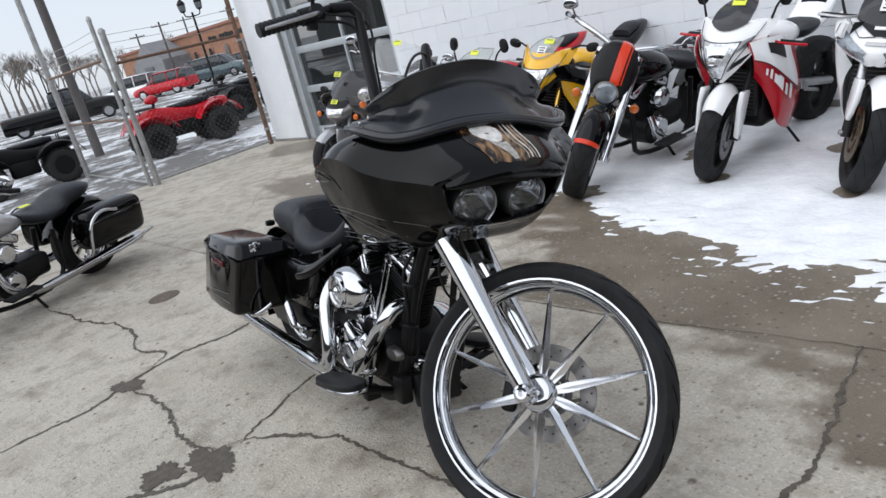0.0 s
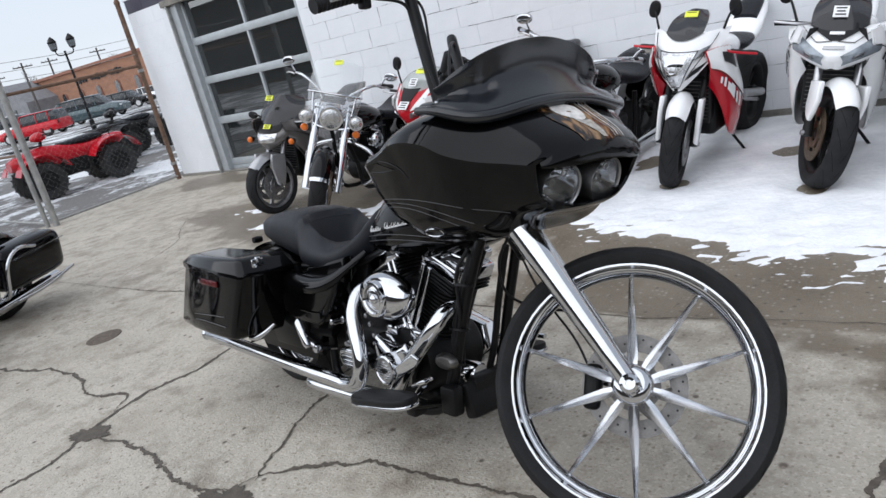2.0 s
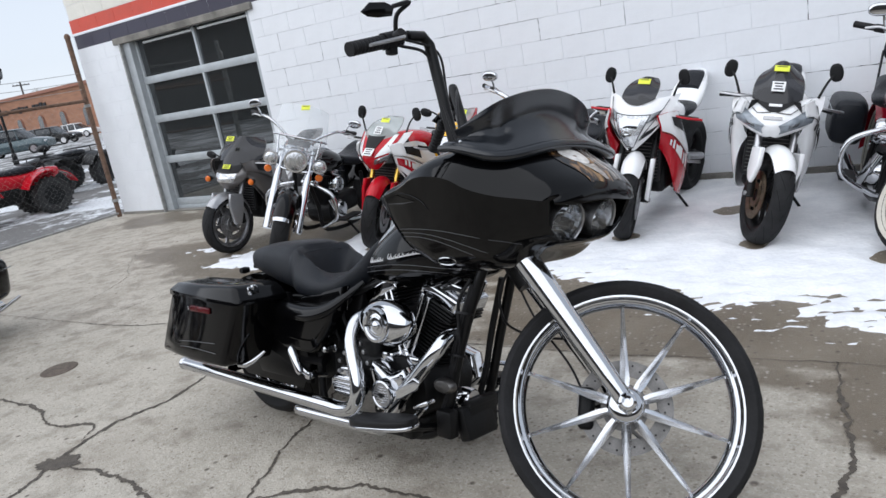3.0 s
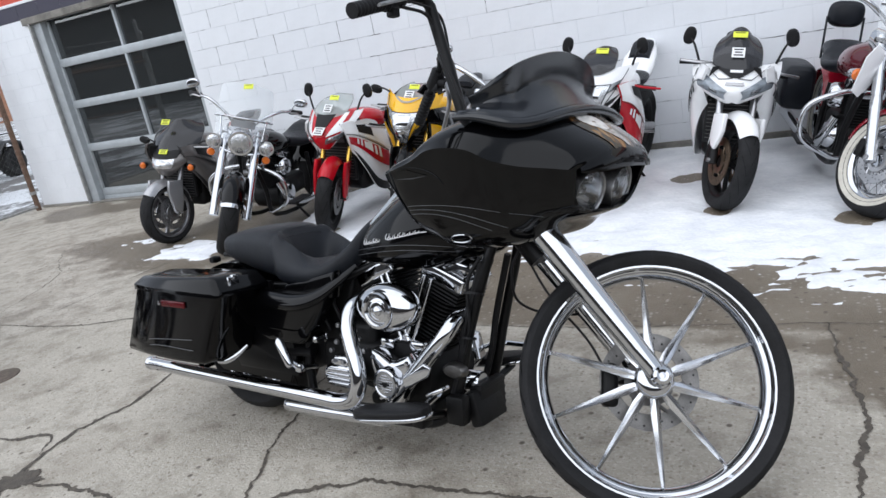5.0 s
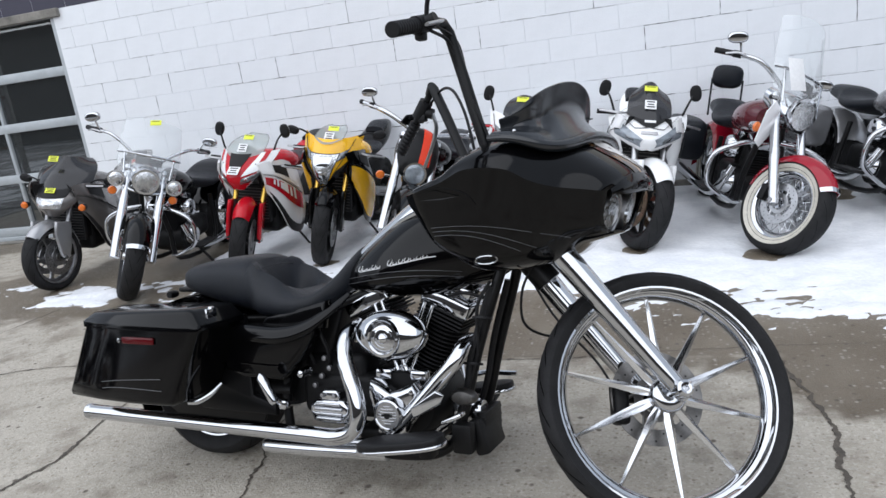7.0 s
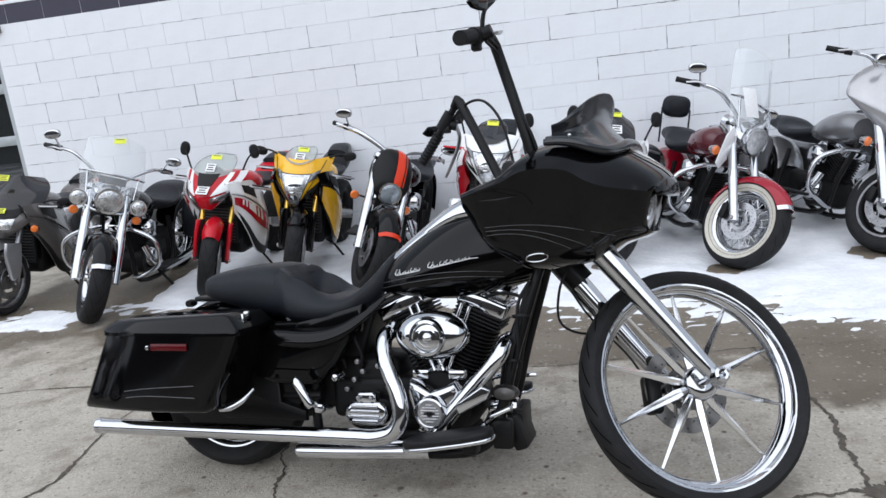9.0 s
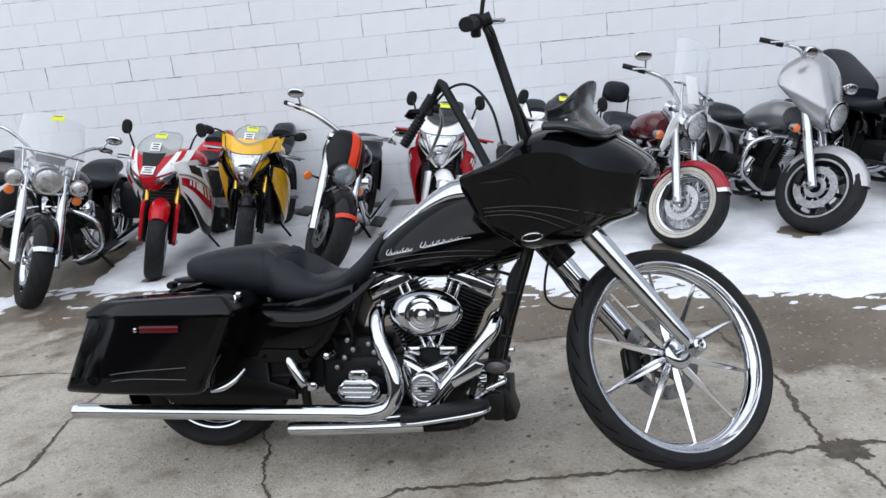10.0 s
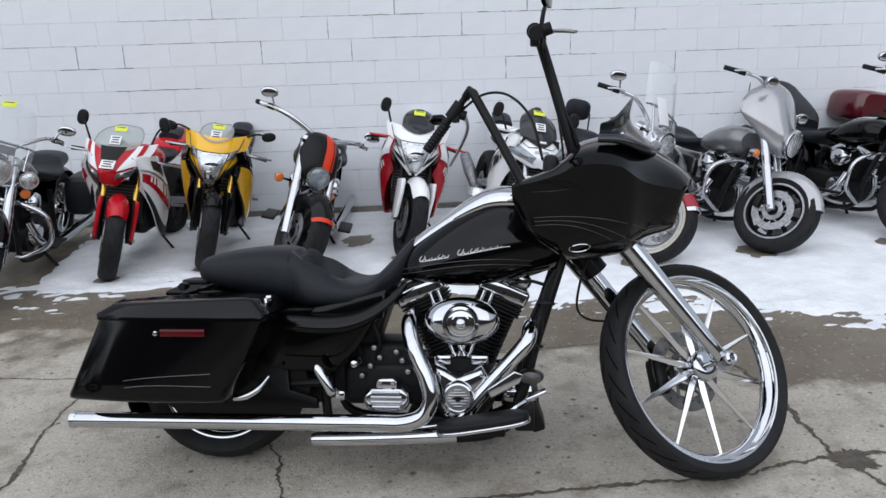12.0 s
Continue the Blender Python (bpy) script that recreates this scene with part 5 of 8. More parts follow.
        for x0, z0, x1, z1 in ((0.775, 0.751, 0.872, 0.768), (0.915, 0.776, 1.055, 0.803), (1.05, 0.803, 1.085, 0.806)):
            q = [on_tank(x0 + (x1 - x0) * k / 4, z0 + (z1 - z0) * k / 4, side) for k in range(5)]
            q = [p for p in q if p]
            if len(q) > 1:
                bm = join(bm, tube(q, 0.0016, 5))
        part("script_mark", bm, SCRIPT, tank, "silver script mark drawn as strokes")
        for dz in (0.0, -0.018):
            a = [on_tank(0.70 + 0.46 * k / 11, 0.722 + dz + 0.04 * math.sin(k / 11 * 2.2), side) for k in range(12)]
            a = [q for q in a if q]
            if len(a) > 2:
                part("pinstripe", tube(a, 0.0008, 5), SEAM, tank)
    tree_bm.free()


def side_panels():
    for s in (-1, 1):
        m = Matrix.Translation((0, s * 0.175, 0))
        part("side_cover", slab([(0.24, 0.565), (0.40, 0.575), (0.63, 0.575), (0.60, 0.52), (0.555, 0.455), (0.50, 0.40), (0.47, 0.375), (0.30, 0.375), (0.22, 0.40), (0.20, 0.50)], 0.07, m, 0.02, 4), BLACK_PAINT, BAGGER)
        part("fender_support", slab([(0.02, 0.60), (0.28, 0.60), (0.30, 0.30), (0.40, 0.27), (0.40, 0.23), (0.05, 0.23), (-0.05, 0.40)], 0.03, Matrix.Translation((0, s * 0.15, 0)), 0.01), BLACK_SATIN, BAGGER)
        part("battery_panel", slab([(0.40, 0.60), (0.66, 0.66), (0.64, 0.56), (0.36, 0.545)], 0.05, Matrix.Translation((0, s * 0.165, 0)), 0.015, 3), BLACK_PAINT, BAGGER)
    for s in (-1, 1):
        part("swept_cover", tube([(0.20, s * 0.205, 0.572), (0.36, s * 0.222, 0.548), (0.50, s * 0.222, 0.545), (0.60, s * 0.205, 0.575), (0.68, s * 0.165, 0.635), (0.72, s * 0.13, 0.675)], [0.016, 0.034, 0.036, 0.028, 0.018, 0.010], 16, 6, flat=0.7), BLACK_PAINT, BAGGER, "glossy black swept cover below the seat")
        part("cover_edge", tube([(0.30, s * 0.214, 0.432), (0.47, s * 0.214, 0.430), (0.53, s * 0.212, 0.465), (0.585, s * 0.205, 0.53), (0.63, s * 0.19, 0.59)], 0.003, 6, 5), BLACK_PAINT, BAGGER)
    part("passenger_peg", join(tube([(0.425, -0.272, 0.412), (0.432, -0.272, 0.402), (0.478, -0.272, 0.322), (0.484, -0.272, 0.312)], [0.010, 0.017, 0.017, 0.012], 14), tube([(0.47, -0.268, 0.335), (0.505, -0.25, 0.305), (0.50, -0.16, 0.285)], 0.010, 8), box((0.034, 0.03, 0.034), (0.503, -0.245, 0.305), 0.008)), CHROME, BAGGER, "folded chrome passenger peg")
    part("oil_cap", join(lathe([(0.002, 0.04), (0.012, 0.036), (0.016, 0.02), (0.014, 0), (0.02, -0.01)], 14, Matrix.Translation((0.54, -0.16, 0.40)) @ Matrix.Rotation(math.pi, 4, "X"))), CHROME, BAGGER)
    part("swingarm", join(tube([(0.0, -0.13, 0.31), (0.45, -0.12, 0.33)], 0.03, 10, flat=0.6), tube([(0.0, 0.13, 0.31), (0.45, 0.12, 0.33)], 0.03, 10, flat=0.6)), BLACK_SATIN, BAGGER)
    part("inner_panel", slab([(0.30, 0.57), (0.66, 0.62), (0.60, 0.45), (0.52, 0.28), (0.36, 0.22), (0.26, 0.30)], 0.17, Matrix.Identity(4), 0.02, 3), BLACK_METAL, BAGGER)
    part("rear_axle", tube([(0, -0.17, 0.312), (0, 0.17, 0.312)], 0.014, 12), CHROME, BAGGER)


def engine():
    crank = Vector((0.91, 0, 0.30))
    case = lathe([(0.02, -0.13), (0.11, -0.13), (0.125, -0.11), (0.13, 0), (0.125, 0.11), (0.11, 0.13), (0.02, 0.13)], 32, Matrix.Translation(crank))
    en = part("engine", join(case, box((0.36, 0.22, 0.16), (0.66, 0, 0.31), 0.03, 3), box((0.30, 0.2, 0.05), (0.85, 0, 0.17), 0.02, 3)), BLACK_METAL, BAGGER, "black V-twin engine with chrome covers")
    for lean in (24, -24):
        d = Matrix.Translation(crank) @ Matrix.Rotation(radians(lean), 4, "Y")
        barrel = lathe([(0.066, 0.09), (0.066, 0.32)], 24, Matrix.Rotation(math.pi / 2, 4, "X"))
        cyl = part("cylinder", moved(barrel, d), BLACK_METAL, BAGGER, "black finned cylinder", angle=30)
        fin = None
        for k in range(13):
            if fin is None:
                outline = [(0.078 * math.copysign(abs(math.cos(t)) ** 0.7, math.cos(t)), 0.083 * math.copysign(abs(math.sin(t)) ** 0.7, math.sin(t))) for t in [2 * math.pi * j / 24 for j in range(24)]]
                fin = part("fin", slab(outline, 0.006, Matrix.Rotation(math.pi / 2, 4, "X"), 0), BLACK_METAL, cyl, angle=30)
                ob = fin
            else:
                ob = new("fin", fin.data)
                ob.parent = cyl
            ob.matrix_basis = d @ Matrix.Translation((0, 0, 0.115 + k * 0.0145))
        edges = None
        for k in range(4):
            z = 0.305 + k * 0.013
            f = box((0.17, 0.18, 0.007), (0, 0, z), 0.003)
            edges = join(edges, f) if edges else f
        part("cylinder_head", moved(join(edges, box((0.13, 0.14, 0.06), (0, 0, 0.325), 0.01)), d), BLACK_METAL, en)
        rocker = join(box((0.182, 0.178, 0.056), (0, 0, 0.372), 0.012, 4), box((0.150, 0.150, 0.012), (0, 0, 0.404), 0.002, 1), box((0.158, 0.156, 0.046), (0.0, 0, 0.430), 0.018, 5), *[lathe([(0.002, -0.004), (0.008, -0.004), (0.009, 0.0)], 10, Matrix.Translation((x, -0.085, 0.368))) for x in (-0.07, 0, 0.07)])
        part("rocker_cover", moved(rocker, d), CHROME, en, "polished chrome rocker cover")
        inner = -1 if lean > 0 else 1
        rods = [tube([d @ Vector((inner * x, -0.108, 0.10)), d @ Vector((inner * (x + 0.012), -0.092, 0.35))], 0.0078, 10) for x in (0.022, 0.052)]
        caps = [tube([d @ Vector((inner * x, -0.109, 0.085)), d @ Vector((inner * x, -0.108, 0.125))], 0.014, 10) for x in (0.022, 0.052)]
        for rod, cap in zip(rods, caps):
            part("pushrod_tube", join(rod, cap), CHROME, en)
    # air cleaner
    ac = Matrix.Translation((0.918, -0.178, 0.553)) @ Matrix.Diagonal((1.56, 1, 1, 1)) @ Matrix.Rotation(math.pi, 4, "X")
    cover = part("air_cleaner", lathe([(0.070, 0.0), (0.081, 0.006), (0.083, 0.024), (0.080, 0.042), (0.072, 0.058), (0.060, 0.070), (0.046, 0.078), (0.03, 0.082)], 48, ac), CHROME, en, "oval polished chrome air cleaner cover")
    ac2 = Matrix.Translation((0.918, -0.178, 0.553)) @ Matrix.Rotation(math.pi, 4, "X")
    part("ring", lathe([(0.064, 0.060), (0.062, 0.084), (0.059, 0.090), (0.050, 0.091), (0.046, 0.086), (0.046, 0.060)], 44, ac2, closed=True), CHROME, cover, "raised round ring")
    # black ring paints the shade in the gap round the raised ring
    part("ring_gap", lathe([(0.0685, 0.058), (0.0685, 0.066), (0.064, 0.068), (0.0635, 0.058)], 44, ac2, closed=True), INK, cover)
    # dark steel colour gives the chrome dish the darker grey it reflects
    dish = part("badge_dish", lathe([(0.0465, 0.084), (0.044, 0.078), (0.036, 0.0735), (0.024, 0.0745), (0.012, 0.078), (0.012, 0.066), (0.0465, 0.066)], 40, ac2, closed=True), DARK_STEEL, cover, "sunken dish, dark steel in place of its grey reflection")
    part("dish_edge", lathe([(0.036, 0.073), (0.034, 0.083), (0.029, 0.084), (0.027, 0.073)], 36, ac2, closed=True), CHROME, cover)
    part("badge_boss", lathe([(0.017, 0.076), (0.016, 0.088), (0.010, 0.094), (0.001, 0.096)], 28, ac2), CHROME, cover)
    for a in range(3):
        part("screw", lathe([(0.001, 0.094), (0.0035, 0.093), (0.004, 0.088)], 10, ac2 @ Matrix.Rotation(2 * math.pi * a / 3, 4, "Y") @ Matrix.Translation((0.055, 0, 0))), DULL_STEEL, cover)
    part("backing_plate", lathe([(0.01, -0.01), (0.066, -0.01), (0.07, 0.004), (0.01, 0.006)], 40, ac), BLACK_METAL, cover)
    part("intake", tube([(0.918, -0.16, 0.553), (0.915, 0.02, 0.55)], 0.04, 14), BLACK_METAL, en)
    # cam cover and timer cover
    cone = slab([(0.835, 0.27), (0.855, 0.225), (0.905, 0.205), (0.955, 0.23), (0.985, 0.29), (1.005, 0.36), (0.985, 0.395), (0.94, 0.375), (0.90, 0.36), (0.86, 0.385), (0.825, 0.40), (0.815, 0.36)], 0.075, Matrix.Translation((0, -0.175, 0)), 0.022, 4)
    cam = part("cam_cover", cone, CHROME, en, "chrome cam cover")
    at = Matrix.Translation((0.905, -0.212, 0.295)) @ Matrix.Rotation(math.pi, 4, "X")
    timer = part("timer_cover", lathe([(0.056, -0.01), (0.056, 0.018), (0.052, 0.026), (0.046, 0.028), (0.042, 0.024)], 36, at), CHROME, cam, "round chrome timer cover")
    part("timer_face", lathe([(0.043, 0.020), (0.042, 0.025), (0.001, 0.026)], 32, at), ALLOY, timer, "brushed face with fine ribs")
    for k in range(-3, 4):
        part("rib", box((0.072 - 0.005 * k * k, 0.003, 0.0045), (0.905, -0.239, 0.295 + k * 0.0095), 0.001), CHROME, timer)
    part("badge", join(box((0.040, 0.002, 0.007), (0.905, -0.2412, 0.295), 0.0005), slab([(-0.011, 0.004), (0.011, 0.004), (0.008, -0.010), (0.0, -0.014), (-0.008, -0.010)], 0.002, Matrix.Translation((0.905, -0.2412, 0.297)), 0)), INK, timer, "small dark badge as a plain shape", smooth=False)
    for x, z in ((0.835, 0.375), (0.985, 0.37), (0.865, 0.235), (0.95, 0.24)):
        part("bolt", lathe([(0.002, 0.006), (0.007, 0.005), (0.008, 0)], 10, Matrix.Translation((x, -0.214, z)) @ Matrix.Rotation(math.pi, 4, "X")), CHROME, cam)
    [part("tappet_block", box((0.06, 0.05, 0.035), (x, -0.12, 0.405), 0.008), CHROME, en) for x in (0.845, 0.975)]
    # transmission side cover
    side_of = Matrix.Translation((0.652, -0.165, 0.277))
    outline = [(-0.082, -0.012), (-0.066, -0.040), (-0.030, -0.046), (0.034, -0.046), (0.068, -0.038), (0.084, -0.008), (0.080, 0.022), (0.055, 0.040), (-0.050, 0.040), (-0.078, 0.020)]
    tc = part("transmission_cover", join(slab(outline, 0.07, side_of, 0.016, 4), slab([(-0.040, 0.030), (0.040, 0.030), (0.038, 0.062), (0.024, 0.072), (-0.024, 0.072), (-0.038, 0.062)], 0.05, side_of, 0.010, 3)), CHROME, en, "ribbed chrome transmission cover")
    for k in range(4):
        part("rib", box((0.118 - 0.012 * abs(k - 1.5), 0.008, 0.011), (0.652, -0.202, 0.251 + k * 0.017), 0.004, 3), CHROME, tc)
    for x in (-0.024, 0.024):
        part("bolt", lathe([(0.001, 0.010), (0.007, 0.009), (0.009, 0.0)], 12, Matrix.Translation((0.652 + x, -0.191, 0.331)) @ Matrix.Rotation(math.pi, 4, "X")), DULL_STEEL, tc)
    for x, z in ((0.585, 0.38), (0.62, 0.41), (0.70, 0.40), (0.555, 0.345), (0.72, 0.36), (0.68, 0.43), (0.60, 0.445)):
        part("bolt", lathe([(0.002, 0.012), (0.009, 0.01), (0.011, 0)], 10, Matrix.Translation((x, -0.125, z)) @ Matrix.Rotation(math.pi, 4, "X")), DULL_STEEL, en)
    part("gearbox", box((0.26, 0.20, 0.20), (0.62, 0, 0.36), 0.03, 3), BLACK_METAL, en)
    part("primary_cover", slab([(0.45, 0.27), (0.52, 0.22), (0.95, 0.21), (1.02, 0.28), (1.0, 0.37), (0.90, 0.40), (0.55, 0.38)], 0.09, Matrix.Translation((0, 0.19, 0)), 0.03, 4), CHROME, en, "chrome primary cover")
    part("oil_filter", lathe([(0.002, 0.0), (0.036, 0.0), (0.04, 0.01), (0.04, 0.09), (0.034, 0.10)], 24, Matrix.Translation((1.06, -0.03, 0.27)) @ Matrix.Rotation(radians(-90), 4, "Z")), CHROME, en)


def exhaust():
    a = tube([(-0.445, -0.255, 0.208), (0.2, -0.262, 0.212), (0.62, -0.268, 0.215), (0.72, -0.27, 0.217), (0.785, -0.27, 0.24), (0.815, -0.27, 0.295), (0.805, -0.262, 0.36), (0.778, -0.25, 0.42), (0.75, -0.23, 0.485), (0.735, -0.18, 0.54), (0.74, -0.10, 0.56)], 0.0285, 20, 6)
    p = part("exhaust_pipe", a, CHROME, BAGGER, "long polished chrome exhaust pipe")
    part("tip", lathe([(0.0285, 0.0), (0.031, 0.004), (0.031, 0.02), (0.027, 0.02), (0.026, -0.05), (0.001, -0.06)], 20, Matrix.Translation((-0.44, -0.2551, 0.208)) @ Matrix.Rotation(radians(90), 4, "Z")), CHROME, p)
    part("inside", lathe([(0.001, 0.0), (0.025, 0.0), (0.025, 0.004), (0.001, 0.004)], 20, Matrix.Translation((-0.4555, -0.255, 0.208)) @ Matrix.Rotation(radians(90), 4, "Z")), INK, p)
    b = tube([(1.155, -0.09, 0.52), (1.15, -0.15, 0.515), (1.135, -0.19, 0.475), (1.06, -0.20, 0.39), (0.97, -0.205, 0.29), (0.92, -0.205, 0.225), (0.85, -0.20, 0.18), (0.72, -0.20, 0.163), (0.45, -0.215, 0.145)], 0.0275, 20, 6)
    part("exhaust_pipe", b, CHROME, BAGGER, "polished chrome front header pipe")
    c = tube([(0.395, -0.233, 0.143), (0.42, -0.233, 0.145), (0.60, -0.235, 0.152), (0.90, -0.235, 0.168)], [0.016, 0.025, 0.026, 0.026], 18, 4)
    part("lower_pipe", c, CHROME, BAGGER, "chrome crossover pipe under the floorboard")
    part("left_pipe", tube([(-0.445, 0.255, 0.208), (0.62, 0.262, 0.2), (0.9, 0.1, 0.16)], 0.0285, 16, 5), CHROME, BAGGER)


def frame_and_boards():
    tubes = []
    for s in (-1, 1):
        tubes.append(tube([(1.30, s * 0.04, 0.86), (1.255, s * 0.09, 0.72), (1.175, s * 0.11, 0.47), (1.12, s * 0.115, 0.27), (1.06, s * 0.12, 0.16), (0.9, s * 0.13, 0.125), (0.5, s * 0.13, 0.13), (0.42, s * 0.12, 0.25), (0.45, s * 0.11, 0.55)], 0.0175, 12, 5))
        tubes.append(tube([(1.30, s * 0.03, 0.80), (0.9, s * 0.05, 0.72), (0.55, s * 0.09, 0.60), (0.1, s * 0.11, 0.56)], 0.017, 10, 4))
    part("frame", join(*tubes), BLACK_SATIN, BAGGER, "black tubular steel frame")
    part("neck", tube([Vector((1.395, 0, 0.70)), Vector((1.395, 0, 0.70)) + AXIS * 0.25], 0.045, 16), BLACK_SATIN, BAGGER)
    reg = part("regulator", box((0.035, 0.15, 0.14), (1.165, 0, 0.205), 0.006), BLACK_METAL, BAGGER, "black finned regulator box")
    for k in range(5):
        part("fin", box((0.046, 0.156, 0.01), (1.16, 0, 0.150 + k * 0.027), 0.004), BLACK_METAL, reg)
    part("oil_cooler", join(box((0.05, 0.16, 0.12), (1.165, -0.03, 0.20), 0.012, 2, Matrix.Rotation(radians(-18), 4, "Y")), box((0.07, 0.05, 0.10), (1.13, -0.14, 0.21), 0.012)), BLACK_METAL, BAGGER)
    part("horn_cover", lathe([(0.002, 0.02), (0.025, 0.016), (0.032, 0.006), (0.034, -0.01)], 20, Matrix.Translation((1.15, -0.17, 0.355)) @ Matrix.Diagonal((1.4, 1, 0.8, 1)) @ Matrix.Rotation(math.pi, 4, "X")), DARK_STEEL, BAGGER)
    for s in (-1, 1):
        tilt = Matrix.Translation((0.99, s * 0.315, 0.243)) @ Matrix.Rotation(radians(-9.5), 4, "Y")
        outline = []
        for j in range(28):
            t = 2 * math.pi * j / 28
            outline.append((0.152 * math.copysign(abs(math.cos(t)) ** 0.6, math.cos(t)), 0.058 * math.copysign(abs(math.sin(t)) ** 0.75, math.sin(t))))
        f = part("floorboard", slab(outline, 0.022, tilt @ Matrix.Rotation(math.pi / 2, 4, "X"), 0.006), BLACK_PLASTIC, BAGGER, "black rubber rider floorboard with chrome rim")
        rim = [(x * 1.03, z * 1.06) for x, z in outline]
        part("rim", slab(rim, 0.014, tilt @ Matrix.Translation((0, 0, -0.016)) @ Matrix.Rotation(math.pi / 2, 4, "X"), 0.005), CHROME, f)
        part("mount", join(tube([(1.0, s * 0.3, 0.215), (1.0, s * 0.13, 0.16)], 0.014, 8), tube([(1.08, s * 0.3, 0.23), (1.06, s * 0.13, 0.18)], 0.014, 8), box((0.05, 0.06, 0.05), (1.04, s * 0.22, 0.19), 0.01)), BLACK_SATIN, f)
    part("brake_pedal", join(tube([(1.04, -0.235, 0.21), (1.10, -0.25, 0.27), (1.16, -0.28, 0.315)], 0.011, 8, 4), box((0.075, 0.04, 0.014), (1.165, -0.29, 0.325), 0.006, 2, Matrix.Rotation(radians(-25), 4, "Y"))), CHROME, BAGGER, "chrome rear brake pedal")
    part("shift_lever", tube([(0.85, 0.26, 0.22), (0.99, 0.3, 0.30), (1.16, 0.31, 0.31)], 0.01, 8, 4), CHROME, BAGGER)
    part("side_stand", tube([(0.98, 0.14, 0.15), (0.96, 0.26, 0.02), (0.98, 0.33, -0.052)], 0.012, 10), BLACK_SATIN, BAGGER, "black side stand folded out to the ground")
    for pts, r in (([(1.36, -0.06, 0.76), (1.33, -0.08, 0.68), (1.32, -0.05, 0.58), (1.36, 0.0, 0.53), (1.44, 0.04, 0.515), (1.53, 0.10, 0.51)], 0.0045), ([(1.24, -0.12, 0.72), (1.20, -0.14, 0.64), (1.19, -0.13, 0.5), (1.16, -0.13, 0.40)], 0.006), ([(1.22, -0.10, 0.66), (1.15, -0.11, 0.68), (1.08, -0.09, 0.665)], 0.006),
                   ([(0.62, -0.11, 0.60), (0.60, -0.14, 0.54), (0.62, -0.13, 0.47), (0.60, -0.10, 0.40)], 0.007), ([(0.56, -0.11, 0.58), (0.54, -0.14, 0.5), (0.55, -0.12, 0.42)], 0.006)):
        part("hose", tube(pts, r, 8, 6), BLACK_PLASTIC, BAGGER)
    for y, r, bow in ((-0.125, 0.013, 0.012), (-0.06, 0.010, -0.015), (0.07, 0.012, 0.01)):
        part("wiring_loom", tube([(1.235, y * 0.8, 0.70), (1.16 + bow, y, 0.50), (1.13 + bow, y, 0.36), (1.10, y, 0.24)], r, 8, 5), BLACK_PLASTIC, BAGGER, "black cloth-wrapped wiring loom")
    for z, x in ((0.60, 1.205), (0.45, 1.165), (0.33, 1.135)):
        part("loom_tie", lathe([(0.030, -0.004), (0.033, -0.004), (0.033, 0.004), (0.030, 0.004)], 14, Matrix.Translation((x, -0.115, z)) @ Matrix.Rotation(radians(74), 4, "X"), closed=True), BLACK_PLASTIC, BAGGER)
    part("heat_shield", slab([(-0.05, -0.035), (0.045, 0.02), (0.06, 0.05), (0.03, 0.062), (-0.06, 0.0)], 0.012, Matrix.Translation((1.065, -0.262, 0.335)), 0.005, 3), CHROME, BAGGER, "chrome heat shield on the pipe")


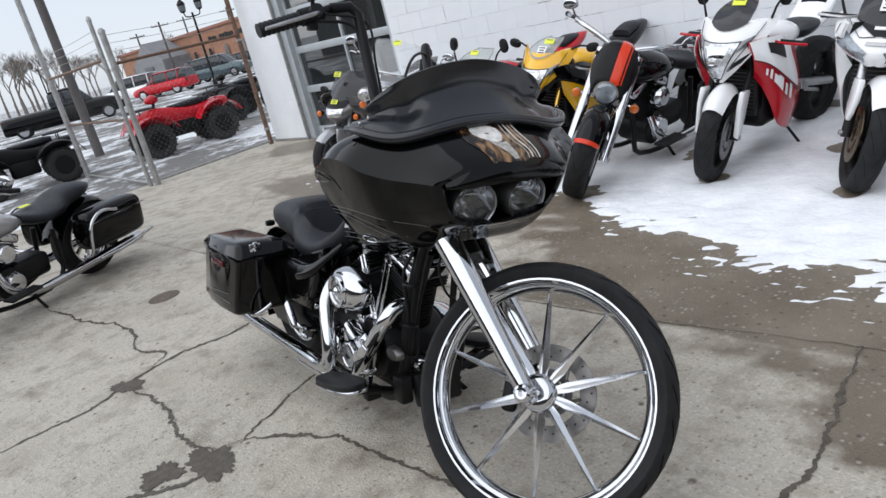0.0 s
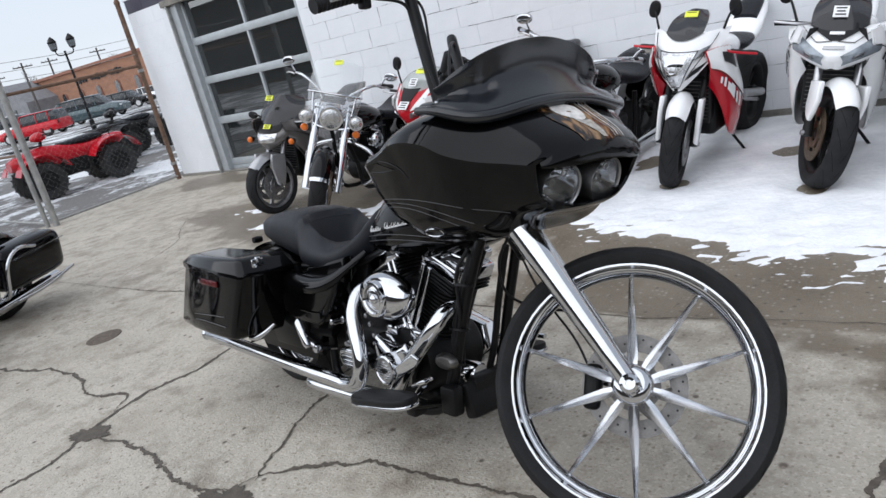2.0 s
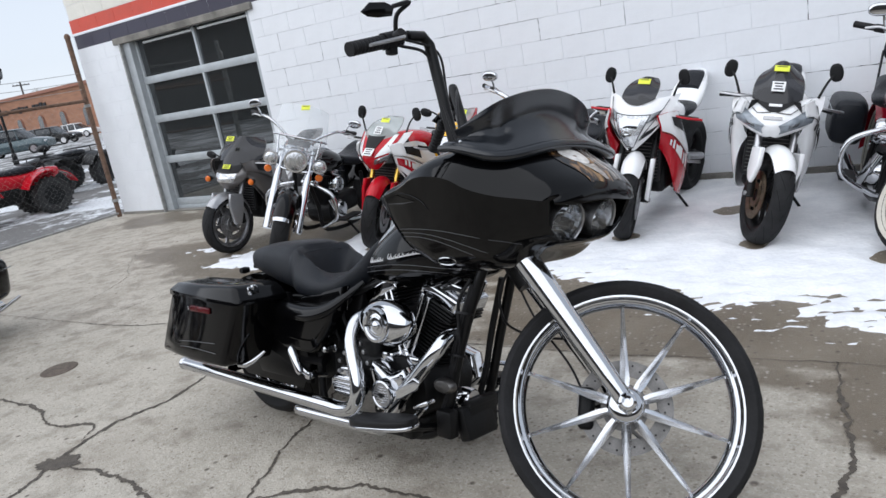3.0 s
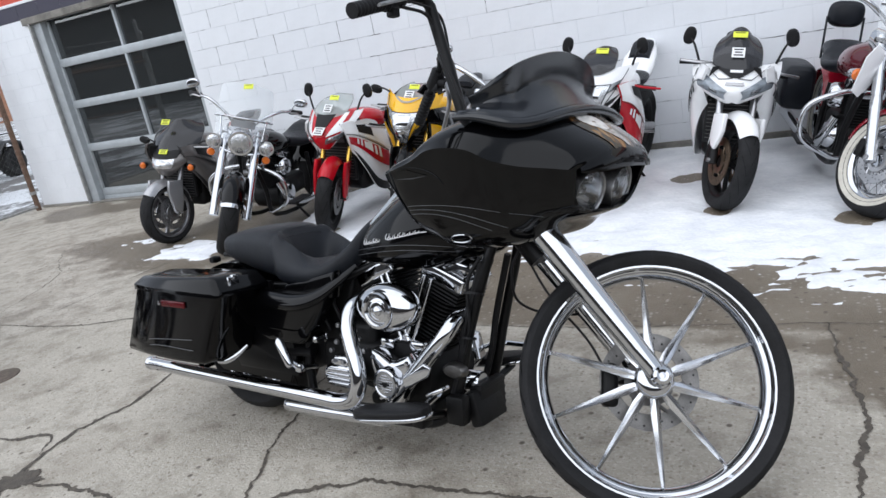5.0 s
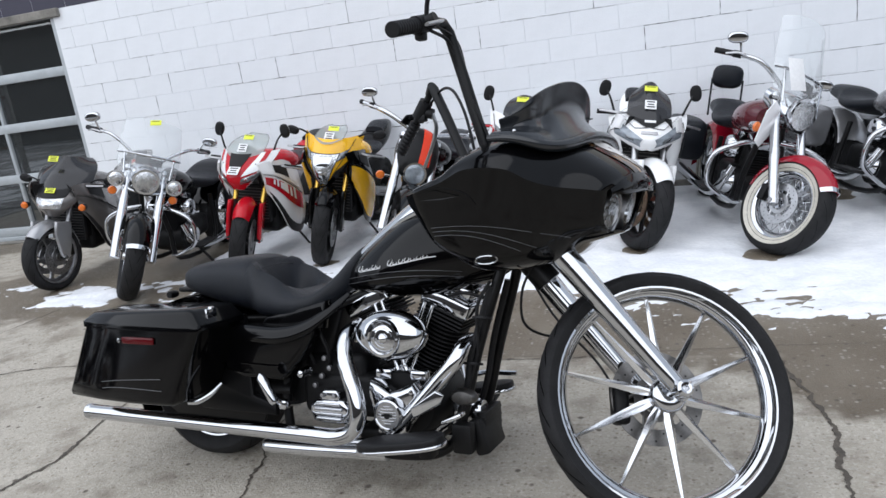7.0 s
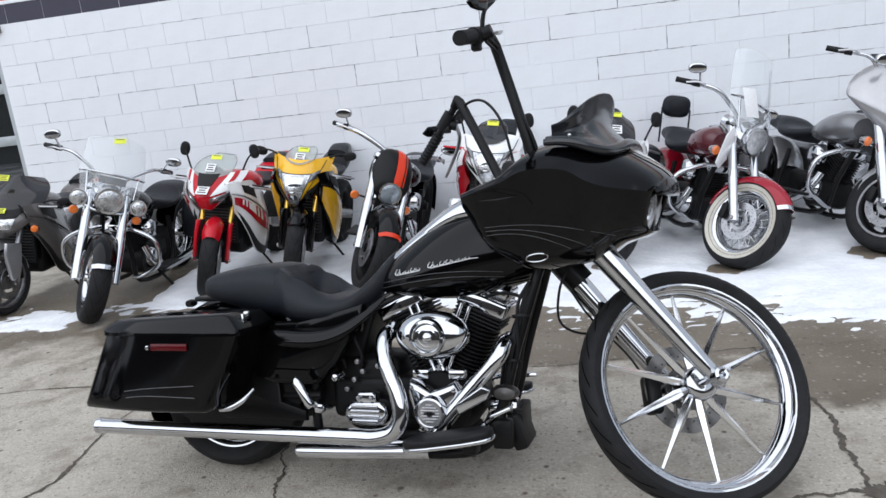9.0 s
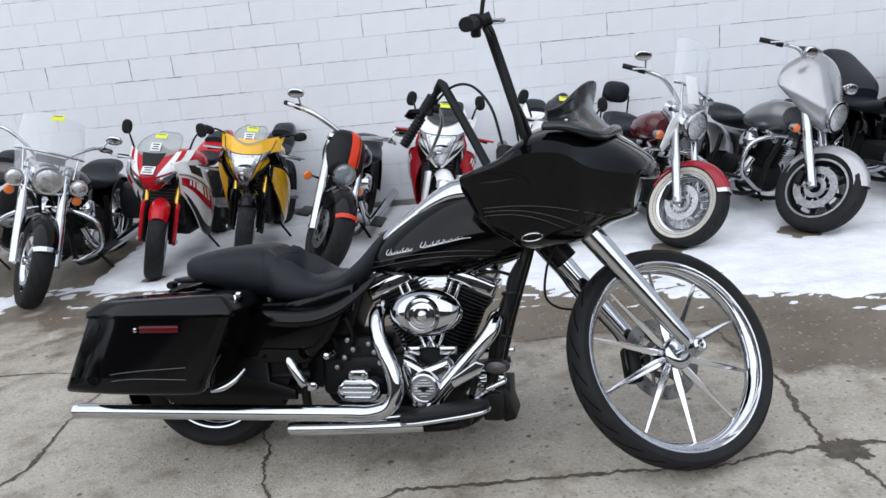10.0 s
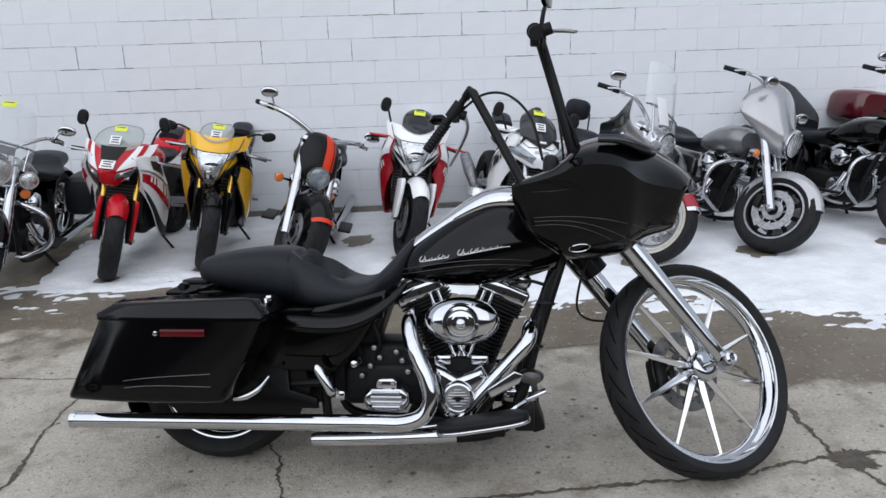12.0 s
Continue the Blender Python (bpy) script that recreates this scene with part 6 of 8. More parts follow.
def fairing():
    S = [(1.125, [(0, 1.02), (0.20, 1.02), (0.345, 1.012), (0.368, 1.0), (0.345, 0.965), (0.28, 0.95), (0, 0.96)]),
         (1.18, [(0, 1.04), (0.2, 1.04), (0.366, 1.030), (0.392, 1.012), (0.345, 0.895), (0.27, 0.845), (0, 0.85)]),
         (1.25, [(0, 1.065), (0.2, 1.065), (0.368, 1.055), (0.402, 1.030), (0.33, 0.855), (0.24, 0.79), (0, 0.785)]),
         (1.285, [(0, 1.09), (0.2, 1.09), (0.366, 1.080), (0.406, 1.043), (0.322, 0.842), (0.225, 0.77), (0, 0.762)]),
         (1.325, [(0, 1.15), (0.2, 1.142), (0.350, 1.108), (0.408, 1.060), (0.316, 0.842), (0.212, 0.768), (0, 0.76)]),
         (1.38, [(0, 1.175), (0.2, 1.160), (0.342, 1.120), (0.407, 1.066), (0.31, 0.85), (0.20, 0.772), (0, 0.763)]),
         (1.45, [(0, 1.185), (0.2, 1.163), (0.322, 1.122), (0.395, 1.058), (0.295, 0.86), (0.185, 0.782), (0, 0.772)]),
         (1.52, [(0, 1.165), (0.19, 1.142), (0.292, 1.100), (0.365, 1.030), (0.272, 0.868), (0.17, 0.80), (0, 0.79)]),
         (1.61, [(0, 1.118), (0.165, 1.096), (0.244, 1.060), (0.308, 1.006), (0.235, 0.885), (0.15, 0.835), (0, 0.825)]),
         (1.675, [(0, 1.068), (0.14, 1.058), (0.210, 1.036), (0.252, 0.994), (0.205, 0.89), (0.13, 0.85), (0, 0.843)]),
         (1.705, [(0, 1.04), (0.13, 1.03), (0.195, 1.012), (0.222, 0.987), (0.185, 0.90), (0.12, 0.862), (0, 0.855)]),
         (1.712, [(0, 1.025), (0.12, 1.015), (0.182, 0.998), (0.203, 0.985), (0.172, 0.905), (0.11, 0.87), (0, 0.862)])]
    rows = []
    for x, c in S:
        half = smooth_line([(x, -y, z) for y, z in c[:4]], 5)[:-1] + smooth_line([(x, -y, z) for y, z in c[3:]], 5)
        rows.append(half + [Vector((p.x, -p.y, p.z)) for p in half[-2:0:-1]])
    cols = [smooth_line([r[i] for r in rows], 5) for i in range(len(rows[0]))]
    loops = [[c[k] for c in cols] for k in range(len(cols[0]))]
    for loop in loops:
        for p in loop:
            k = smooth(1.45, 1.7, p.x)
            p.x -= k * 0.42 * max(0.0, 1.0 - p.z)
            p.x -= 0.036 * (p.y / 0.2) ** 2 * k
    # the lamp face lies back under the brow
    mid = Vector((1.665, 0, 0.94))
    rim = loops[-1]
    for grow, back in ((0.955, 0.006), (0.94, 0.03), (0.86, 0.10), (0.5, 0.14), (0.2, 0.14)):
        loops.append([Vector((mid.x + (p.x - mid.x) * grow - back, p.y * grow, mid.z + (p.z - mid.z) * grow)) for p in rim])
    shell = rings(loops)
    f = part("fairing", shell, BLACK_PAINT, BAGGER, "glossy black frame-mounted shark-nose fairing", angle=28)
    from mathutils.bvhtree import BVHTree
    chk = rings(loops)
    bmesh.ops.recalc_face_normals(chk, faces=chk.faces)
    tree = BVHTree.FromBMesh(chk)

    def on_front(y, z, out=0.003):
        hit = tree.ray_cast(Vector((2.2, y, z)), Vector((-1, 0, 0)))
        return hit[0] + hit[1].normalized() * math.copysign(out, hit[1].x) if hit[0] else None

    def on_side(x, z, s, out=0.002):
        hit = tree.ray_cast(Vector((x, s * 0.8, z)), Vector((0, -s, 0)))
        return hit[0] + Vector((0, s * out, 0)) if hit[0] else None

    def on_top(x, y, out=0.002):
        hit = tree.ray_cast(Vector((x, y, 1.6)), Vector((0, 0, -1)))
        return hit[0] + Vector((0, 0, out)) if hit[0] else None
    # twin headlamps under a brow
    for s in (-1, 1):
        c = Vector((1.606, s * 0.084, 0.925))
        m = Matrix.Translation(c) @ Matrix.Rotation(radians(s * 5), 4, "Z") @ Matrix.Rotation(radians(17), 4, "Y") @ Matrix.Rotation(radians(-90), 4, "Z")
        lamp = part("headlamp", lathe([(0.068, -0.058), (0.068, 0.034), (0.0665, 0.038), (0.063, 0.034), (0.0635, -0.058)], 36, m, closed=True), DULL_STEEL, f, "round clear headlamp with a thin steel bezel")
        part("reflector", lathe([(0.062, 0.026), (0.0585, 0.008), (0.051, -0.016), (0.038, -0.036), (0.022, -0.048), (0.001, -0.053), (0.001, -0.056), (0.023, -0.051), (0.040, -0.039), (0.053, -0.018), (0.061, 0.006), (0.0632, 0.026)], 40, m, closed=True), MAIN_LAMP, lamp)
        part("bulb_shield", lathe([(0.001, 0.000), (0.011, -0.002), (0.013, -0.010), (0.011, -0.045)], 18, m), BLACK_SATIN, lamp)
        part("reflector_step", moved(box((0.088, 0.008, 0.006), (0, -0.004, 0.020), 0.002), m), CHROME, lamp)
        # black block added in the bowl's upper half to darken it for contrast
        part("lamp_hood", moved(box((0.096, 0.03, 0.022), (0, -0.022, 0.042), 0.004), m), BLACK_SATIN, lamp)
        for side in (-1, 1):
            part("eyelet", lathe([(0.010, 0.004), (0.011, 0.008), (0.008, 0.009), (0.007, 0.002)], 16, m @ Matrix.Translation((side * 0.03, 0.0, 0.028)), closed=True), DULL_STEEL, lamp)
        part("lens", lathe([(0.063, 0.032), (0.054, 0.039), (0.03, 0.045), (0.001, 0.047), (0.001, 0.045), (0.03, 0.043), (0.054, 0.037), (0.062, 0.031)], 32, m, closed=True), LAMP_LENS, lamp)
    brow = []
    for i in range(25):
        y = -0.195 + 0.39 * i / 24
        e = abs(y) / 0.195
        a = on_front(y, 1.036 - 0.045 * e ** 2.2, 0.001)
        if a:
            d = 1 - 0.75 * e ** 3
            brow.append([a, a + Vector((0.012 * d, 0, -0.018 * d)), a + Vector((0.017 * d, 0, -0.045 * d)), a + Vector((0.013 * d, 0, -0.056 * d)), a + Vector((-0.05, 0, -0.054 * d))])
    part("brow", sheet(brow, 0), BLACK_PAINT, f)
    # oval chrome vent and side slot
    for s in (-1, 1):
        ring = [on_side(1.333 + 0.033 * math.cos(t), 0.806 + 0.0125 * math.sin(t) + 0.004 * math.cos(t), s, 0.003) for t in [2 * math.pi * j / 24 for j in range(24)]]
        part("vent_ring", tube([q for q in ring if q], 0.0024, 6, closed=True), CHROME, f, "small oval chrome ring")
        slot = [on_side(x, z, s, 0.003) for x, z in ((1.17, 1.005), (1.24, 1.012), (1.31, 0.993), (1.25, 0.985), (1.18, 0.985))]
        slot = [q for q in slot if q]
        bm = bmesh.new()
        bm.faces.new([bm.verts.new(q) for q in slot])
        part("air_slot", bm, BLACK_PAINT, f, smooth=False)
        for z0, drop, end in ((0.905, 0.055, 0.36), (0.893, 0.075, 0.30), (0.88, 0.06, 0.24)):
            line = [on_side(1.195 + end * k / 14, z0 + 0.012 * math.sin(2.2 * k / 14) - drop * (k / 14) ** 2.2, s, 0.0006) for k in range(15)]
            part("pinstripe", tube([q for q in line if q], 0.0006, 5), SEAM, f)
        lip = [on_side(x, z, s, 0.001) for x, z in ((1.205, 1.012), (1.25, 1.018), (1.30, 1.010), (1.335, 0.992), (1.352, 0.968))]
        part("scoop_lip", tube([q for q in lip if q], [0.001, 0.0022, 0.0026, 0.0022, 0.001], 6, 4), BLACK_PAINT, f)
        part("bolt", lathe([(0.001, 0.003), (0.004, 0.002), (0.005, -0.002)], 12, Matrix.Translation((1.462, s * 0.338, 1.160)) @ Matrix.Rotation(math.pi if s < 0 else 0, 4, "X")), CHROME, f)
    # airbrushed artwork on the nose
    art = bpy.data.materials.new("airbrushed_art")
    art.use_nodes = True
    nd, l = art.node_tree.nodes, art.node_tree.links
    tcn, wv, nz = nd.new("ShaderNodeTexCoord"), nd.new("ShaderNodeTexNoise"), nd.new("ShaderNodeValToRGB")
    wv.inputs["Scale"].default_value, wv.inputs["Detail"].default_value, wv.inputs["Distortion"].default_value = 26, 4, 1.6
    for pos, colr in ((0.46, (0.004, 0.004, 0.004, 1)), (0.56, (0.06, 0.032, 0.014, 1)), (0.66, (0.19, 0.10, 0.04, 1)), (0.76, (0.30, 0.18, 0.085, 1)), (0.84, (0.12, 0.07, 0.03, 1))):
        e = nz.color_ramp.elements.new(pos)
        e.color = colr
    mpn = nd.new("ShaderNodeMapping")
    mpn.inputs["Scale"].default_value = (0.5, 1.3, 0.8)
    mpn.inputs["Rotation"].default_value = (0.35, 0, 0)
    l.new(tcn.outputs["Object"], mpn.inputs["Vector"])
    l.new(mpn.outputs["Vector"], wv.inputs["Vector"])
    spot, ball, mixn = nd.new("ShaderNodeMapping"), nd.new("ShaderNodeTexGradient"), nd.new("ShaderNodeMath")
    spot.inputs["Location"].default_value = (0, -0.1, -1.075 * 17)
    spot.inputs["Scale"].default_value = (0, 9.5, 17)
    ball.gradient_type = "SPHERICAL"
    l.new(tcn.outputs["Object"], spot.inputs["Vector"])
    l.new(spot.outputs["Vector"], ball.inputs["Vector"])
    mixn.operation = "MULTIPLY_ADD"
    mixn.inputs[1].default_value = 0.26
    l.new(ball.outputs["Fac"], mixn.inputs[0])
    l.new(wv.outputs["Fac"], mixn.inputs[2])
    l.new(mixn.outputs[0], nz.inputs["Fac"])
    l.new(nz.outputs["Color"], nd["Principled BSDF"].inputs["Base Color"])
    nd["Principled BSDF"].inputs["Roughness"].default_value = 0.12
    def art_at(u, v, out):
        y = (-0.06 + 0.15 * u) * (1 - v) + (-0.11 + 0.20 * u) * v + 0.006 * math.sin(v * 7)
        z = 1.03 + 0.102 * v + 0.004 * math.sin(u * 9)
        q = on_front(y, z, out)
        return q if q else Vector((1.6, y, z))

    field = part("airbrush_art", sheet([[art_at(i / 10, j / 10, 0.0022) for j in range(11)] for i in range(11)], 0), art, f, "brown and silver airbrushed artwork")
    pale = material("airbrushed_white", (0.62, 0.60, 0.57), 0.14, 0, 0.35, 40)
    grey = material("airbrushed_silver", (0.36, 0.34, 0.31), 0.14, 0, 0.6, 60)
    # plain pale shapes: a dome, a tapering patch below it, slanting streaks beside
    dome = [[art_at(0.40 + (0.03 + 0.19 * r) * math.cos(a) * 1.0, 0.76 + (0.02 + 0.20 * r) * math.sin(a), 0.0034) for a in [2 * math.pi * k / 20 for k in range(21)]] for r in (0, 0.5, 1)]
    part("pale_dome", sheet(dome, 0), pale, field)
    taper = [[art_at(0.44 + 0.05 * (1 - v) + (0.05 + 0.10 * v) * (2 * k / 6 - 1), 0.10 + 0.44 * v, 0.0036) for k in range(7)] for v in (0, 0.2, 0.4, 0.6, 0.8, 1)]
    part("tapering_patch", sheet(taper, 0), grey, field)
    for k in range(4):
        edge = [[art_at(0.66 + 0.085 * k + 0.10 * (1 - v) + 0.012 * math.sin(9 * v + k) + w, 0.02 + 0.95 * v, 0.0036) for w in (0, 0.022 + 0.008 * (k % 2))] for v in [q / 10 for q in range(11)]]
        part("streak", sheet(edge, 0), pale if k % 2 else grey, field)
    chk.free()
    # dark low windshield with a rolled lip
    grid, lip = [], []
    n, k = 44, 18
    for i in range(n + 1):
        u = -1 + 2 * i / n
        a = u * radians(89.9)
        cs, sn = math.cos(a), math.sin(a)
        base = Vector((1.385 + 0.192 * cs ** 0.62, 0.345 * math.copysign(abs(sn) ** 0.82, a), 1.120 + 0.030 * math.cos(2 * a) ** 2))
        top = Vector((1.400 + 0.122 * cs ** 0.7, 0.300 * math.copysign(abs(sn) ** 1.1, a), 1.202 + 0.112 * cs ** 1.2))
        row = []
        for j in range(k + 1):
            v = j / k
            p = base.lerp(top, v)
            p.x -= 0.042 * math.sin(math.pi * v) * cs
            p.y *= 1 - 0.10 * math.sin(math.pi * v)
            # two pressed waves along each flank, and a channel down the brow
            wave = 0.008 * math.sin(3.2 * math.pi * v) * abs(sn) ** 1.5 - 0.010 * math.exp(-((abs(a) - 0.72) / 0.13) ** 2) * math.sin(math.pi * v)
            p += Vector((cs, sn, 0.5)) * wave
            row.append(p)
        grid.append(row)
        lip.append(base + Vector((0.010 * cs, 0.004 * sn, -0.006)))
    w = part("windshield", sheet(grid, 0.005), SHIELD, f, "very dark low wind deflector")
    part("rolled_lip", tube(lip, [0.008 + 0.010 * math.cos((-1 + 2 * i / n) * 1.5) ** 0.6 for i in range(n + 1)], 12), SHIELD, w)
    for s in (-1, 1):
        # shallow pressed slot near the top of each flank
        part("slot", tube([(1.43, s * 0.262, 1.216), (1.46, s * 0.25, 1.222), (1.49, s * 0.232, 1.222)], [0.002, 0.006, 0.002], 8, 3, flat=0.5), INK, w)
    part("dash", box((0.05, 0.5, 0.12), (1.24, 0, 1.05), 0.02), BLACK_PLASTIC, f)
    # the shell is bolted on a little askew
    f.matrix_basis = about(Vector((1.12, 0, 1.0)), Vector((0, 0, 1)), -5.5)


def front_end():
    m = ST @ Matrix.Translation(HUB) @ Matrix.Rotation(radians(13), 4, "Y")
    wheel(BAGGER, m, 0.385, 0.114, 0.331, 10, "blade", CHROME, [(0.062, 0.145, DARK_STEEL)], True, None, "front_wheel", 0.05, 0.034)
    for s in (-1, 1):
        lo = HUB + Vector((0, s * 0.132, 0))
        leg = tube([lo - AXIS * 0.03, lo - AXIS * 0.01, lo + AXIS * 0.10, lo + AXIS * 0.30, lo + AXIS * 0.52, lo + AXIS * 0.60], [0.019, 0.025, 0.029, 0.035, 0.041, 0.041], 20)
        fk = part("fork_leg", moved(leg, ST), CHROME, BAGGER, "chrome fork leg")
        part("upper_tube", moved(tube([lo + AXIS * 0.6, lo + AXIS * 0.80], 0.027, 14), ST), BLACK_SATIN, fk)
        part("axle_cap", moved(lathe([(0.008, 0.012), (0.009, 0.03), (0.016, 0.032), (0.024, 0.026), (0.027, 0.01), (0.027, -0.02)], 20, Matrix.Translation(lo + Vector((0, s * 0.018, 0))) @ Matrix.Rotation(math.pi if s < 0 else 0, 4, "X")), ST), CHROME, fk)
        part("fender_boss", moved(lathe([(0.001, 0.012), (0.009, 0.01), (0.01, 0)], 10, Matrix.Translation(lo + AXIS * 0.20 + Vector((0.02, s * -0.018, 0)))), ST), CHROME, fk)
    part("hub_cap", moved(lathe([(0.02, 0.012), (0.040, 0.010), (0.052, 0.0), (0.056, -0.012), (0.050, -0.03), (0.03, -0.05)], 32, Matrix.Translation(HUB + Vector((0, -0.052, 0))) @ Matrix.Rotation(math.pi, 4, "X")), ST), CHROME, BAGGER, "chrome hub cap")
    part("axle", moved(tube([HUB + Vector((0, -0.14, 0)), HUB + Vector((0, 0.14, 0))], 0.012, 12), ST), CHROME, BAGGER)
    mid = HUB + AXIS * 0.62
    part("triple_clamp", moved(join(box((0.085, 0.33, 0.035), tuple(mid), 0.014, 3, None), box((0.085, 0.33, 0.03), tuple(HUB + AXIS * 0.80), 0.012, 3)), ST), BLACK_SATIN, BAGGER)
    # caliper on the far leg
    cal = HUB + Vector((-0.115, 0.075, -0.015))
    part("brake_caliper", moved(join(box((0.05, 0.07, 0.13), tuple(cal), 0.016, 3, None), box((0.06, 0.03, 0.05), tuple(cal + Vector((0.05, 0.03, 0.03))), 0.01)), ST), BLACK_METAL, BAGGER, "black front brake caliper")
    part("brake_line", moved(tube([cal + Vector((-0.02, 0, 0.06)), cal + Vector((-0.07, 0.0, 0.14)), HUB + AXIS * 0.35 + Vector((-0.09, 0.09, 0)), HUB + AXIS * 0.6 + Vector((-0.04, 0.08, 0))], 0.004, 6, 5), ST), BLACK_PLASTIC, BAGGER)


def handlebars():
    R = [(1.318, -0.20, 0.98), (1.288, -0.222, 1.13), (1.234, -0.222, 1.32), (1.188, -0.220, 1.475), (1.178, -0.240, 1.50), (1.172, -0.30, 1.495)]
    L = [(1.145, 0.066, 1.0), (1.083, 0.10, 1.12), (1.004, 0.142, 1.27), (0.946, 0.17, 1.378), (0.935, 0.178, 1.39), (0.915, 0.2, 1.365)]
    ends = ((Vector((1.165, -0.30, 1.495)), Vector((1.162, -0.53, 1.435))), (Vector((0.915, 0.2, 1.365)), Vector((0.755, 0.247, 1.165))))
    for pts, (a, b), s in ((R, ends[0], -1), (L, ends[1], 1)):
        bar = part("handlebar", tube(pts, 0.0175, 14), BLACK_SATIN, BAGGER, "tall black angular handlebar")
        d = (b - a).normalized()
        part("bar_end", tube([a - d * 0.02, b - d * 0.12], 0.0135, 10), BLACK_SATIN, bar)
        side = d.cross(Vector((0, 0, 1))).normalized()
        ridges = [0.0185 if k % 3 == 2 else 0.0215 for k in range(28)]
        part("grip", tube([b - d * (0.135 - 0.135 * k / 27) for k in range(28)], ridges, 14), BLACK_PLASTIC, bar, "ribbed black rubber grip")
        sw = a + d * 0.065
        fw = Vector((1, 0, 0)) - d * d.x
        fw.normalize()
        part("switch_housing", join(tube([sw - d * 0.035, sw + d * 0.035], 0.026, 12), box((0.03, 0.03, 0.03), tuple(sw - Vector((0, 0, 0.03))), 0.006), tube([sw + fw * 0.02, sw + fw * 0.05 + Vector((0, 0, 0.01))], 0.02, 10)), BLACK_PLASTIC, bar)
        lever = [sw + fw * 0.04 - d * 0.01, sw + fw * 0.08 + d * 0.03, sw + fw * 0.10 + d * 0.11, sw + fw * 0.11 + d * 0.19]
        part("lever", tube(lever, [0.008, 0.009, 0.008, 0.007], 8, 5, flat=0.6), ALLOY, bar, "polished hand lever")
        stem0 = sw + fw * 0.02 + Vector((0, 0, 0.02))
        if s < 0:
            tip = Vector((1.196, -0.441, 1.551))
            stem = [stem0, stem0 + Vector((0.01, 0, 0.05)), Vector((1.215, -0.33, 1.585)), tip + Vector((0.01, 0.05, 0.015))]
        else:
            tip = Vector((0.80, 0.28, 1.29))
            stem = [stem0, stem0 + Vector((-0.0, 0.03, 0.01)), tip + Vector((0.04, -0.02, 0.0))]
        part("mirror_stem", tube(stem, 0.007, 8, 4), BLACK_SATIN, bar)
        head = slab([(-0.058, -0.01), (-0.03, 0.018), (0.02, 0.024), (0.052, 0.014), (0.044, -0.014), (0.0, -0.022), (-0.035, -0.022)], 0.016, Matrix.Translation(tip) @ Matrix.Rotation(radians(75 if s < 0 else 55), 4, "Z"), 0.006)
        part("mirror", head, BLACK_PAINT, bar, "small pointed black mirror")
        part("cable", tube([sw + fw * 0.03 - Vector((0, 0, 0.02)), Vector((1.20, -0.245, 1.44)), Vector((1.235, -0.235, 1.32)), Vector(pts[1]) + Vector((0.022, -0.01, 0.0)), Vector(pts[0]) + Vector((0.02, 0, -0.1))] if s < 0 else [sw + Vector((0.02, 0, 0)), Vector((0.985, 0.14, 1.365)), Vector((1.08, 0.03, 1.345)), Vector((1.16, -0.06, 1.25)), Vector((1.2, -0.08, 1.1))], 0.005, 8, 7), BLACK_PLASTIC, bar)
        if s < 0:
            part("cable", tube([sw + Vector((0.03, 0.03, 0)), Vector((1.205, -0.20, 1.45)), Vector((1.232, -0.195, 1.32)), Vector((1.26, -0.185, 1.14)), Vector((1.27, -0.16, 1.0))], 0.004, 8, 7), BLACK_PLASTIC, bar)


rear_end()
seat_and_tank()
side_panels()
engine()
exhaust()
frame_and_boards()
fairing()
front_end()
handlebars()


# ---- the row of parked motorcycles along the wall ----
ROW = "motorcycles parked in a row along the wall"


def parked(name, label, front, heading, base, lean=10.0, group=ROW):
    """A parked motorcycle's Empty at its rear contact; front is where the front tyre touches the ground."""
    a = radians(heading)
    m = Matrix.Translation((front[0] - base * math.cos(a), front[1] - base * math.sin(a), 0)) @ Matrix.Rotation(a, 4, "Z") @ Matrix.Rotation(radians(-lean), 4, "X")
    return thing(name, label, "motorcycle", m, group)


def fork(b, base, radius, width, rim, steer, rake, gap, mats, style, spokes, leg=0.55, leg_r=(0.026, 0.026, 0.021), discs=((0.065, 0.15), (-0.065, 0.15)), disc_mat=None, wall=None, lip=None):
    """Front wheel, fork legs and axle; returns the steering turn and the axis."""
    ax = Vector((-math.sin(radians(rake)), 0, math.cos(radians(rake))))
    hub = Vector((base, 0, radius))
    st = about(hub + Vector((-0.09, 0, 0)), ax, steer)
    wheel(b, st @ Matrix.Translation(hub), radius, width, rim, spokes, style, mats["rim"], [(y, r, disc_mat or DULL_STEEL) for y, r in discs], True, wall, "front_wheel", 0.04, 0.03, lip)
    for s in (-1, 1):
        lo = hub + Vector((0, s * gap, 0))
        f = part("fork_leg", moved(tube([lo - ax * 0.02, lo + ax * leg * 0.47, lo + ax * leg * 0.5], [leg_r[0], leg_r[1], leg_r[2]], 14), st), mats.get("slider", mats["fork"]), b)
        part("stanchion", moved(tube([lo + ax * leg * 0.48, lo + ax * leg], leg_r[2], 12), st), mats["fork"], f)
        part("axle_nut", moved(lathe([(0.001, 0.015), (0.014, 0.013), (0.016, -0.01)], 12, Matrix.Translation(lo + Vector((0, s * 0.025, 0))) @ Matrix.Rotation(math.pi if s < 0 else 0, 4, "X")), st), DULL_STEEL, f)
        if discs and len(discs) > 1 or s > 0:
            part("caliper", moved(box((0.05, 0.05, 0.10), tuple(hub + Vector((-0.115, s * (gap - 0.03), 0.03))), 0.012, 3), st), mats.get("caliper", BLACK_METAL), f)
    part("triple_clamp", moved(box((0.07, gap * 2 + 0.06, 0.03), tuple(hub + ax * (leg - 0.03)), 0.01), st), BLACK_SATIN, b)
    return st, ax, hub


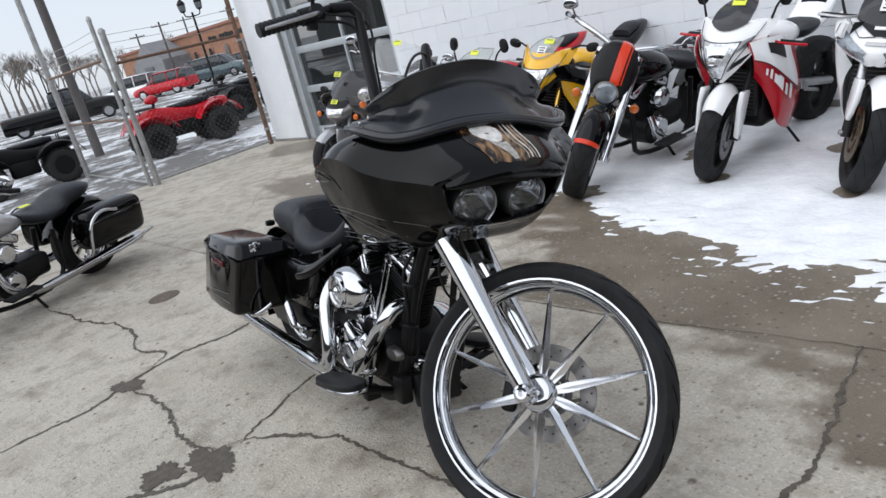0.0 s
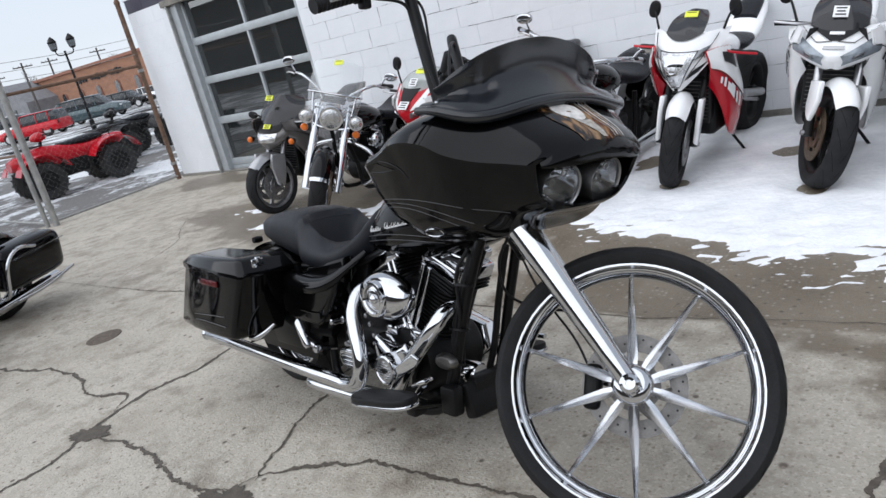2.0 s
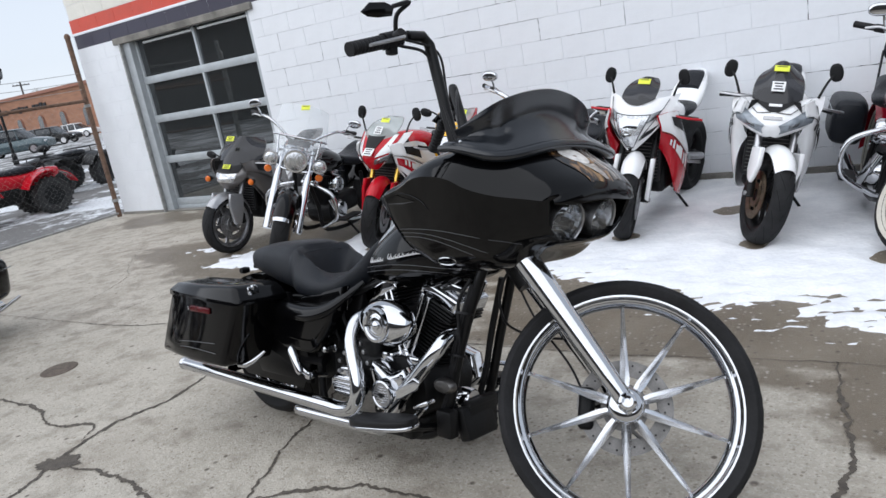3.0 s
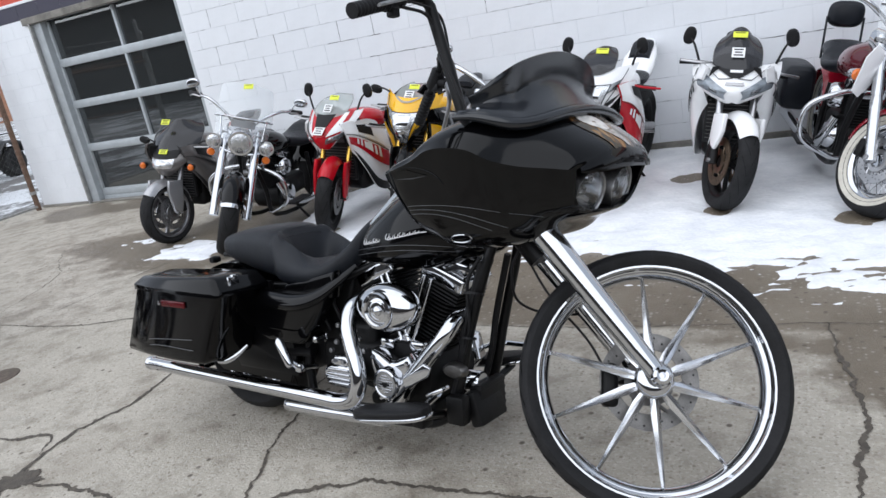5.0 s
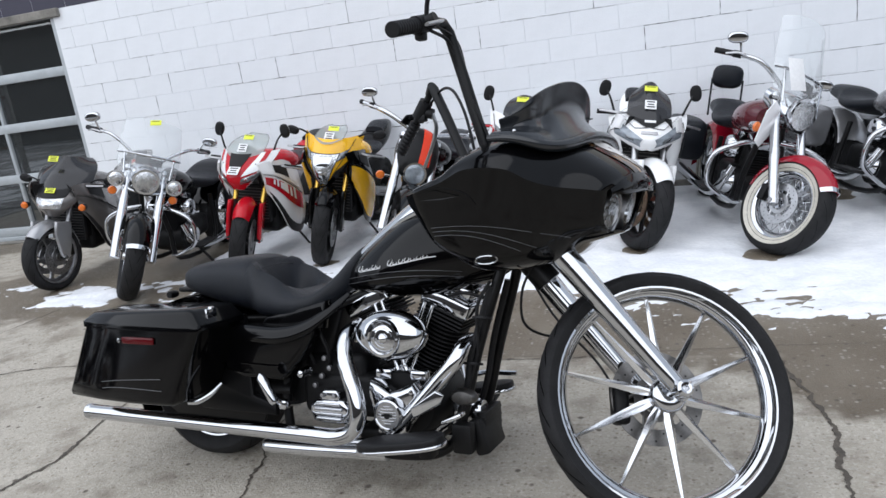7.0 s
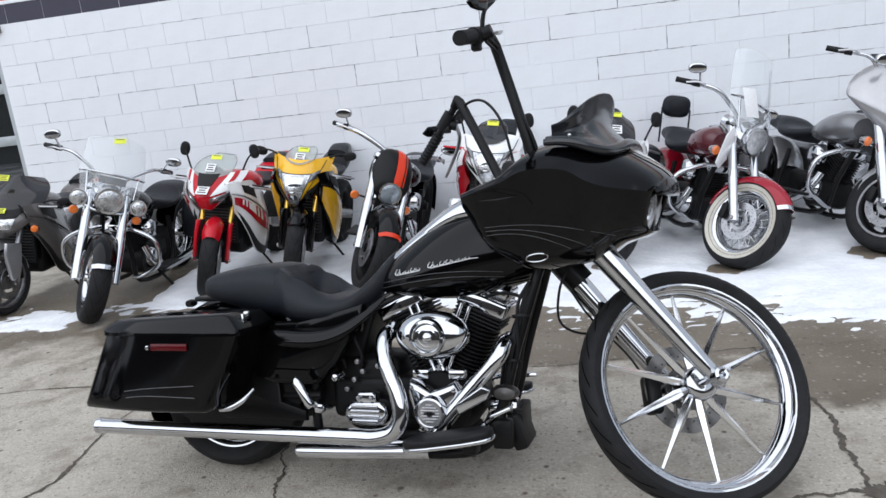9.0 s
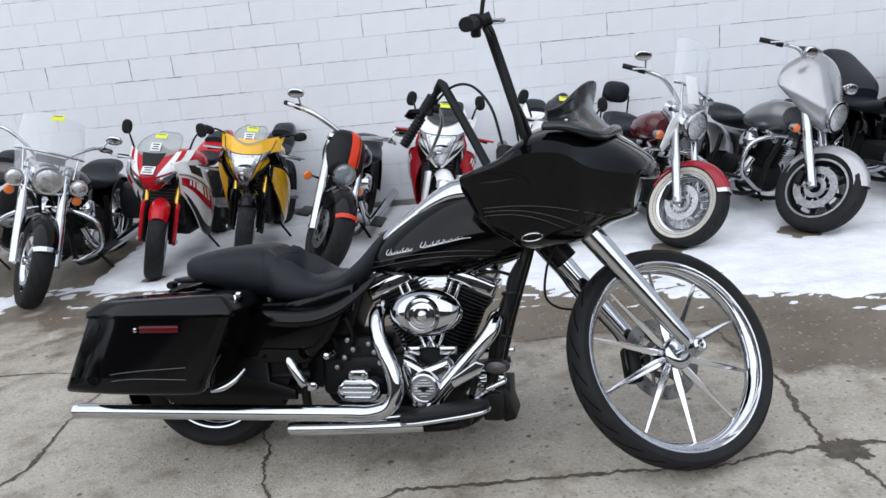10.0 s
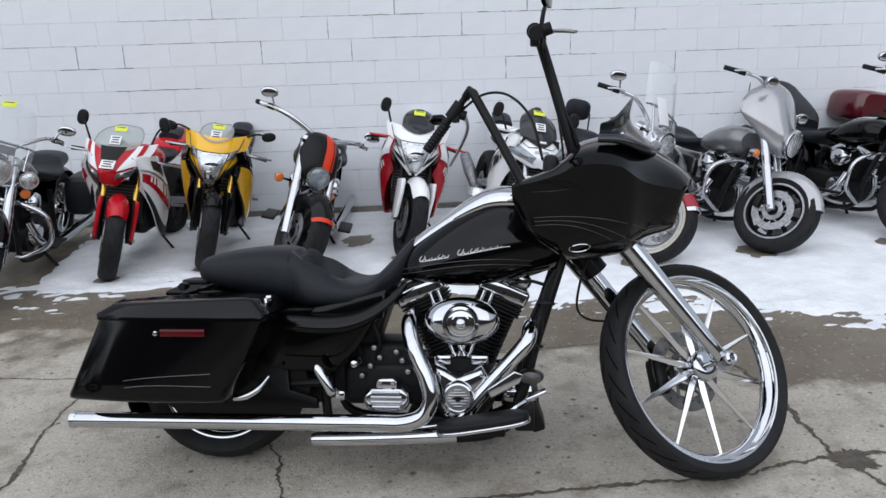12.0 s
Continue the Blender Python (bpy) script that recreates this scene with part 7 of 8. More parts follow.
def fender(b, st, hub, radius, width, a0, a1, mat, drop=0.02, label="", wrap=0.5, tip=None):
    """A mudguard bent round the wheel from angle a0 to a1 (0 ahead, 90 on top)."""
    grid = []
    for i in range(17):
        a = radians(a0 + (a1 - a0) * i / 16)
        end = 1 - 0.14 * (abs(i - 8) / 8) ** 7
        row = []
        for k in range(9):
            u = -1 + k / 4
            r = radius - drop * 3.2 * wrap * abs(u) ** 2.6
            row.append(hub + Vector((r * math.cos(a), u * width * end, r * math.sin(a))))
        grid.append(row)
    ob = part("front_fender" if st != Matrix() else "rear_fender", moved(sheet(grid, 0.004), st), mat, b, label)
    if tip:
        a = radians(a0)
        part("fender_tip", moved(sheet([[hub + Vector(((radius + 0.004 - drop * 3.2 * wrap * abs(u) ** 2.6) * math.cos(a + 0.03 * i), u * width * (0.92 + 0.03 * i), (radius + 0.004 - drop * 3.2 * wrap * abs(u) ** 2.6) * math.sin(a + 0.03 * i))) for u in (-1, -0.75, -0.5, 0, 0.5, 0.75, 1)] for i in range(4)], 0.004), st), tip, ob)
    return ob


def mirror_on(b, root, tip, size=(0.06, 0.035), mat=None, stem=None, tilt=0):
    mat = mat or BLACK_PLASTIC
    t = part("mirror", tube([root, Vector(root).lerp(Vector(tip), 0.5) + Vector((0.01, 0, 0.02)), tip], [0.008, 0.007, 0.006], 8, 5), stem or mat, b)
    out = []
    for j in range(18):
        a = 2 * math.pi * j / 18
        out.append((size[0] * math.copysign(abs(math.cos(a)) ** 0.8, math.cos(a)), size[1] * math.copysign(abs(math.sin(a)) ** 0.9, math.sin(a))))
    m = Matrix.Translation(tip) @ Matrix.Rotation(radians(90), 4, "Z") @ Matrix.Rotation(radians(tilt), 4, "Y")
    part("mirror_head", slab(out, 0.035, m, 0.014, 4), mat, t)
    part("mirror_glass", slab([(x * 0.85, z * 0.82) for x, z in out], 0.003, m @ Matrix.Translation((0, 0.0185, 0)), 0), CHROME, t)


def label_card(b, at, size, mat, tilt=60, yaw=0, marks=3):
    m = Matrix.Translation(at) @ Matrix.Rotation(radians(yaw), 4, "Z") @ Matrix.Rotation(radians(tilt), 4, "Y")
    c = part("price_label", moved(box((size[1], size[0], 0.002), (0, 0, 0), 0.0005), m), mat, b, "paper label with unreadable print")
    if marks:
        bars = [box((size[1] * 0.12, size[0] * (0.7 - 0.15 * (k % 2)), 0.001), (size[1] * (-0.3 + 0.28 * k), 0, 0.0018), 0) for k in range(marks)]
        part("print_bars", moved(join(*bars), m), INK, c, smooth=False)


def lamp_round(b, at, r, m=None, bezel=None, name="headlamp", glass_mat=None, depth=0.1):
    """A bullet lamp that looks along x."""
    t = (m or Matrix()) @ Matrix.Translation(at) @ Matrix.Rotation(radians(-90), 4, "Z")
    o = part(name, lathe([(0.001, -depth), (r * 0.45, -depth * 0.92), (r * 0.85, -depth * 0.5), (r, -depth * 0.1), (r * 1.04, 0.0), (r * 1.02, 0.012), (r * 0.93, 0.012)], 28, t), bezel or CHROME, b)
    part("lens", lathe([(r * 0.93, 0.008), (r * 0.75, 0.018), (r * 0.4, 0.026), (0.001, 0.028)], 24, t), glass_mat or LAMP_GLASS, o)
    return o


def signal(b, at, m=None, r=0.032, mat=None):
    t = (m or Matrix()) @ Matrix.Translation(at) @ Matrix.Rotation(radians(-90), 4, "Z")
    o = part("turn_signal", lathe([(0.001, -0.05), (r * 0.7, -0.045), (r, -0.01), (r * 1.03, 0.0)], 16, t), mat or CHROME, b)
    part("lens", lathe([(r, 0.0), (r * 0.8, 0.014), (0.001, 0.02)], 16, t), AMBER, o)


def sport(b, base, c, kind_of="kite", steer=12, radius=0.3, rear=0.31, wide=1.0, low=0.70, high=0.965, tail=0.0, disc_mat=None, fork_mat=None, screen=None, screen_h=0.175, fender_mat=None, rim_mat=None, mirror="tall", cards=True, flank=True, drop=0.0):
    """A faired sports machine. c: colours mask, face, jaw, side, band, belly, tank, tail; kind_of: the headlamp's layout."""
    st, ax, hub = fork(b, base, radius, 0.12, 0.216, steer, 24, 0.105, {"rim": rim_mat or BLACK_METAL, "fork": fork_mat or GOLD, "slider": BLACK_METAL}, "cast", 5, 0.58, disc_mat=disc_mat)
    fm = fender_mat or c["mask"]
    fender(b, st, hub, radius + 0.022, 0.07, 46, 172, fm, 0.02, wrap=0.9)
    for s in (-1, 1):
        low_end = 0.10 if kind_of == "wing" else 0.0
        part("fender_stay", moved(slab([(-0.13, 0.27), (0.03, 0.30), (0.06, 0.20), (0.035, 0.02 + low_end), (0.0, -0.03 + low_end), (-0.05, -0.02 + low_end), (-0.10, 0.10 + low_end * 0.3)], 0.03, Matrix.Translation(hub + Vector((0.0, s * 0.118, 0.0))), 0.012, 3), st), fm, b)
    wheel(b, Matrix.Translation((0, 0, rear)), rear, 0.18, 0.216, 5, "cast", rim_mat or BLACK_METAL, [(-0.08, 0.11, DULL_STEEL)], True, None, "rear_wheel", 0.05)
    height = high - low

    def face(u, v, out=0.0):
        """A point of the nose mask: u across from -1 to 1, v up from the chin to the screen."""
        w = (0.04 + 0.19 * (1 - (1 - min(v, 1.0)) ** (3.2 if kind_of == "wing" else 1.7))) * wide
        a = abs(u)
        x = base - 0.02 + 0.07 * math.sin(min(1.0, v * 1.6) * 1.5) - 0.24 * max(0.0, v - 0.25) ** 1.35 - 0.17 * (w / 0.23) * a ** 1.9
        z = low + height * v + 0.05 * height * a * a * (1 + v) - 0.02 * a * (1 - v)
        n = Vector((1.0, u * 1.1, 0.45)).normalized()
        return Vector((x, w * u, z)) + n * out

    def panel(name, corners, mat, out, parent, label="", thick=0.004, nu=9, nv=9, bulge=0.0):
        """A pane over the mask between four corners (u, v), anticlockwise from low."""
        q = [Vector((u, v, 0)) for u, v in corners]
        rows = []
        for i in range(nv):
            rows.append([])
            for k in range(nu):
                f, g = k / (nu - 1), i / (nv - 1)
                p = q[0].lerp(q[1], f).lerp(q[3].lerp(q[2], f), g)
                rows[-1].append(face(p.x, p.y, out + bulge * math.sin(math.pi * f) * math.sin(math.pi * g)))
        return part(name, sheet(rows, thick), mat, parent, label)

    n = part("nose_fairing", sheet([[face(-1 + k / 12, v / 16) for k in range(25)] for v in range(17)], 0.010), c["mask"], b)
    both = (-1, 1)

    def pair(name, corners, mat, out, label="", bulge=0.0):
        for s in both:
            q = [(s * u, v) for u, v in corners]
            panel(name, q if s > 0 else [q[1], q[0], q[3], q[2]], mat, out, n, label, bulge=bulge)

    if kind_of == "kite":
        # one large kite-shaped lamp in a coloured face, over a dark jaw with intakes
        pair("jaw", ((0.36, -0.06), (1.0, -0.06), (1.02, 0.62), (0.56, 0.12)), c["jaw"], 0.010)
        panel("lamp_seat", ((-0.50, 0.0), (0.50, 0.0), (0.53, 0.70), (-0.53, 0.70)), INK, 0.011, n)
        panel("headlamp", ((-0.45, 0.02), (0.45, 0.02), (0.50, 0.68), (-0.50, 0.68)), LAMP_GLASS, 0.014, n, "large clear kite-shaped headlamp", bulge=0.018)
        panel("low_beam", ((-0.30, 0.12), (0.30, 0.12), (0.20, 0.30), (-0.20, 0.30)), CHROME, 0.030, n, "round low beam reflector", bulge=0.008)
        panel("high_beam", ((-0.30, 0.42), (0.30, 0.42), (0.34, 0.62), (-0.34, 0.62)), CHROME, 0.030, n, bulge=0.006)
        pair("intake", ((0.66, 0.16), (0.92, 0.30), (0.94, 0.46), (0.68, 0.32)), INK, 0.014)
        pair("panel_gap", ((0.60, 0.16), (0.625, 0.16), (0.80, 0.94), (0.785, 0.94)), INK, 0.0125)
        pair("pod_lamp", ((0.52, 0.52), (0.70, 0.58), (0.76, 0.76), (0.53, 0.70)), DARK_LAMP, 0.014, bulge=0.006)
    elif kind_of == "slit":
        # a coloured beak with dark slit lamps below pale cheeks
        panel("beak", ((-1.0, 0.0), (1.0, 0.0), (0.62, 1.0), (-0.62, 1.0)), c["face"], 0.008, n)
        pair("headlamp", ((0.42, 0.16), (0.99, 0.22), (1.0, 0.50), (0.40, 0.34)), DARK_LAMP, 0.014, "dark slit headlamp under the cheek", bulge=0.010)
        pair("lamp_eye", ((0.55, 0.27), (0.70, 0.29), (0.70, 0.38), (0.55, 0.36)), LAMP_GLASS, 0.024, bulge=0.01)
        pair("cheek", ((0.36, 0.40), (1.0, 0.56), (0.98, 1.0), (0.58, 1.0)), c["mask"], 0.013)
        pair("cheek_stripe", ((0.66, 0.74), (0.78, 0.77), (0.80, 1.0), (0.69, 1.0)), c["face"], 0.018)
        panel("screen_root", ((-0.22, 0.66), (0.22, 0.66), (0.34, 1.0), (-0.34, 1.0)), INK, 0.014, n)
    elif kind_of == "wing":
        # twin swept lamps either side of a broad smooth nose
        pair("headlamp", ((0.43, 0.09), (0.96, 0.39), (0.74, 0.80), (0.18, 0.35)), WING_LAMP, 0.009, "slanted grey-glazed headlamp", bulge=0.010)
        pair("lamp_eye", ((0.50, 0.24), (0.66, 0.33), (0.62, 0.44), (0.44, 0.34)), DARK_LAMP, 0.018, bulge=0.006)
        pair("panel_gap", ((0.34, 0.66), (0.72, 0.98), (0.735, 0.98), (0.36, 0.655)), DARK_STEEL, 0.0075)
        pair("seam", ((0.06, 0.70), (0.34, 0.66), (0.36, 0.672), (0.06, 0.712)), DARK_STEEL, 0.0075)
        panel("badge", ((-0.22, 0.52), (0.22, 0.52), (0.20, 0.60), (-0.20, 0.60)), SILVER_PAINT, 0.008, n)
        panel("screen_root", ((-0.10, 0.72), (0.10, 0.72), (0.52, 1.0), (-0.52, 1.0)), INK, 0.012, n)
        panel("white_mark", ((-0.12, 0.84), (0.14, 0.84), (0.14, 0.90), (-0.12, 0.90)), LABEL_WHITE, 0.018, n, "pale unreadable lettering as a bar")
    else:
        # a plain rectangular lamp
        panel("headlamp", ((-0.62, 0.30), (0.62, 0.30), (0.50, 0.62), (-0.50, 0.62)), LAMP_GLASS, 0.010, n, "wide rectangular headlamp", bulge=0.010)
        panel("lamp_lid", ((-0.52, 0.66), (0.52, 0.66), (0.56, 1.0), (-0.56, 1.0)), BLACK_PLASTIC, 0.010, n)
    # bubble screen, swept back from the mask's upper edge
    rows = []
    for i in range(11):
        v = i / 10
        row = []
        for k in range(17):
            u = -1 + k / 8
            e = face((0.46 if kind_of == "kite" else 0.52 if kind_of == "wing" else 0.92 if kind_of == "rect" else 0.62) * u, 0.985 - 0.10 * (1 - u * u), 0.010)
            lift = screen_h * v
            row.append((e.x - 0.20 * v - 0.05 * v * v + 0.02 * u * u * v, e.y * (1 + 0.12 * v - 0.62 * v ** 2.6), e.z + lift * (1 - 0.34 * u * u * v)))
        rows.append(row)
    part("windscreen", sheet(rows, 0), screen or SMOKE, n)
    rim = [rows[i][0] for i in range(11)] + rows[10][1:-1] + [rows[i][16] for i in range(10, -1, -1)]
    part("screen_edge", tube(rim, 0.0022, 6), DARK_STEEL, n)
    # flank fairings, swept back from the nose to the belly
    lines = ([(-0.06, 0.17, 0.865), (-0.14, 0.205, 0.875), (-0.24, 0.215, 0.865), (-0.38, 0.205, 0.85), (-0.55, 0.165, 0.80), (-0.75, 0.125, 0.73)],
             [(-0.08, 0.19, 0.785), (-0.15, 0.235, 0.765), (-0.24, 0.255, 0.725), (-0.38, 0.258, 0.655), (-0.57, 0.235, 0.56), (-0.77, 0.18, 0.48)],
             [(-0.13, 0.175, 0.70), (-0.18, 0.215, 0.66), (-0.27, 0.243, 0.58), (-0.41, 0.25, 0.46), (-0.60, 0.225, 0.36), (-0.80, 0.165, 0.31)],
             [(-0.20, 0.145, 0.62), (-0.24, 0.18, 0.55), (-0.31, 0.205, 0.43), (-0.43, 0.21, 0.27), (-0.62, 0.185, 0.19), (-0.83, 0.12, 0.18)])
    curves = [smooth_line([(base + x, y * wide * (0.85 if kind_of == "wing" else 0.93), z - drop) for x, y, z in ln], 5) for ln in lines]
    grid = [smooth_line([q[k] for q in curves], 5) for k in range(len(curves[0]))]
    nk, nr = len(grid[0]), len(grid)
    for s in both:
        if not flank:
            break

        def side(r0, r1, k0, k1, out, thick=0.004, slant=0.0):
            """Part of the flank, rows r0 to r1 along, k0 to k1 down, as shares; slant makes it run downhill."""
            g = []
            for i in range(int(r0 * (nr - 1)), int(r1 * (nr - 1)) + 1):
                lo, hi = k0 + slant * i / nr, k1 + slant * i / nr
                row = []
                for j in range(9):
                    f = min(0.999, max(0.0, lo + (hi - lo) * j / 8)) * (nk - 1)
                    p = grid[i][int(f)].lerp(grid[i][int(f) + 1], f % 1)
                    row.append(Vector((p.x, s * (p.y + out), p.z)))
                g.append(row)
            return sheet(g, thick)
        fl = part("side_fairing", side(0, 1, 0, 0.999, 0.0, 0.010), c["side"], b)
        part("upper_panel", side(0, 0.85, 0.0, c.get("upto", 0.30), 0.007), c.get("upper", c["side"]), fl)
        if c.get("band"):
            part("side_band", side(0.04, 0.9, c.get("from", 0.38), c.get("to", 0.70), 0.006, slant=-0.10), c["band"], fl)
        if c.get("belly"):
            part("belly_panel", side(0.02, 0.98, 0.86, 0.999, 0.008), c["belly"], fl)
        part("intake_slot", side(0.30, 0.62, 0.08, 0.24, 0.0125, 0.002), INK, fl)
        part("panel_gap", side(0.0, 0.9, c.get("upto", 0.30) + 0.025, c.get("upto", 0.30) + 0.04, 0.0085, 0.001), INK, fl)
        if c.get("script"):
            for k in range(6):
                part("mark", side(0.20 + 0.09 * k, 0.265 + 0.09 * k, c.get("upto", 0.30) + 0.14 - 0.03 * (k % 2), c.get("upto", 0.30) + 0.27, 0.013, 0.001, slant=-0.10), c["script"], fl, smooth=False)
        # dark inner duct that backs the flank's front edge
        part("inner_duct", sheet([[Vector((p.x - 0.02, s * (p.y - 0.03), p.z)) for p in grid[0]], [Vector((p.x - 0.10, s * (p.y - 0.11), p.z)) for p in grid[0]]], 0.004), INK, fl)
    part("fuel_tank", hull([(base - 0.92, 0.08, 0.70, 0.74, 0.78), (base - 0.82, 0.13, 0.70, 0.77, 0.84), (base - 0.66, 0.17, 0.70, 0.79, 0.89), (base - 0.52, 0.16, 0.72, 0.81, 0.895), (base - 0.43, 0.10, 0.76, 0.81, 0.855)], 22, 2.4, 4), c["tank"], b)
    part("cockpit", hull([(base - 0.44, 0.10, 0.74, 0.80, 0.84), (base - 0.36, 0.14, 0.74, 0.84, 0.91), (base - 0.25, 0.13, 0.76, 0.85, 0.93)], 20, 3.0, 3), BLACK_PLASTIC, b)
    part("dial", lathe([(0.001, 0.012), (0.04, 0.010), (0.045, -0.01)], 24, Matrix.Translation((base - 0.27, 0, 0.935)) @ Matrix.Rotation(radians(60), 4, "X")), INK, b)
    part("seat", hull([(base - 1.22, 0.09, 0.74, 0.77, 0.80), (base - 1.1, 0.14, 0.73, 0.765, 0.80), (base - 0.95, 0.14, 0.70, 0.75, 0.785), (base - 0.83, 0.09, 0.71, 0.75, 0.79)], 18, 2.6, 4), LEATHER, b)
    part("tail", hull([(base - 1.72, 0.02, 0.93 + tail, 0.94 + tail, 0.95 + tail), (base - 1.62, 0.07, 0.88 + tail, 0.91 + tail, 0.955 + tail), (base - 1.42, 0.12, 0.80 + tail, 0.86 + tail, 0.92 + tail), (base - 1.24, 0.13, 0.72, 0.79, 0.84), (base - 1.08, 0.10, 0.68, 0.72, 0.75)], 18, 2.5, 4), c["tail"], b)
    part("pillion_seat", hull([(base - 1.56, 0.05, 0.94 + tail, 0.95 + tail, 0.962 + tail), (base - 1.45, 0.085, 0.91 + tail, 0.935 + tail, 0.965 + tail), (base - 1.30, 0.085, 0.84, 0.87, 0.905)], 16, 2.6, 4), LEATHER, b)
    part("engine", join(box((0.48, 0.30, 0.34), (base - 0.58, 0, 0.42), 0.05, 3), box((0.20, 0.26, 0.26), (base - 0.34, 0, 0.50), 0.02)), BLACK_METAL, b)
    rad_box = part("radiator", box((0.04, 0.30, 0.30), (base - 0.245, 0, 0.52), 0.01, 2, None), INK, b)
    part("radiator_fins", join(*[box((0.006, 0.27, 0.004), (base - 0.224, 0, 0.40 + 0.024 * k), 0) for k in range(11)]), DARK_STEEL, rad_box)
    part("swingarm", join(tube([(0, -0.12, rear), (base - 0.85, -0.10, 0.42)], 0.03, 8), tube([(0, 0.12, rear), (base - 0.85, 0.10, 0.42)], 0.03, 8)), ALLOY, b)
    part("exhaust", tube([(base - 0.62, -0.12, 0.22), (0.35, -0.19, 0.30), (0.10, -0.22, 0.42), (-0.12, -0.24, 0.52)], [0.03, 0.035, 0.055, 0.05], 16, 4), DULL_STEEL, b)
    part("side_stand", tube([(base - 0.7, 0.12, 0.2), (base - 0.72, 0.24, 0.05), (base - 0.72, 0.30, -0.045)], 0.01, 8), BLACK_SATIN, b)
    for s in both:
        root = hub + ax * 0.60
        h = part("handlebar", moved(tube([root + Vector((-0.02, s * 0.11, 0)), root + Vector((-0.06, s * 0.22, -0.01)), root + Vector((-0.12, s * 0.35, -0.03))], [0.011, 0.012, 0.017], 10), st), BLACK_PLASTIC, b)
        part("lever", moved(tube([root + Vector((0.0, s * 0.16, 0.01)), root + Vector((0.03, s * 0.25, 0)), root + Vector((-0.02, s * 0.38, -0.01))], 0.008, 6, 4), st), c.get("lever", ALLOY), h)
        foot = face(s * 0.86, 0.98, 0.0)
        reach = {"tall": (-0.06, 0.075, 0.15), "wide": (-0.05, 0.15, 0.01), "short": (-0.05, 0.05, 0.12)}[mirror]
        mirror_on(b, tuple(foot), (foot.x + reach[0], foot.y + s * reach[1], foot.z + reach[2]), (0.052, 0.034) if mirror == "wide" else (0.038, 0.055), BLACK_PLASTIC, tilt=s * -12)
        part("foot_peg", join(tube([(base - 0.95, s * 0.14, 0.36), (base - 0.93, s * 0.24, 0.37)], 0.012, 8), slab([(0, 0), (0.12, 0.04), (0.10, 0.10), (0.0, 0.06)], 0.01, Matrix.Translation((base - 1.0, s * 0.14, 0.34)))), ALLOY, b)
    if cards:
        mid = [Vector(r[8]) for r in rows]
        if cards != "yellow":
            label_card(b, tuple(mid[4] + Vector((0.012, 0, 0.006))), (0.075, 0.07), LABEL_WHITE, 50)
        label_card(b, tuple(mid[8] + Vector((0.010, 0, 0.008))), (0.085, 0.04), LABEL_YELLOW, 52, marks=1)
    return face


def vtwin(b, cx, z=0.30, cover=None):
    """A compact V-twin block with finned cylinders."""
    e = part("engine", join(lathe([(0.02, -0.12), (0.12, -0.12), (0.13, 0), (0.12, 0.12), (0.02, 0.12)], 24, Matrix.Translation((cx, 0, z))), box((0.34, 0.22, 0.18), (cx - 0.24, 0, z + 0.02), 0.04, 3)), BLACK_METAL, b)
    for lean in (24, -24):
        d = Matrix.Translation((cx, 0, z)) @ Matrix.Rotation(radians(lean), 4, "Y")
        f = part("cylinder", moved(box((0.12, 0.12, 0.2), (0, 0, 0.2), 0.02), d), BLACK_METAL, b)
        first = None
        for k in range(9):
            if first is None:
                first = part("fin", box((0.16, 0.16, 0.008), (0, 0, 0), 0.003, 1), BLACK_METAL, f)
                g = first
            else:
                g = new("fin", first.data)
                g.parent = f
            g.matrix_basis = d @ Matrix.Translation((0, 0, 0.12 + k * 0.02))
        part("rocker_cover", moved(box((0.17, 0.16, 0.07), (0, 0, 0.34), 0.02, 3), d), cover or CHROME, e)
    for sd in (-1, 1):
        part("engine_cover", lathe([(0.02, 0.06), (0.07, 0.055), (0.085, 0.03), (0.09, 0)], 24, Matrix.Translation((cx - 0.02 * sd, sd * 0.12, z)) @ Matrix.Rotation(math.pi if sd < 0 else 0, 4, "X")), cover or CHROME, e)
        part("air_cleaner", lathe([(0.02, 0.075), (0.06, 0.07), (0.075, 0.05), (0.08, 0)], 24, Matrix.Translation((cx, sd * 0.12, z + 0.24)) @ Matrix.Rotation(math.pi if sd < 0 else 0, 4, "X")), CHROME, e)
    return e


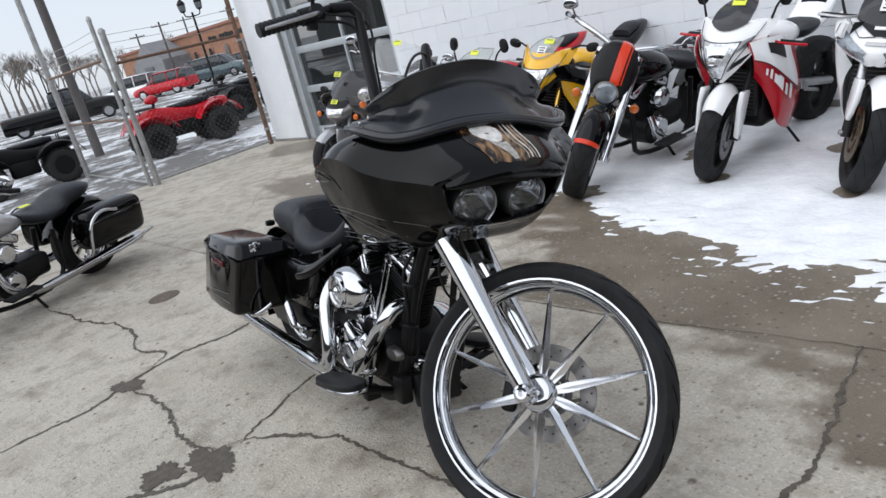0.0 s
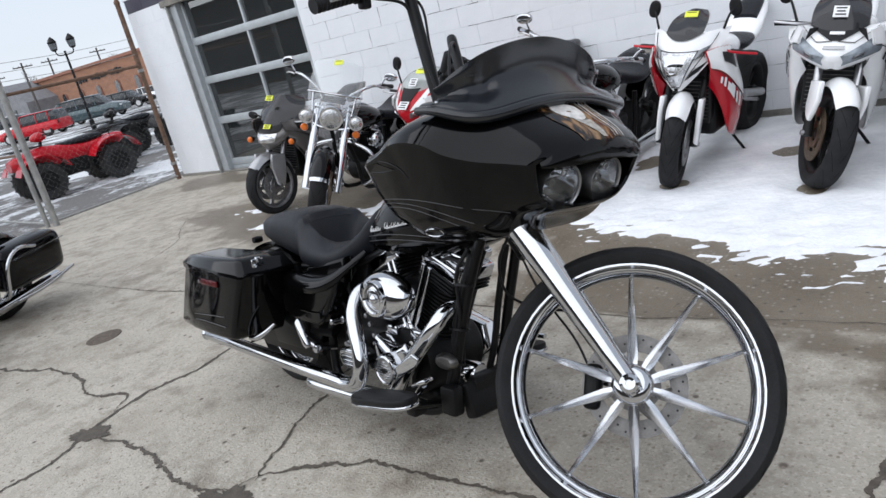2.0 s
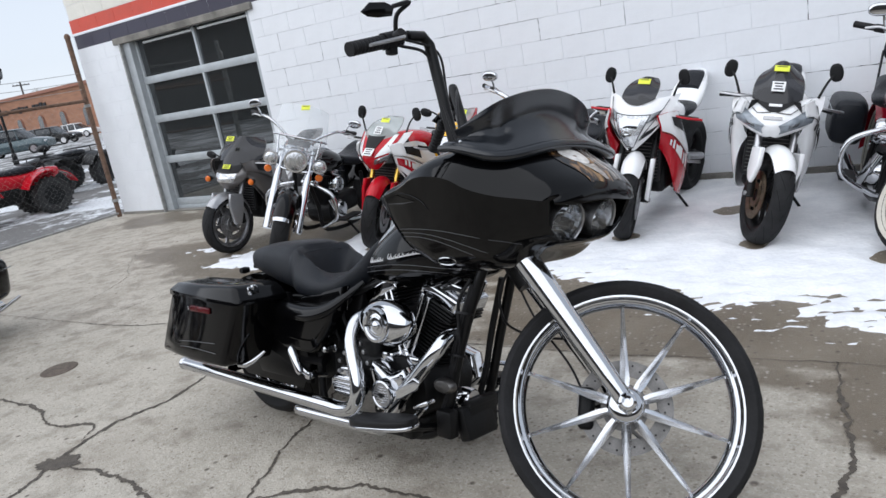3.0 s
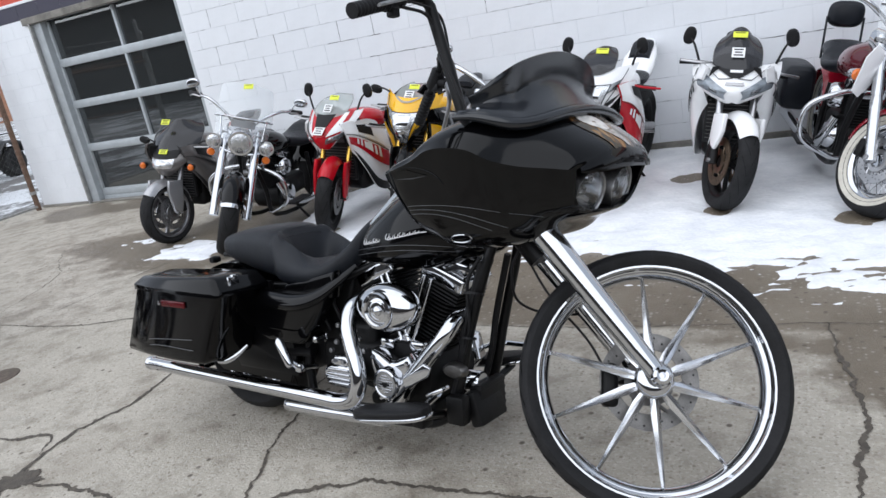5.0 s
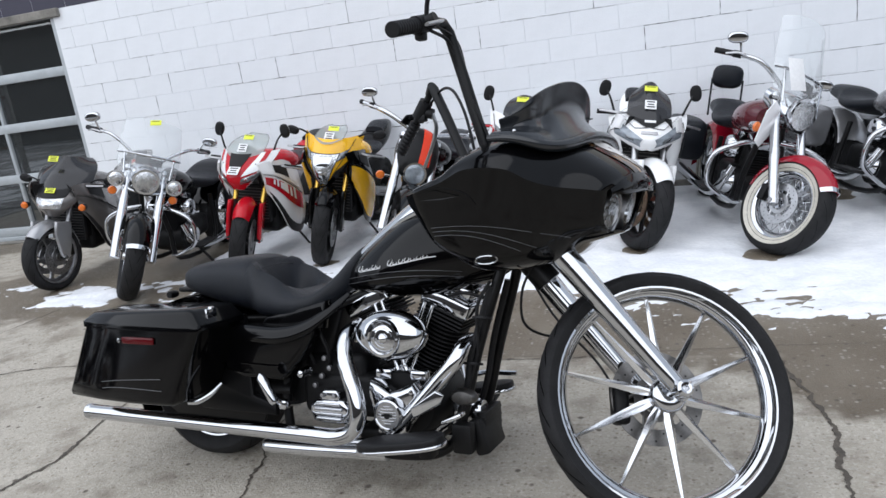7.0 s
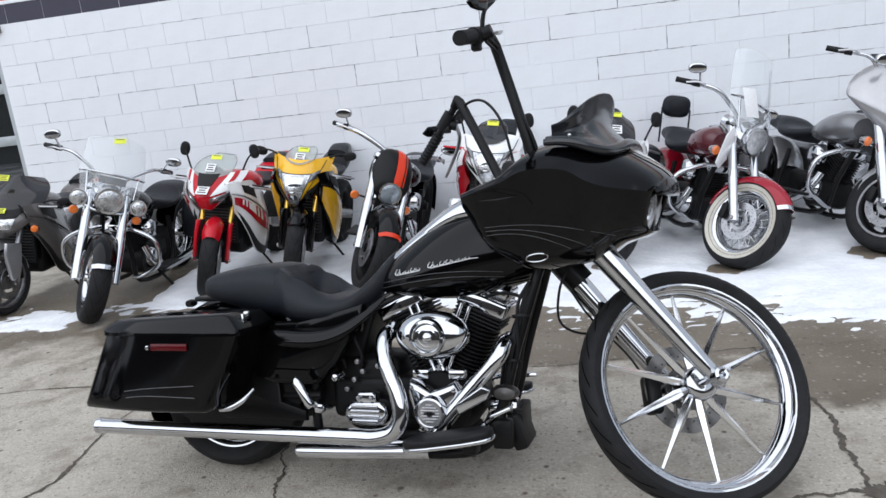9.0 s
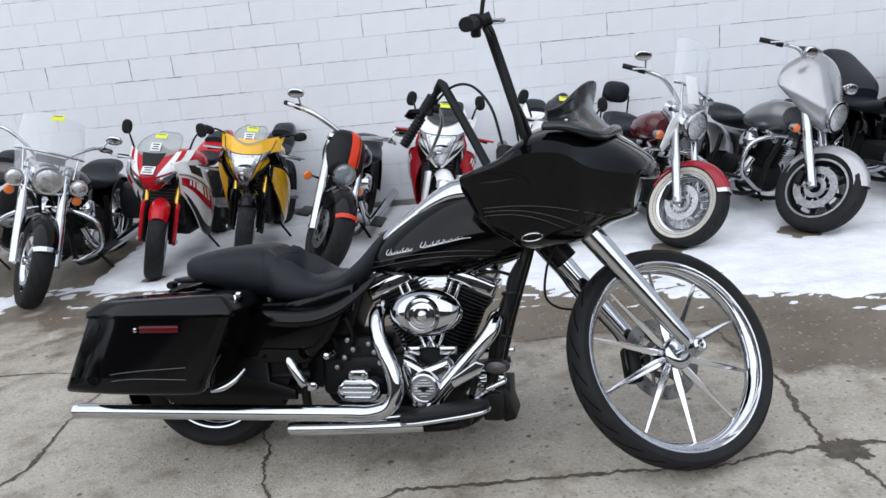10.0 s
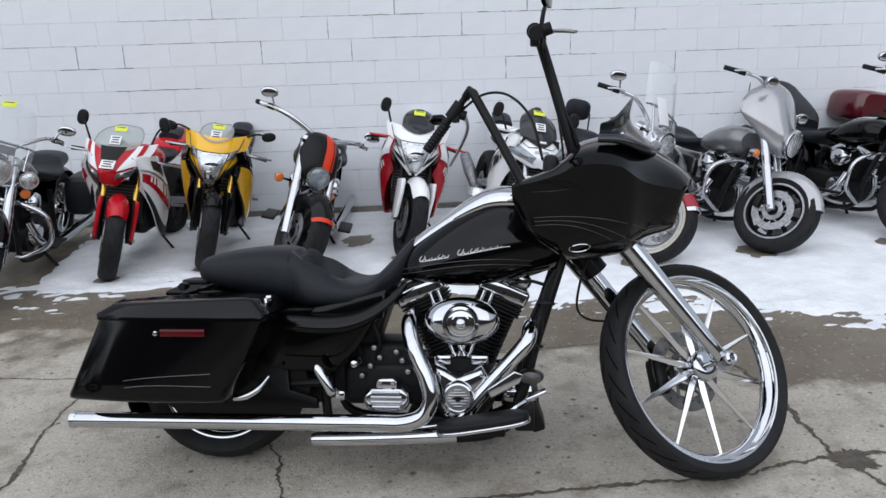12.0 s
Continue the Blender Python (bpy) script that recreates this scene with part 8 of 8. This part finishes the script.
def cruiser(b, base, c, steer=25, radius=0.325, width=0.14, rim=0.215, style="cast", spokes=9, wall=None, shield=None, bags=None, crash=True, passing=False, batwing=None, fork_mat=None, rim_mat=None, gap=0.125, lamp_r=0.088, bar_rise=0.0, backrest=False, fender_tip=None, lamp_z=0.0, sticker=True, tank_z=0.0, disc_mat=None, shield_top=0.0, discs=((0.07, 0.145),), lip=None, skirt=0.7, front=30, bar_r=0.0125, fork_r=0.031, mirrors=True):
    """A heavy cruiser with a chrome fork and a V-twin."""
    st, ax, hub = fork(b, base, radius, width, rim, steer, 31, gap, {"rim": rim_mat or CHROME, "fork": fork_mat or CHROME}, style, spokes, 0.70, (fork_r, fork_r, fork_r - 0.003), discs, disc_mat or BRONZE, wall, lip)
    fender(b, st, hub, radius + 0.022, width * 0.56, front, 172, c["fender"], 0.022, wrap=skirt, tip=fender_tip)
    wheel(b, Matrix.Translation((0, 0, radius)), radius, width + 0.03, rim, spokes, style, rim_mat or CHROME, None, True, wall, "rear_wheel", 0.05, 0.03, lip)
    rear = [[Vector(((radius + 0.035) * math.cos(radians(a)), u * 0.11, radius + (radius + 0.035) * math.sin(radians(a)) - 0.04 * abs(u) ** 3)) for u in (-1, -0.7, -0.3, 0, 0.3, 0.7, 1)] for a in range(20, 200, 10)]
    part("rear_fender", sheet(rear, 0.005), c["fender"], b)
    head = hub + ax * 0.62 + Vector((0.035, 0, 0.0 + lamp_z))
    if batwing:
        head = head + Vector((0.06, 0, 0))
        S = [(head.x - 0.19, 0.335, head.z + 0.02, head.z + 0.12, head.z + 0.33), (head.x - 0.15, 0.33, head.z - 0.03, head.z + 0.11, head.z + 0.37), (head.x - 0.08, 0.29, head.z - 0.09, head.z + 0.10, head.z + 0.40), (head.x - 0.0, 0.205, head.z - 0.125, head.z + 0.06, head.z + 0.35), (head.x + 0.055, 0.14, head.z - 0.12, head.z + 0.01, head.z + 0.17), (head.x + 0.08, 0.095, head.z - 0.095, head.z, head.z + 0.09)]
        wing = hull(S, 32, 2.1, 5)
        for v in wing.verts:
            # the wings droop to points at their ends and the back lies open
            out = max(0.0, abs(v.co.y) - 0.14) / 0.19
            v.co.z -= 0.05 * out ** 1.5
            v.co.x -= 0.03 * out ** 2 + 0.28 * max(0.0, v.co.z - head.z)
        bw = part("batwing_fairing", moved(wing, st), batwing, b, "rounded fork-mounted fairing")
        rows = [[(head.x - 0.12 - 0.12 * v - 0.08 * u * u, 0.22 * u * (1 - 0.2 * v), head.z + 0.335 + 0.10 * v - 0.05 * u * u) for u in [-1 + k / 5 for k in range(11)]] for v in (0, 0.25, 0.5, 0.75, 1)]
        part("windshield", moved(sheet(rows, 0), st), SMOKE, bw)
        lamp_round(b, (head.x + 0.098, 0, head.z - 0.015), lamp_r, st)
    elif c.get("cowl"):
        shape = [(head.x - 0.16, 0.115, head.z + 0.06, head.z + 0.14, head.z + 0.225), (head.x - 0.06, 0.158, head.z - 0.05, head.z + 0.07, head.z + 0.235), (head.x + 0.04, 0.145, head.z - 0.11, head.z + 0.0, head.z + 0.17), (head.x + 0.10, 0.105, head.z - 0.11, head.z - 0.02, head.z + 0.065), (head.x + 0.12, 0.06, head.z - 0.09, head.z - 0.03, head.z + 0.01)]
        cowl = part("headlamp_cowl", moved(hull(shape, 48, 2.3, 6), st), c["cowl"], b, "rounded black headlamp cowl")
        part("stripe", moved(skin(hull(shape, 48, 2.3, 6), [((0, 0.0, 0), (0, -1, 0)), ((0, 0.062, 0), (0, 1, 0)), ((0, 0, head.z + 0.02), (0, 0, -1))]), st), ORANGE_PAINT, cowl, "orange stripe")
        part("stripe", moved(skin(hull(shape, 48, 2.3, 6), [((0, 0.072, 0), (0, -1, 0)), ((0, 0.08, 0), (0, 1, 0)), ((0, 0, head.z + 0.02), (0, 0, -1))]), st), ORANGE_PAINT, cowl, "thin orange stripe")
        lamp_round(b, (head.x + 0.125, 0, head.z - 0.045), lamp_r, st, CHROME, glass_mat=WING_LAMP)
    else:
        lamp_round(b, (head.x + 0.07, 0, head.z), lamp_r, st, depth=0.15)
        part("nacelle", moved(hull([(head.x - 0.16, 0.13, head.z - 0.02, head.z + 0.06, head.z + 0.13), (head.x - 0.04, 0.125, head.z - 0.09, head.z + 0.02, head.z + 0.12), (head.x + 0.04, 0.10, head.z - 0.09, head.z, head.z + 0.095)], 22, 2.2, 4), st), CHROME, b)
    if passing:
        part("lamp_bar", moved(tube([(head.x + 0.0, -0.23, head.z - 0.02), (head.x + 0.04, -0.1, head.z - 0.085), (head.x + 0.04, 0.1, head.z - 0.085), (head.x, 0.23, head.z - 0.02)], 0.011, 8, 4), st), CHROME, b)
        for s in (-1, 1):
            lamp_round(b, (head.x + 0.05, s * 0.205, head.z - 0.015), 0.058, st, CHROME, "passing_lamp", depth=0.08)
    for s in (-1, 1):
        if not passing:
            part("signal_stem", moved(tube([(head.x - 0.05, s * gap * 0.7, head.z - 0.16 if not batwing else head.z - 0.2), (head.x - 0.05, s * (gap + 0.08), head.z - 0.16 if not batwing else head.z - 0.2)], 0.009, 8), st), CHROME, b)
        signal(b, (head.x + 0.035, s * 0.215, head.z - 0.115) if passing else (head.x - 0.02, s * (gap + 0.08), head.z - 0.16 if not batwing else head.z - 0.2), st)
    if shield:
        rows = []
        for i in range(9):
            v = i / 8
            rows.append([(head.x + 0.055 - (0.20 + shield_top * 0.3) * v - 0.07 * u * u, (0.235 - 0.05 * abs(v - 0.45)) * math.sin(u * 1.3), head.z + 0.03 + (0.44 + shield_top) * v - 0.05 * v * u * u) for u in [-1 + k / 6 for k in range(13)]])
        w = part("windshield", moved(sheet(rows, 0), st), CLEAR, b, "tall clear windshield")
        part("windshield_trim", moved(join(tube([Vector(rows[3][k]) + Vector((0.006, 0, 0)) for k in range(13)], 0.009, 8), *[tube([Vector(rows[i][k]) + Vector((0.006, 0, 0)) for i in range(0, 4)], 0.007, 8) for k in (2, 10)]), st), CHROME, w)
        part("windshield_bag", moved(sheet([[Vector(rows[int(i)][k]).lerp(Vector(rows[int(i) + 1][k]), i % 1) + Vector((-0.012, 0, 0)) for k in range(4, 9)] for i in (1.6, 2, 2.6)], 0.004), st), LEATHER, w)
    # handlebar
    rise = 0.17 + bar_rise
    root = hub + ax * 0.72
    for s in (-1, 1):
        p = [root + Vector((0, s * 0.05, 0)), root + Vector((-0.02, s * 0.13, rise * 0.5)), root + Vector((-0.07, s * 0.27, rise)), root + Vector((-0.16, s * 0.36, rise)), root + Vector((-0.26, s * 0.43, rise - 0.015))]
        h = part("handlebar", moved(tube(p, bar_r, 10, 5), st), CHROME, b)
        d = (p[4] - p[3]).normalized()
        part("grip", moved(tube([p[4] - d * 0.07, p[4] + d * 0.04], 0.018, 12), st), BLACK_PLASTIC, h)
        part("switch_housing", moved(tube([p[3] + d * -0.0, p[3] + d * 0.05], 0.022, 12), st), BLACK_PLASTIC, h)
        part("lever", moved(tube([p[3] + Vector((0.045, 0, 0)), p[3] + Vector((0.02, s * 0.05, 0)), p[4] + Vector((0.055, s * 0.01, -0.01))], 0.007, 6, 4), st), ALLOY, h)
        if mirrors:
            mirror_on(b, st @ p[3], st @ (p[3] + Vector((-0.02, s * 0.07, 0.085))), (0.062, 0.036), CHROME, CHROME, tilt=s * 6)
        else:
            mirror_on(b, st @ (head + Vector((-0.12, s * 0.25, 0.28))), st @ (head + Vector((-0.10, s * 0.33, 0.30))), (0.05, 0.04), CHROME, CHROME, tilt=s * 6)
    tz = tank_z
    part("fuel_tank", hull([(base - 1.02, 0.06, 0.66 + tz, 0.69 + tz, 0.72 + tz), (base - 0.90, 0.14, 0.64 + tz, 0.71 + tz, 0.79 + tz), (base - 0.72, 0.18, 0.63 + tz, 0.74 + tz, 0.86 + tz), (base - 0.55, 0.17, 0.65 + tz, 0.76 + tz, 0.875 + tz), (base - 0.44, 0.11, 0.69 + tz, 0.76 + tz, 0.84 + tz)], 24, 2.3, 4), c["tank"], b)
    part("tank_console", hull([(base - 0.92, 0.03, 0.77 + tz, 0.785 + tz, 0.80 + tz), (base - 0.75, 0.05, 0.84 + tz, 0.858 + tz, 0.875 + tz), (base - 0.56, 0.05, 0.86 + tz, 0.875 + tz, 0.892 + tz)], 16, 2.4, 4), CHROME, b)
    part("seat", hull([(base - 1.72, 0.07, 0.72, 0.76, 0.79), (base - 1.6, 0.14, 0.70, 0.75, 0.81), (base - 1.42, 0.15, 0.66, 0.72, 0.80), (base - 1.32, 0.18, 0.63, 0.69, 0.74), (base - 1.15, 0.18, 0.62, 0.67, 0.72), (base - 1.0, 0.09, 0.66, 0.70, 0.745)], 22, 2.6, 4), LEATHER, b)
    vtwin(b, base - 0.72)
    part("frame", join(*[tube([(base - 0.40, s * 0.05, 0.72), (base - 0.46, s * 0.11, 0.40), (base - 0.54, s * 0.12, 0.16), (base - 1.15, s * 0.13, 0.15), (base - 1.22, s * 0.10, 0.55)], 0.019, 10, 4) for s in (-1, 1)]), BLACK_SATIN, b)
    for s in (-1, 1):
        part("exhaust", tube([(base - 0.62, s * 0.14, 0.42), (base - 0.66, s * 0.19, 0.28), (base - 0.85, s * 0.20, 0.19), (base - 1.2, s * 0.22, 0.19), (-0.35, s * 0.25, 0.22)], [0.026, 0.028, 0.03, 0.038, 0.042], 14, 5), CHROME, b)
        part("floorboard", box((0.28, 0.10, 0.022), (base - 0.66, s * 0.29, 0.26), 0.01), BLACK_PLASTIC, b)
        if crash:
            part("crash_bar", tube([(base - 0.40, s * 0.06, 0.62), (base - 0.36, s * 0.20, 0.60), (base - 0.36, s * 0.35, 0.51), (base - 0.38, s * 0.35, 0.33), (base - 0.44, s * 0.18, 0.22), (base - 0.48, s * 0.10, 0.20)], 0.016, 12, 6), CHROME, b, "chrome engine guard bar")
        if bags:
            sb = part("saddlebag", hull([(-0.34, 0.08, 0.34, 0.48, 0.60), (-0.28, 0.11, 0.31, 0.48, 0.63), (0.0, 0.115, 0.31, 0.48, 0.64), (0.24, 0.11, 0.32, 0.48, 0.63), (0.29, 0.08, 0.36, 0.48, 0.60)], 22, 4.0, 3), bags, b)
            for v in sb.data.vertices:
                v.co.y += s * 0.27
            part("lid_seam", tube([(-0.34, s * 0.385, 0.555), (0.28, s * 0.388, 0.555)], 0.004, 6), CHROME, sb)
    if backrest:
        part("backrest", join(hull([(base - 1.82, 0.07, 0.90, 0.97, 1.03), (base - 1.80, 0.115, 0.88, 0.97, 1.06), (base - 1.76, 0.115, 0.88, 0.97, 1.06), (base - 1.735, 0.075, 0.90, 0.97, 1.035)], 24, 3.0, 3), *[tube([(base - 1.70, s * 0.12, 0.66), (base - 1.77, s * 0.12, 0.95)], 0.008, 8) for s in (-1, 1)]), LEATHER, b, "padded black passenger backrest")
    part("side_stand", tube([(base - 0.85, 0.12, 0.18), (base - 0.87, 0.24, 0.03), (base - 0.86, 0.31, -0.045)], 0.012, 8), BLACK_SATIN, b)
    if sticker:
        label_card(b, st @ Vector((head.x - 0.105, 0.0, head.z + 0.425)), (0.09, 0.04), LABEL_YELLOW, 65, marks=1)
    return st, head


def build_row():
    b = parked("sports_tourer", "grey faired sports tourer with a dark screen and yellow labels", (-4.93, 5.02), -82, 1.47, 9)
    face = sport(b, 1.47, {"mask": BROWN_GREY_PAINT, "side": BROWN_GREY_PAINT, "belly": BLACK_PLASTIC, "tank": BROWN_GREY_PAINT, "tail": BROWN_GREY_PAINT}, "rect", -9, 0.285, 0.31, 1.14, 0.62, 0.85, -0.02, DULL_STEEL, DULL_STEEL, SMOKE, 0.24, SILVER_PAINT, DULL_STEEL, "wide", False)
    label_card(b, tuple(face(0.0, 0.86, 0.018)), (0.085, 0.045), LABEL_YELLOW, 48)
    label_card(b, (1.29, -0.02, 1.065), (0.085, 0.05), LABEL_YELLOW, 55)
    for s in (-1, 1):
        signal(b, (1.40, s * 0.25, 0.69), None, 0.030, BLACK_PLASTIC)

    b = parked("windshield_cruiser", "black touring cruiser with clear windshield, chrome lamps and engine guard", (-3.92, 4.66), -84, 1.62, 6)
    cruiser(b, 1.62, {"fender": BLACK_PAINT, "tank": BLACK_PAINT}, 36, style="wire", spokes=32, shield=True, bags=LEATHER, passing=True, fender_tip=CHROME, rim=0.205, shield_top=-0.03, fork_r=0.036, lamp_r=0.094)

    b = parked("red_white_sportbike", "red and white sports motorcycle with white side panel and labels", (-3.25, 5.13), -92, 1.41, 8)
    face = sport(b, 1.41, {"mask": WHITE_PAINT, "face": RED_PAINT, "side": WHITE_PAINT, "upper": WHITE_PAINT, "band": RED_PAINT, "from": 0.42, "to": 0.66, "belly": BLACK_PLASTIC, "script": WHITE_PAINT, "tank": RED_PAINT, "tail": RED_PAINT}, "slit", 22, wide=1.06, tail=-0.03, low=0.675, high=0.925, screen=TINTED, screen_h=0.16, fender_mat=RED_PAINT)
    label_card(b, tuple(face(0.04, 0.56, 0.024)), (0.095, 0.075), LABEL_WHITE, 40)

    b = parked("yellow_sportbike", "yellow and black sports motorcycle with large clear headlamp", (-2.62, 5.28), -88, 1.40, 10)
    sport(b, 1.40, {"mask": YELLOW_PAINT, "jaw": BLACK_PAINT, "side": BLACK_PAINT, "band": YELLOW_PAINT, "from": 0.40, "to": 0.99, "tank": YELLOW_PAINT, "tail": BLACK_PAINT}, "kite", 12, wide=1.04, tail=-0.02, low=0.62, high=0.955, screen=TINTED, screen_h=0.11, fender_mat=BLACK_PAINT, mirror="wide")

    b = parked("power_cruiser", "black power cruiser with orange striped cowl and chrome fork", (-1.95, 4.94), -92, 1.66, 13)
    cruiser(b, 1.66, {"fender": BLACK_PAINT, "tank": BLACK_PAINT, "cowl": BLACK_SATIN}, 30, 0.315, 0.150, 0.225, "cast", 5, crash=False, bar_r=0.019, fork_r=0.034, skirt=0.9, front=36, rim_mat=BLACK_METAL, disc_mat=DULL_STEEL, discs=((0.07, 0.14), (-0.07, 0.14)), bar_rise=-0.10, lamp_r=0.082, sticker=False, lamp_z=-0.10, fender_tip=ORANGE_PAINT)

    b = parked("white_red_sportbike", "white and red sports motorcycle with dark screen", (-1.15, 5.30), -93, 1.41, 9)
    sport(b, 1.41, {"mask": WHITE_PAINT, "jaw": WHITE_PAINT, "side": RED_PAINT, "upper": WHITE_PAINT, "upto": 0.44, "tank": WHITE_PAINT, "tail": WHITE_PAINT, "script": WHITE_PAINT, "lever": RED_PAINT}, "kite", 14, wide=1.06, tail=0.03, low=0.645, high=0.955, screen=SMOKE, screen_h=0.16, fork_mat=BLACK_METAL, mirror="short", cards="yellow")

    b = parked("white_sports_tourer", "white sports tourer with slanted grey headlamps and dark screen", (-0.27, 5.16), -86, 1.45, 11)
    sport(b, 1.45, {"mask": WHITE_PAINT, "side": WHITE_PAINT, "tank": WHITE_PAINT, "tail": WHITE_PAINT, "script": INK}, "wing", 22, wide=1.13, low=0.665, high=0.865, screen=SMOKE, screen_h=0.235, disc_mat=BRONZE, fork_mat=ALLOY, mirror="tall")

    b = parked("red_cruiser", "dark red and white cruiser with tall windshield, wire wheels and backrest", (0.53, 4.88), -83, 1.66, 13)
    CRUISER_TURN, lamp_at = cruiser(b, 1.66, {"fender": CRIMSON_PAINT, "tank": DARK_RED_PAINT}, 34, 0.298, 0.140, 0.200, "wire", 36, wall=RIM_CREAM, skirt=0.85, discs=((0.07, 0.125), (-0.07, 0.125)), shield=True, bags=LEATHER, backrest=True, rim_mat=CHROME, disc_mat=ALLOY, shield_top=0.10, sticker=False, lamp_r=0.105, bar_rise=-0.05, fender_tip=CHROME, front=34, bar_r=0.015)

    label_card(b, CRUISER_TURN @ Vector((lamp_at.x + 0.0, -0.12, lamp_at.z + 0.21)), (0.12, 0.2), LABEL_WHITE, 68, 28, 0)
    part("wind_deflector", slab([(-0.02, 0.0), (0.07, 0.02), (0.10, 0.20), (0.05, 0.28), (-0.06, 0.26), (-0.08, 0.08)], 0.006, CRUISER_TURN @ Matrix.Translation((1.43, -0.205, 0.56)) @ Matrix.Rotation(radians(-70), 4, "Z"), 0.003), WHITE_PAINT, b, "white lower wind deflector")

    b = parked("grey_bagger", "silver grey bagger with batwing fairing and black seat", (1.46, 4.98), -80, 1.62, 16)
    cruiser(b, 1.62, {"fender": SILVER_PAINT, "tank": GREY_PAINT}, 28, 0.302, 0.14, 0.205, "cast", 9, batwing=SILVER_PAINT, bags=GREY_PAINT, rim_mat=BLACK_METAL, lip=DULL_STEEL, sticker=False, bar_rise=0.06, fork_mat=CHROME, skirt=1.1, front=20, mirrors=False, disc_mat=DULL_STEEL, fork_r=0.034, lamp_r=0.108, discs=((0.07, 0.15), (-0.07, 0.15)))

    b = parked("black_tourer", "black full dress tourer with thick padded passenger seat", (2.66, 5.02), -80, 1.62, 10)
    cruiser(b, 1.62, {"fender": BLACK_PAINT, "tank": BLACK_PAINT}, 34, 0.325, 0.14, 0.215, "cast", 9, batwing=BLACK_PAINT, bags=BLACK_PAINT, sticker=False, rim_mat=CHROME)
    part("passenger_seat", hull([(-0.28, 0.12, 0.80, 0.94, 1.10), (-0.20, 0.21, 0.76, 0.92, 1.15), (-0.06, 0.22, 0.74, 0.90, 1.07), (0.16, 0.20, 0.72, 0.82, 0.93), (0.28, 0.12, 0.70, 0.76, 0.82)], 24, 2.8, 4), LEATHER, b, "thick black padded passenger seat")

    for y in (-0.22, 0.22):
        part("antenna", tube([(-0.30, y, 0.75), (-0.36, y, 1.20), (-0.40, y, 1.62)], [0.004, 0.003, 0.0015], 6), BLACK_SATIN, b, "thin black whip antenna")

    b = parked("maroon_tourer", "maroon full dress tourer with touring trunk", (3.54, 5.0), -80, 1.62, 10)
    cruiser(b, 1.62, {"fender": BLACK_PAINT, "tank": DARK_RED_PAINT}, 30, 0.325, 0.14, 0.215, "cast", 9, batwing=BLACK_PAINT, bags=BLACK_PAINT, sticker=False, rim_mat=CHROME)
    part("tour_trunk", hull([(-0.42, 0.2, 0.74, 0.86, 0.98), (-0.34, 0.27, 0.72, 0.86, 1.02), (-0.05, 0.27, 0.72, 0.86, 1.02), (0.03, 0.22, 0.74, 0.86, 0.99)], 22, 4, 3), DARK_RED_PAINT, b, "maroon touring trunk")

    b = parked("chrome_bagger", "black bagger with chrome engine and yellow label, seen beside the fence", (-4.77, 1.24), -62, 1.62, 10, "")
    cruiser(b, 1.62, {"fender": BLACK_PAINT, "tank": SILVER_PAINT}, 20, bags=BLACK_PAINT, sticker=False, passing=True, shield=True)
    label_card(b, (0.42, -0.09, 0.742), (0.05, 0.09), LABEL_YELLOW, 0, marks=0)
    for s in (-1, 1):
        part("bag_rail", tube([(0.34, s * 0.30, 0.30), (0.36, s * 0.41, 0.34), (0.33, s * 0.43, 0.56), (0.20, s * 0.43, 0.64), (0.02, s * 0.42, 0.60)], 0.013, 10, 6), CHROME, b, "chrome saddlebag guard rail")
        part("bag_rail", tube([(0.30, s * 0.41, 0.27), (0.0, s * 0.42, 0.27), (-0.36, s * 0.40, 0.30)], 0.013, 10, 5), CHROME, b, "chrome saddlebag guard rail")
        part("tail_signal", lathe([(0.001, 0.03), (0.022, 0.028), (0.028, 0.0), (0.024, -0.03)], 14, Matrix.Translation((-0.36, s * 0.2, 0.50)) @ Matrix.Rotation(radians(90), 4, "Z")), CHROME, b)


build_row()


# the block faces of the wall, last of all
build_blocks()
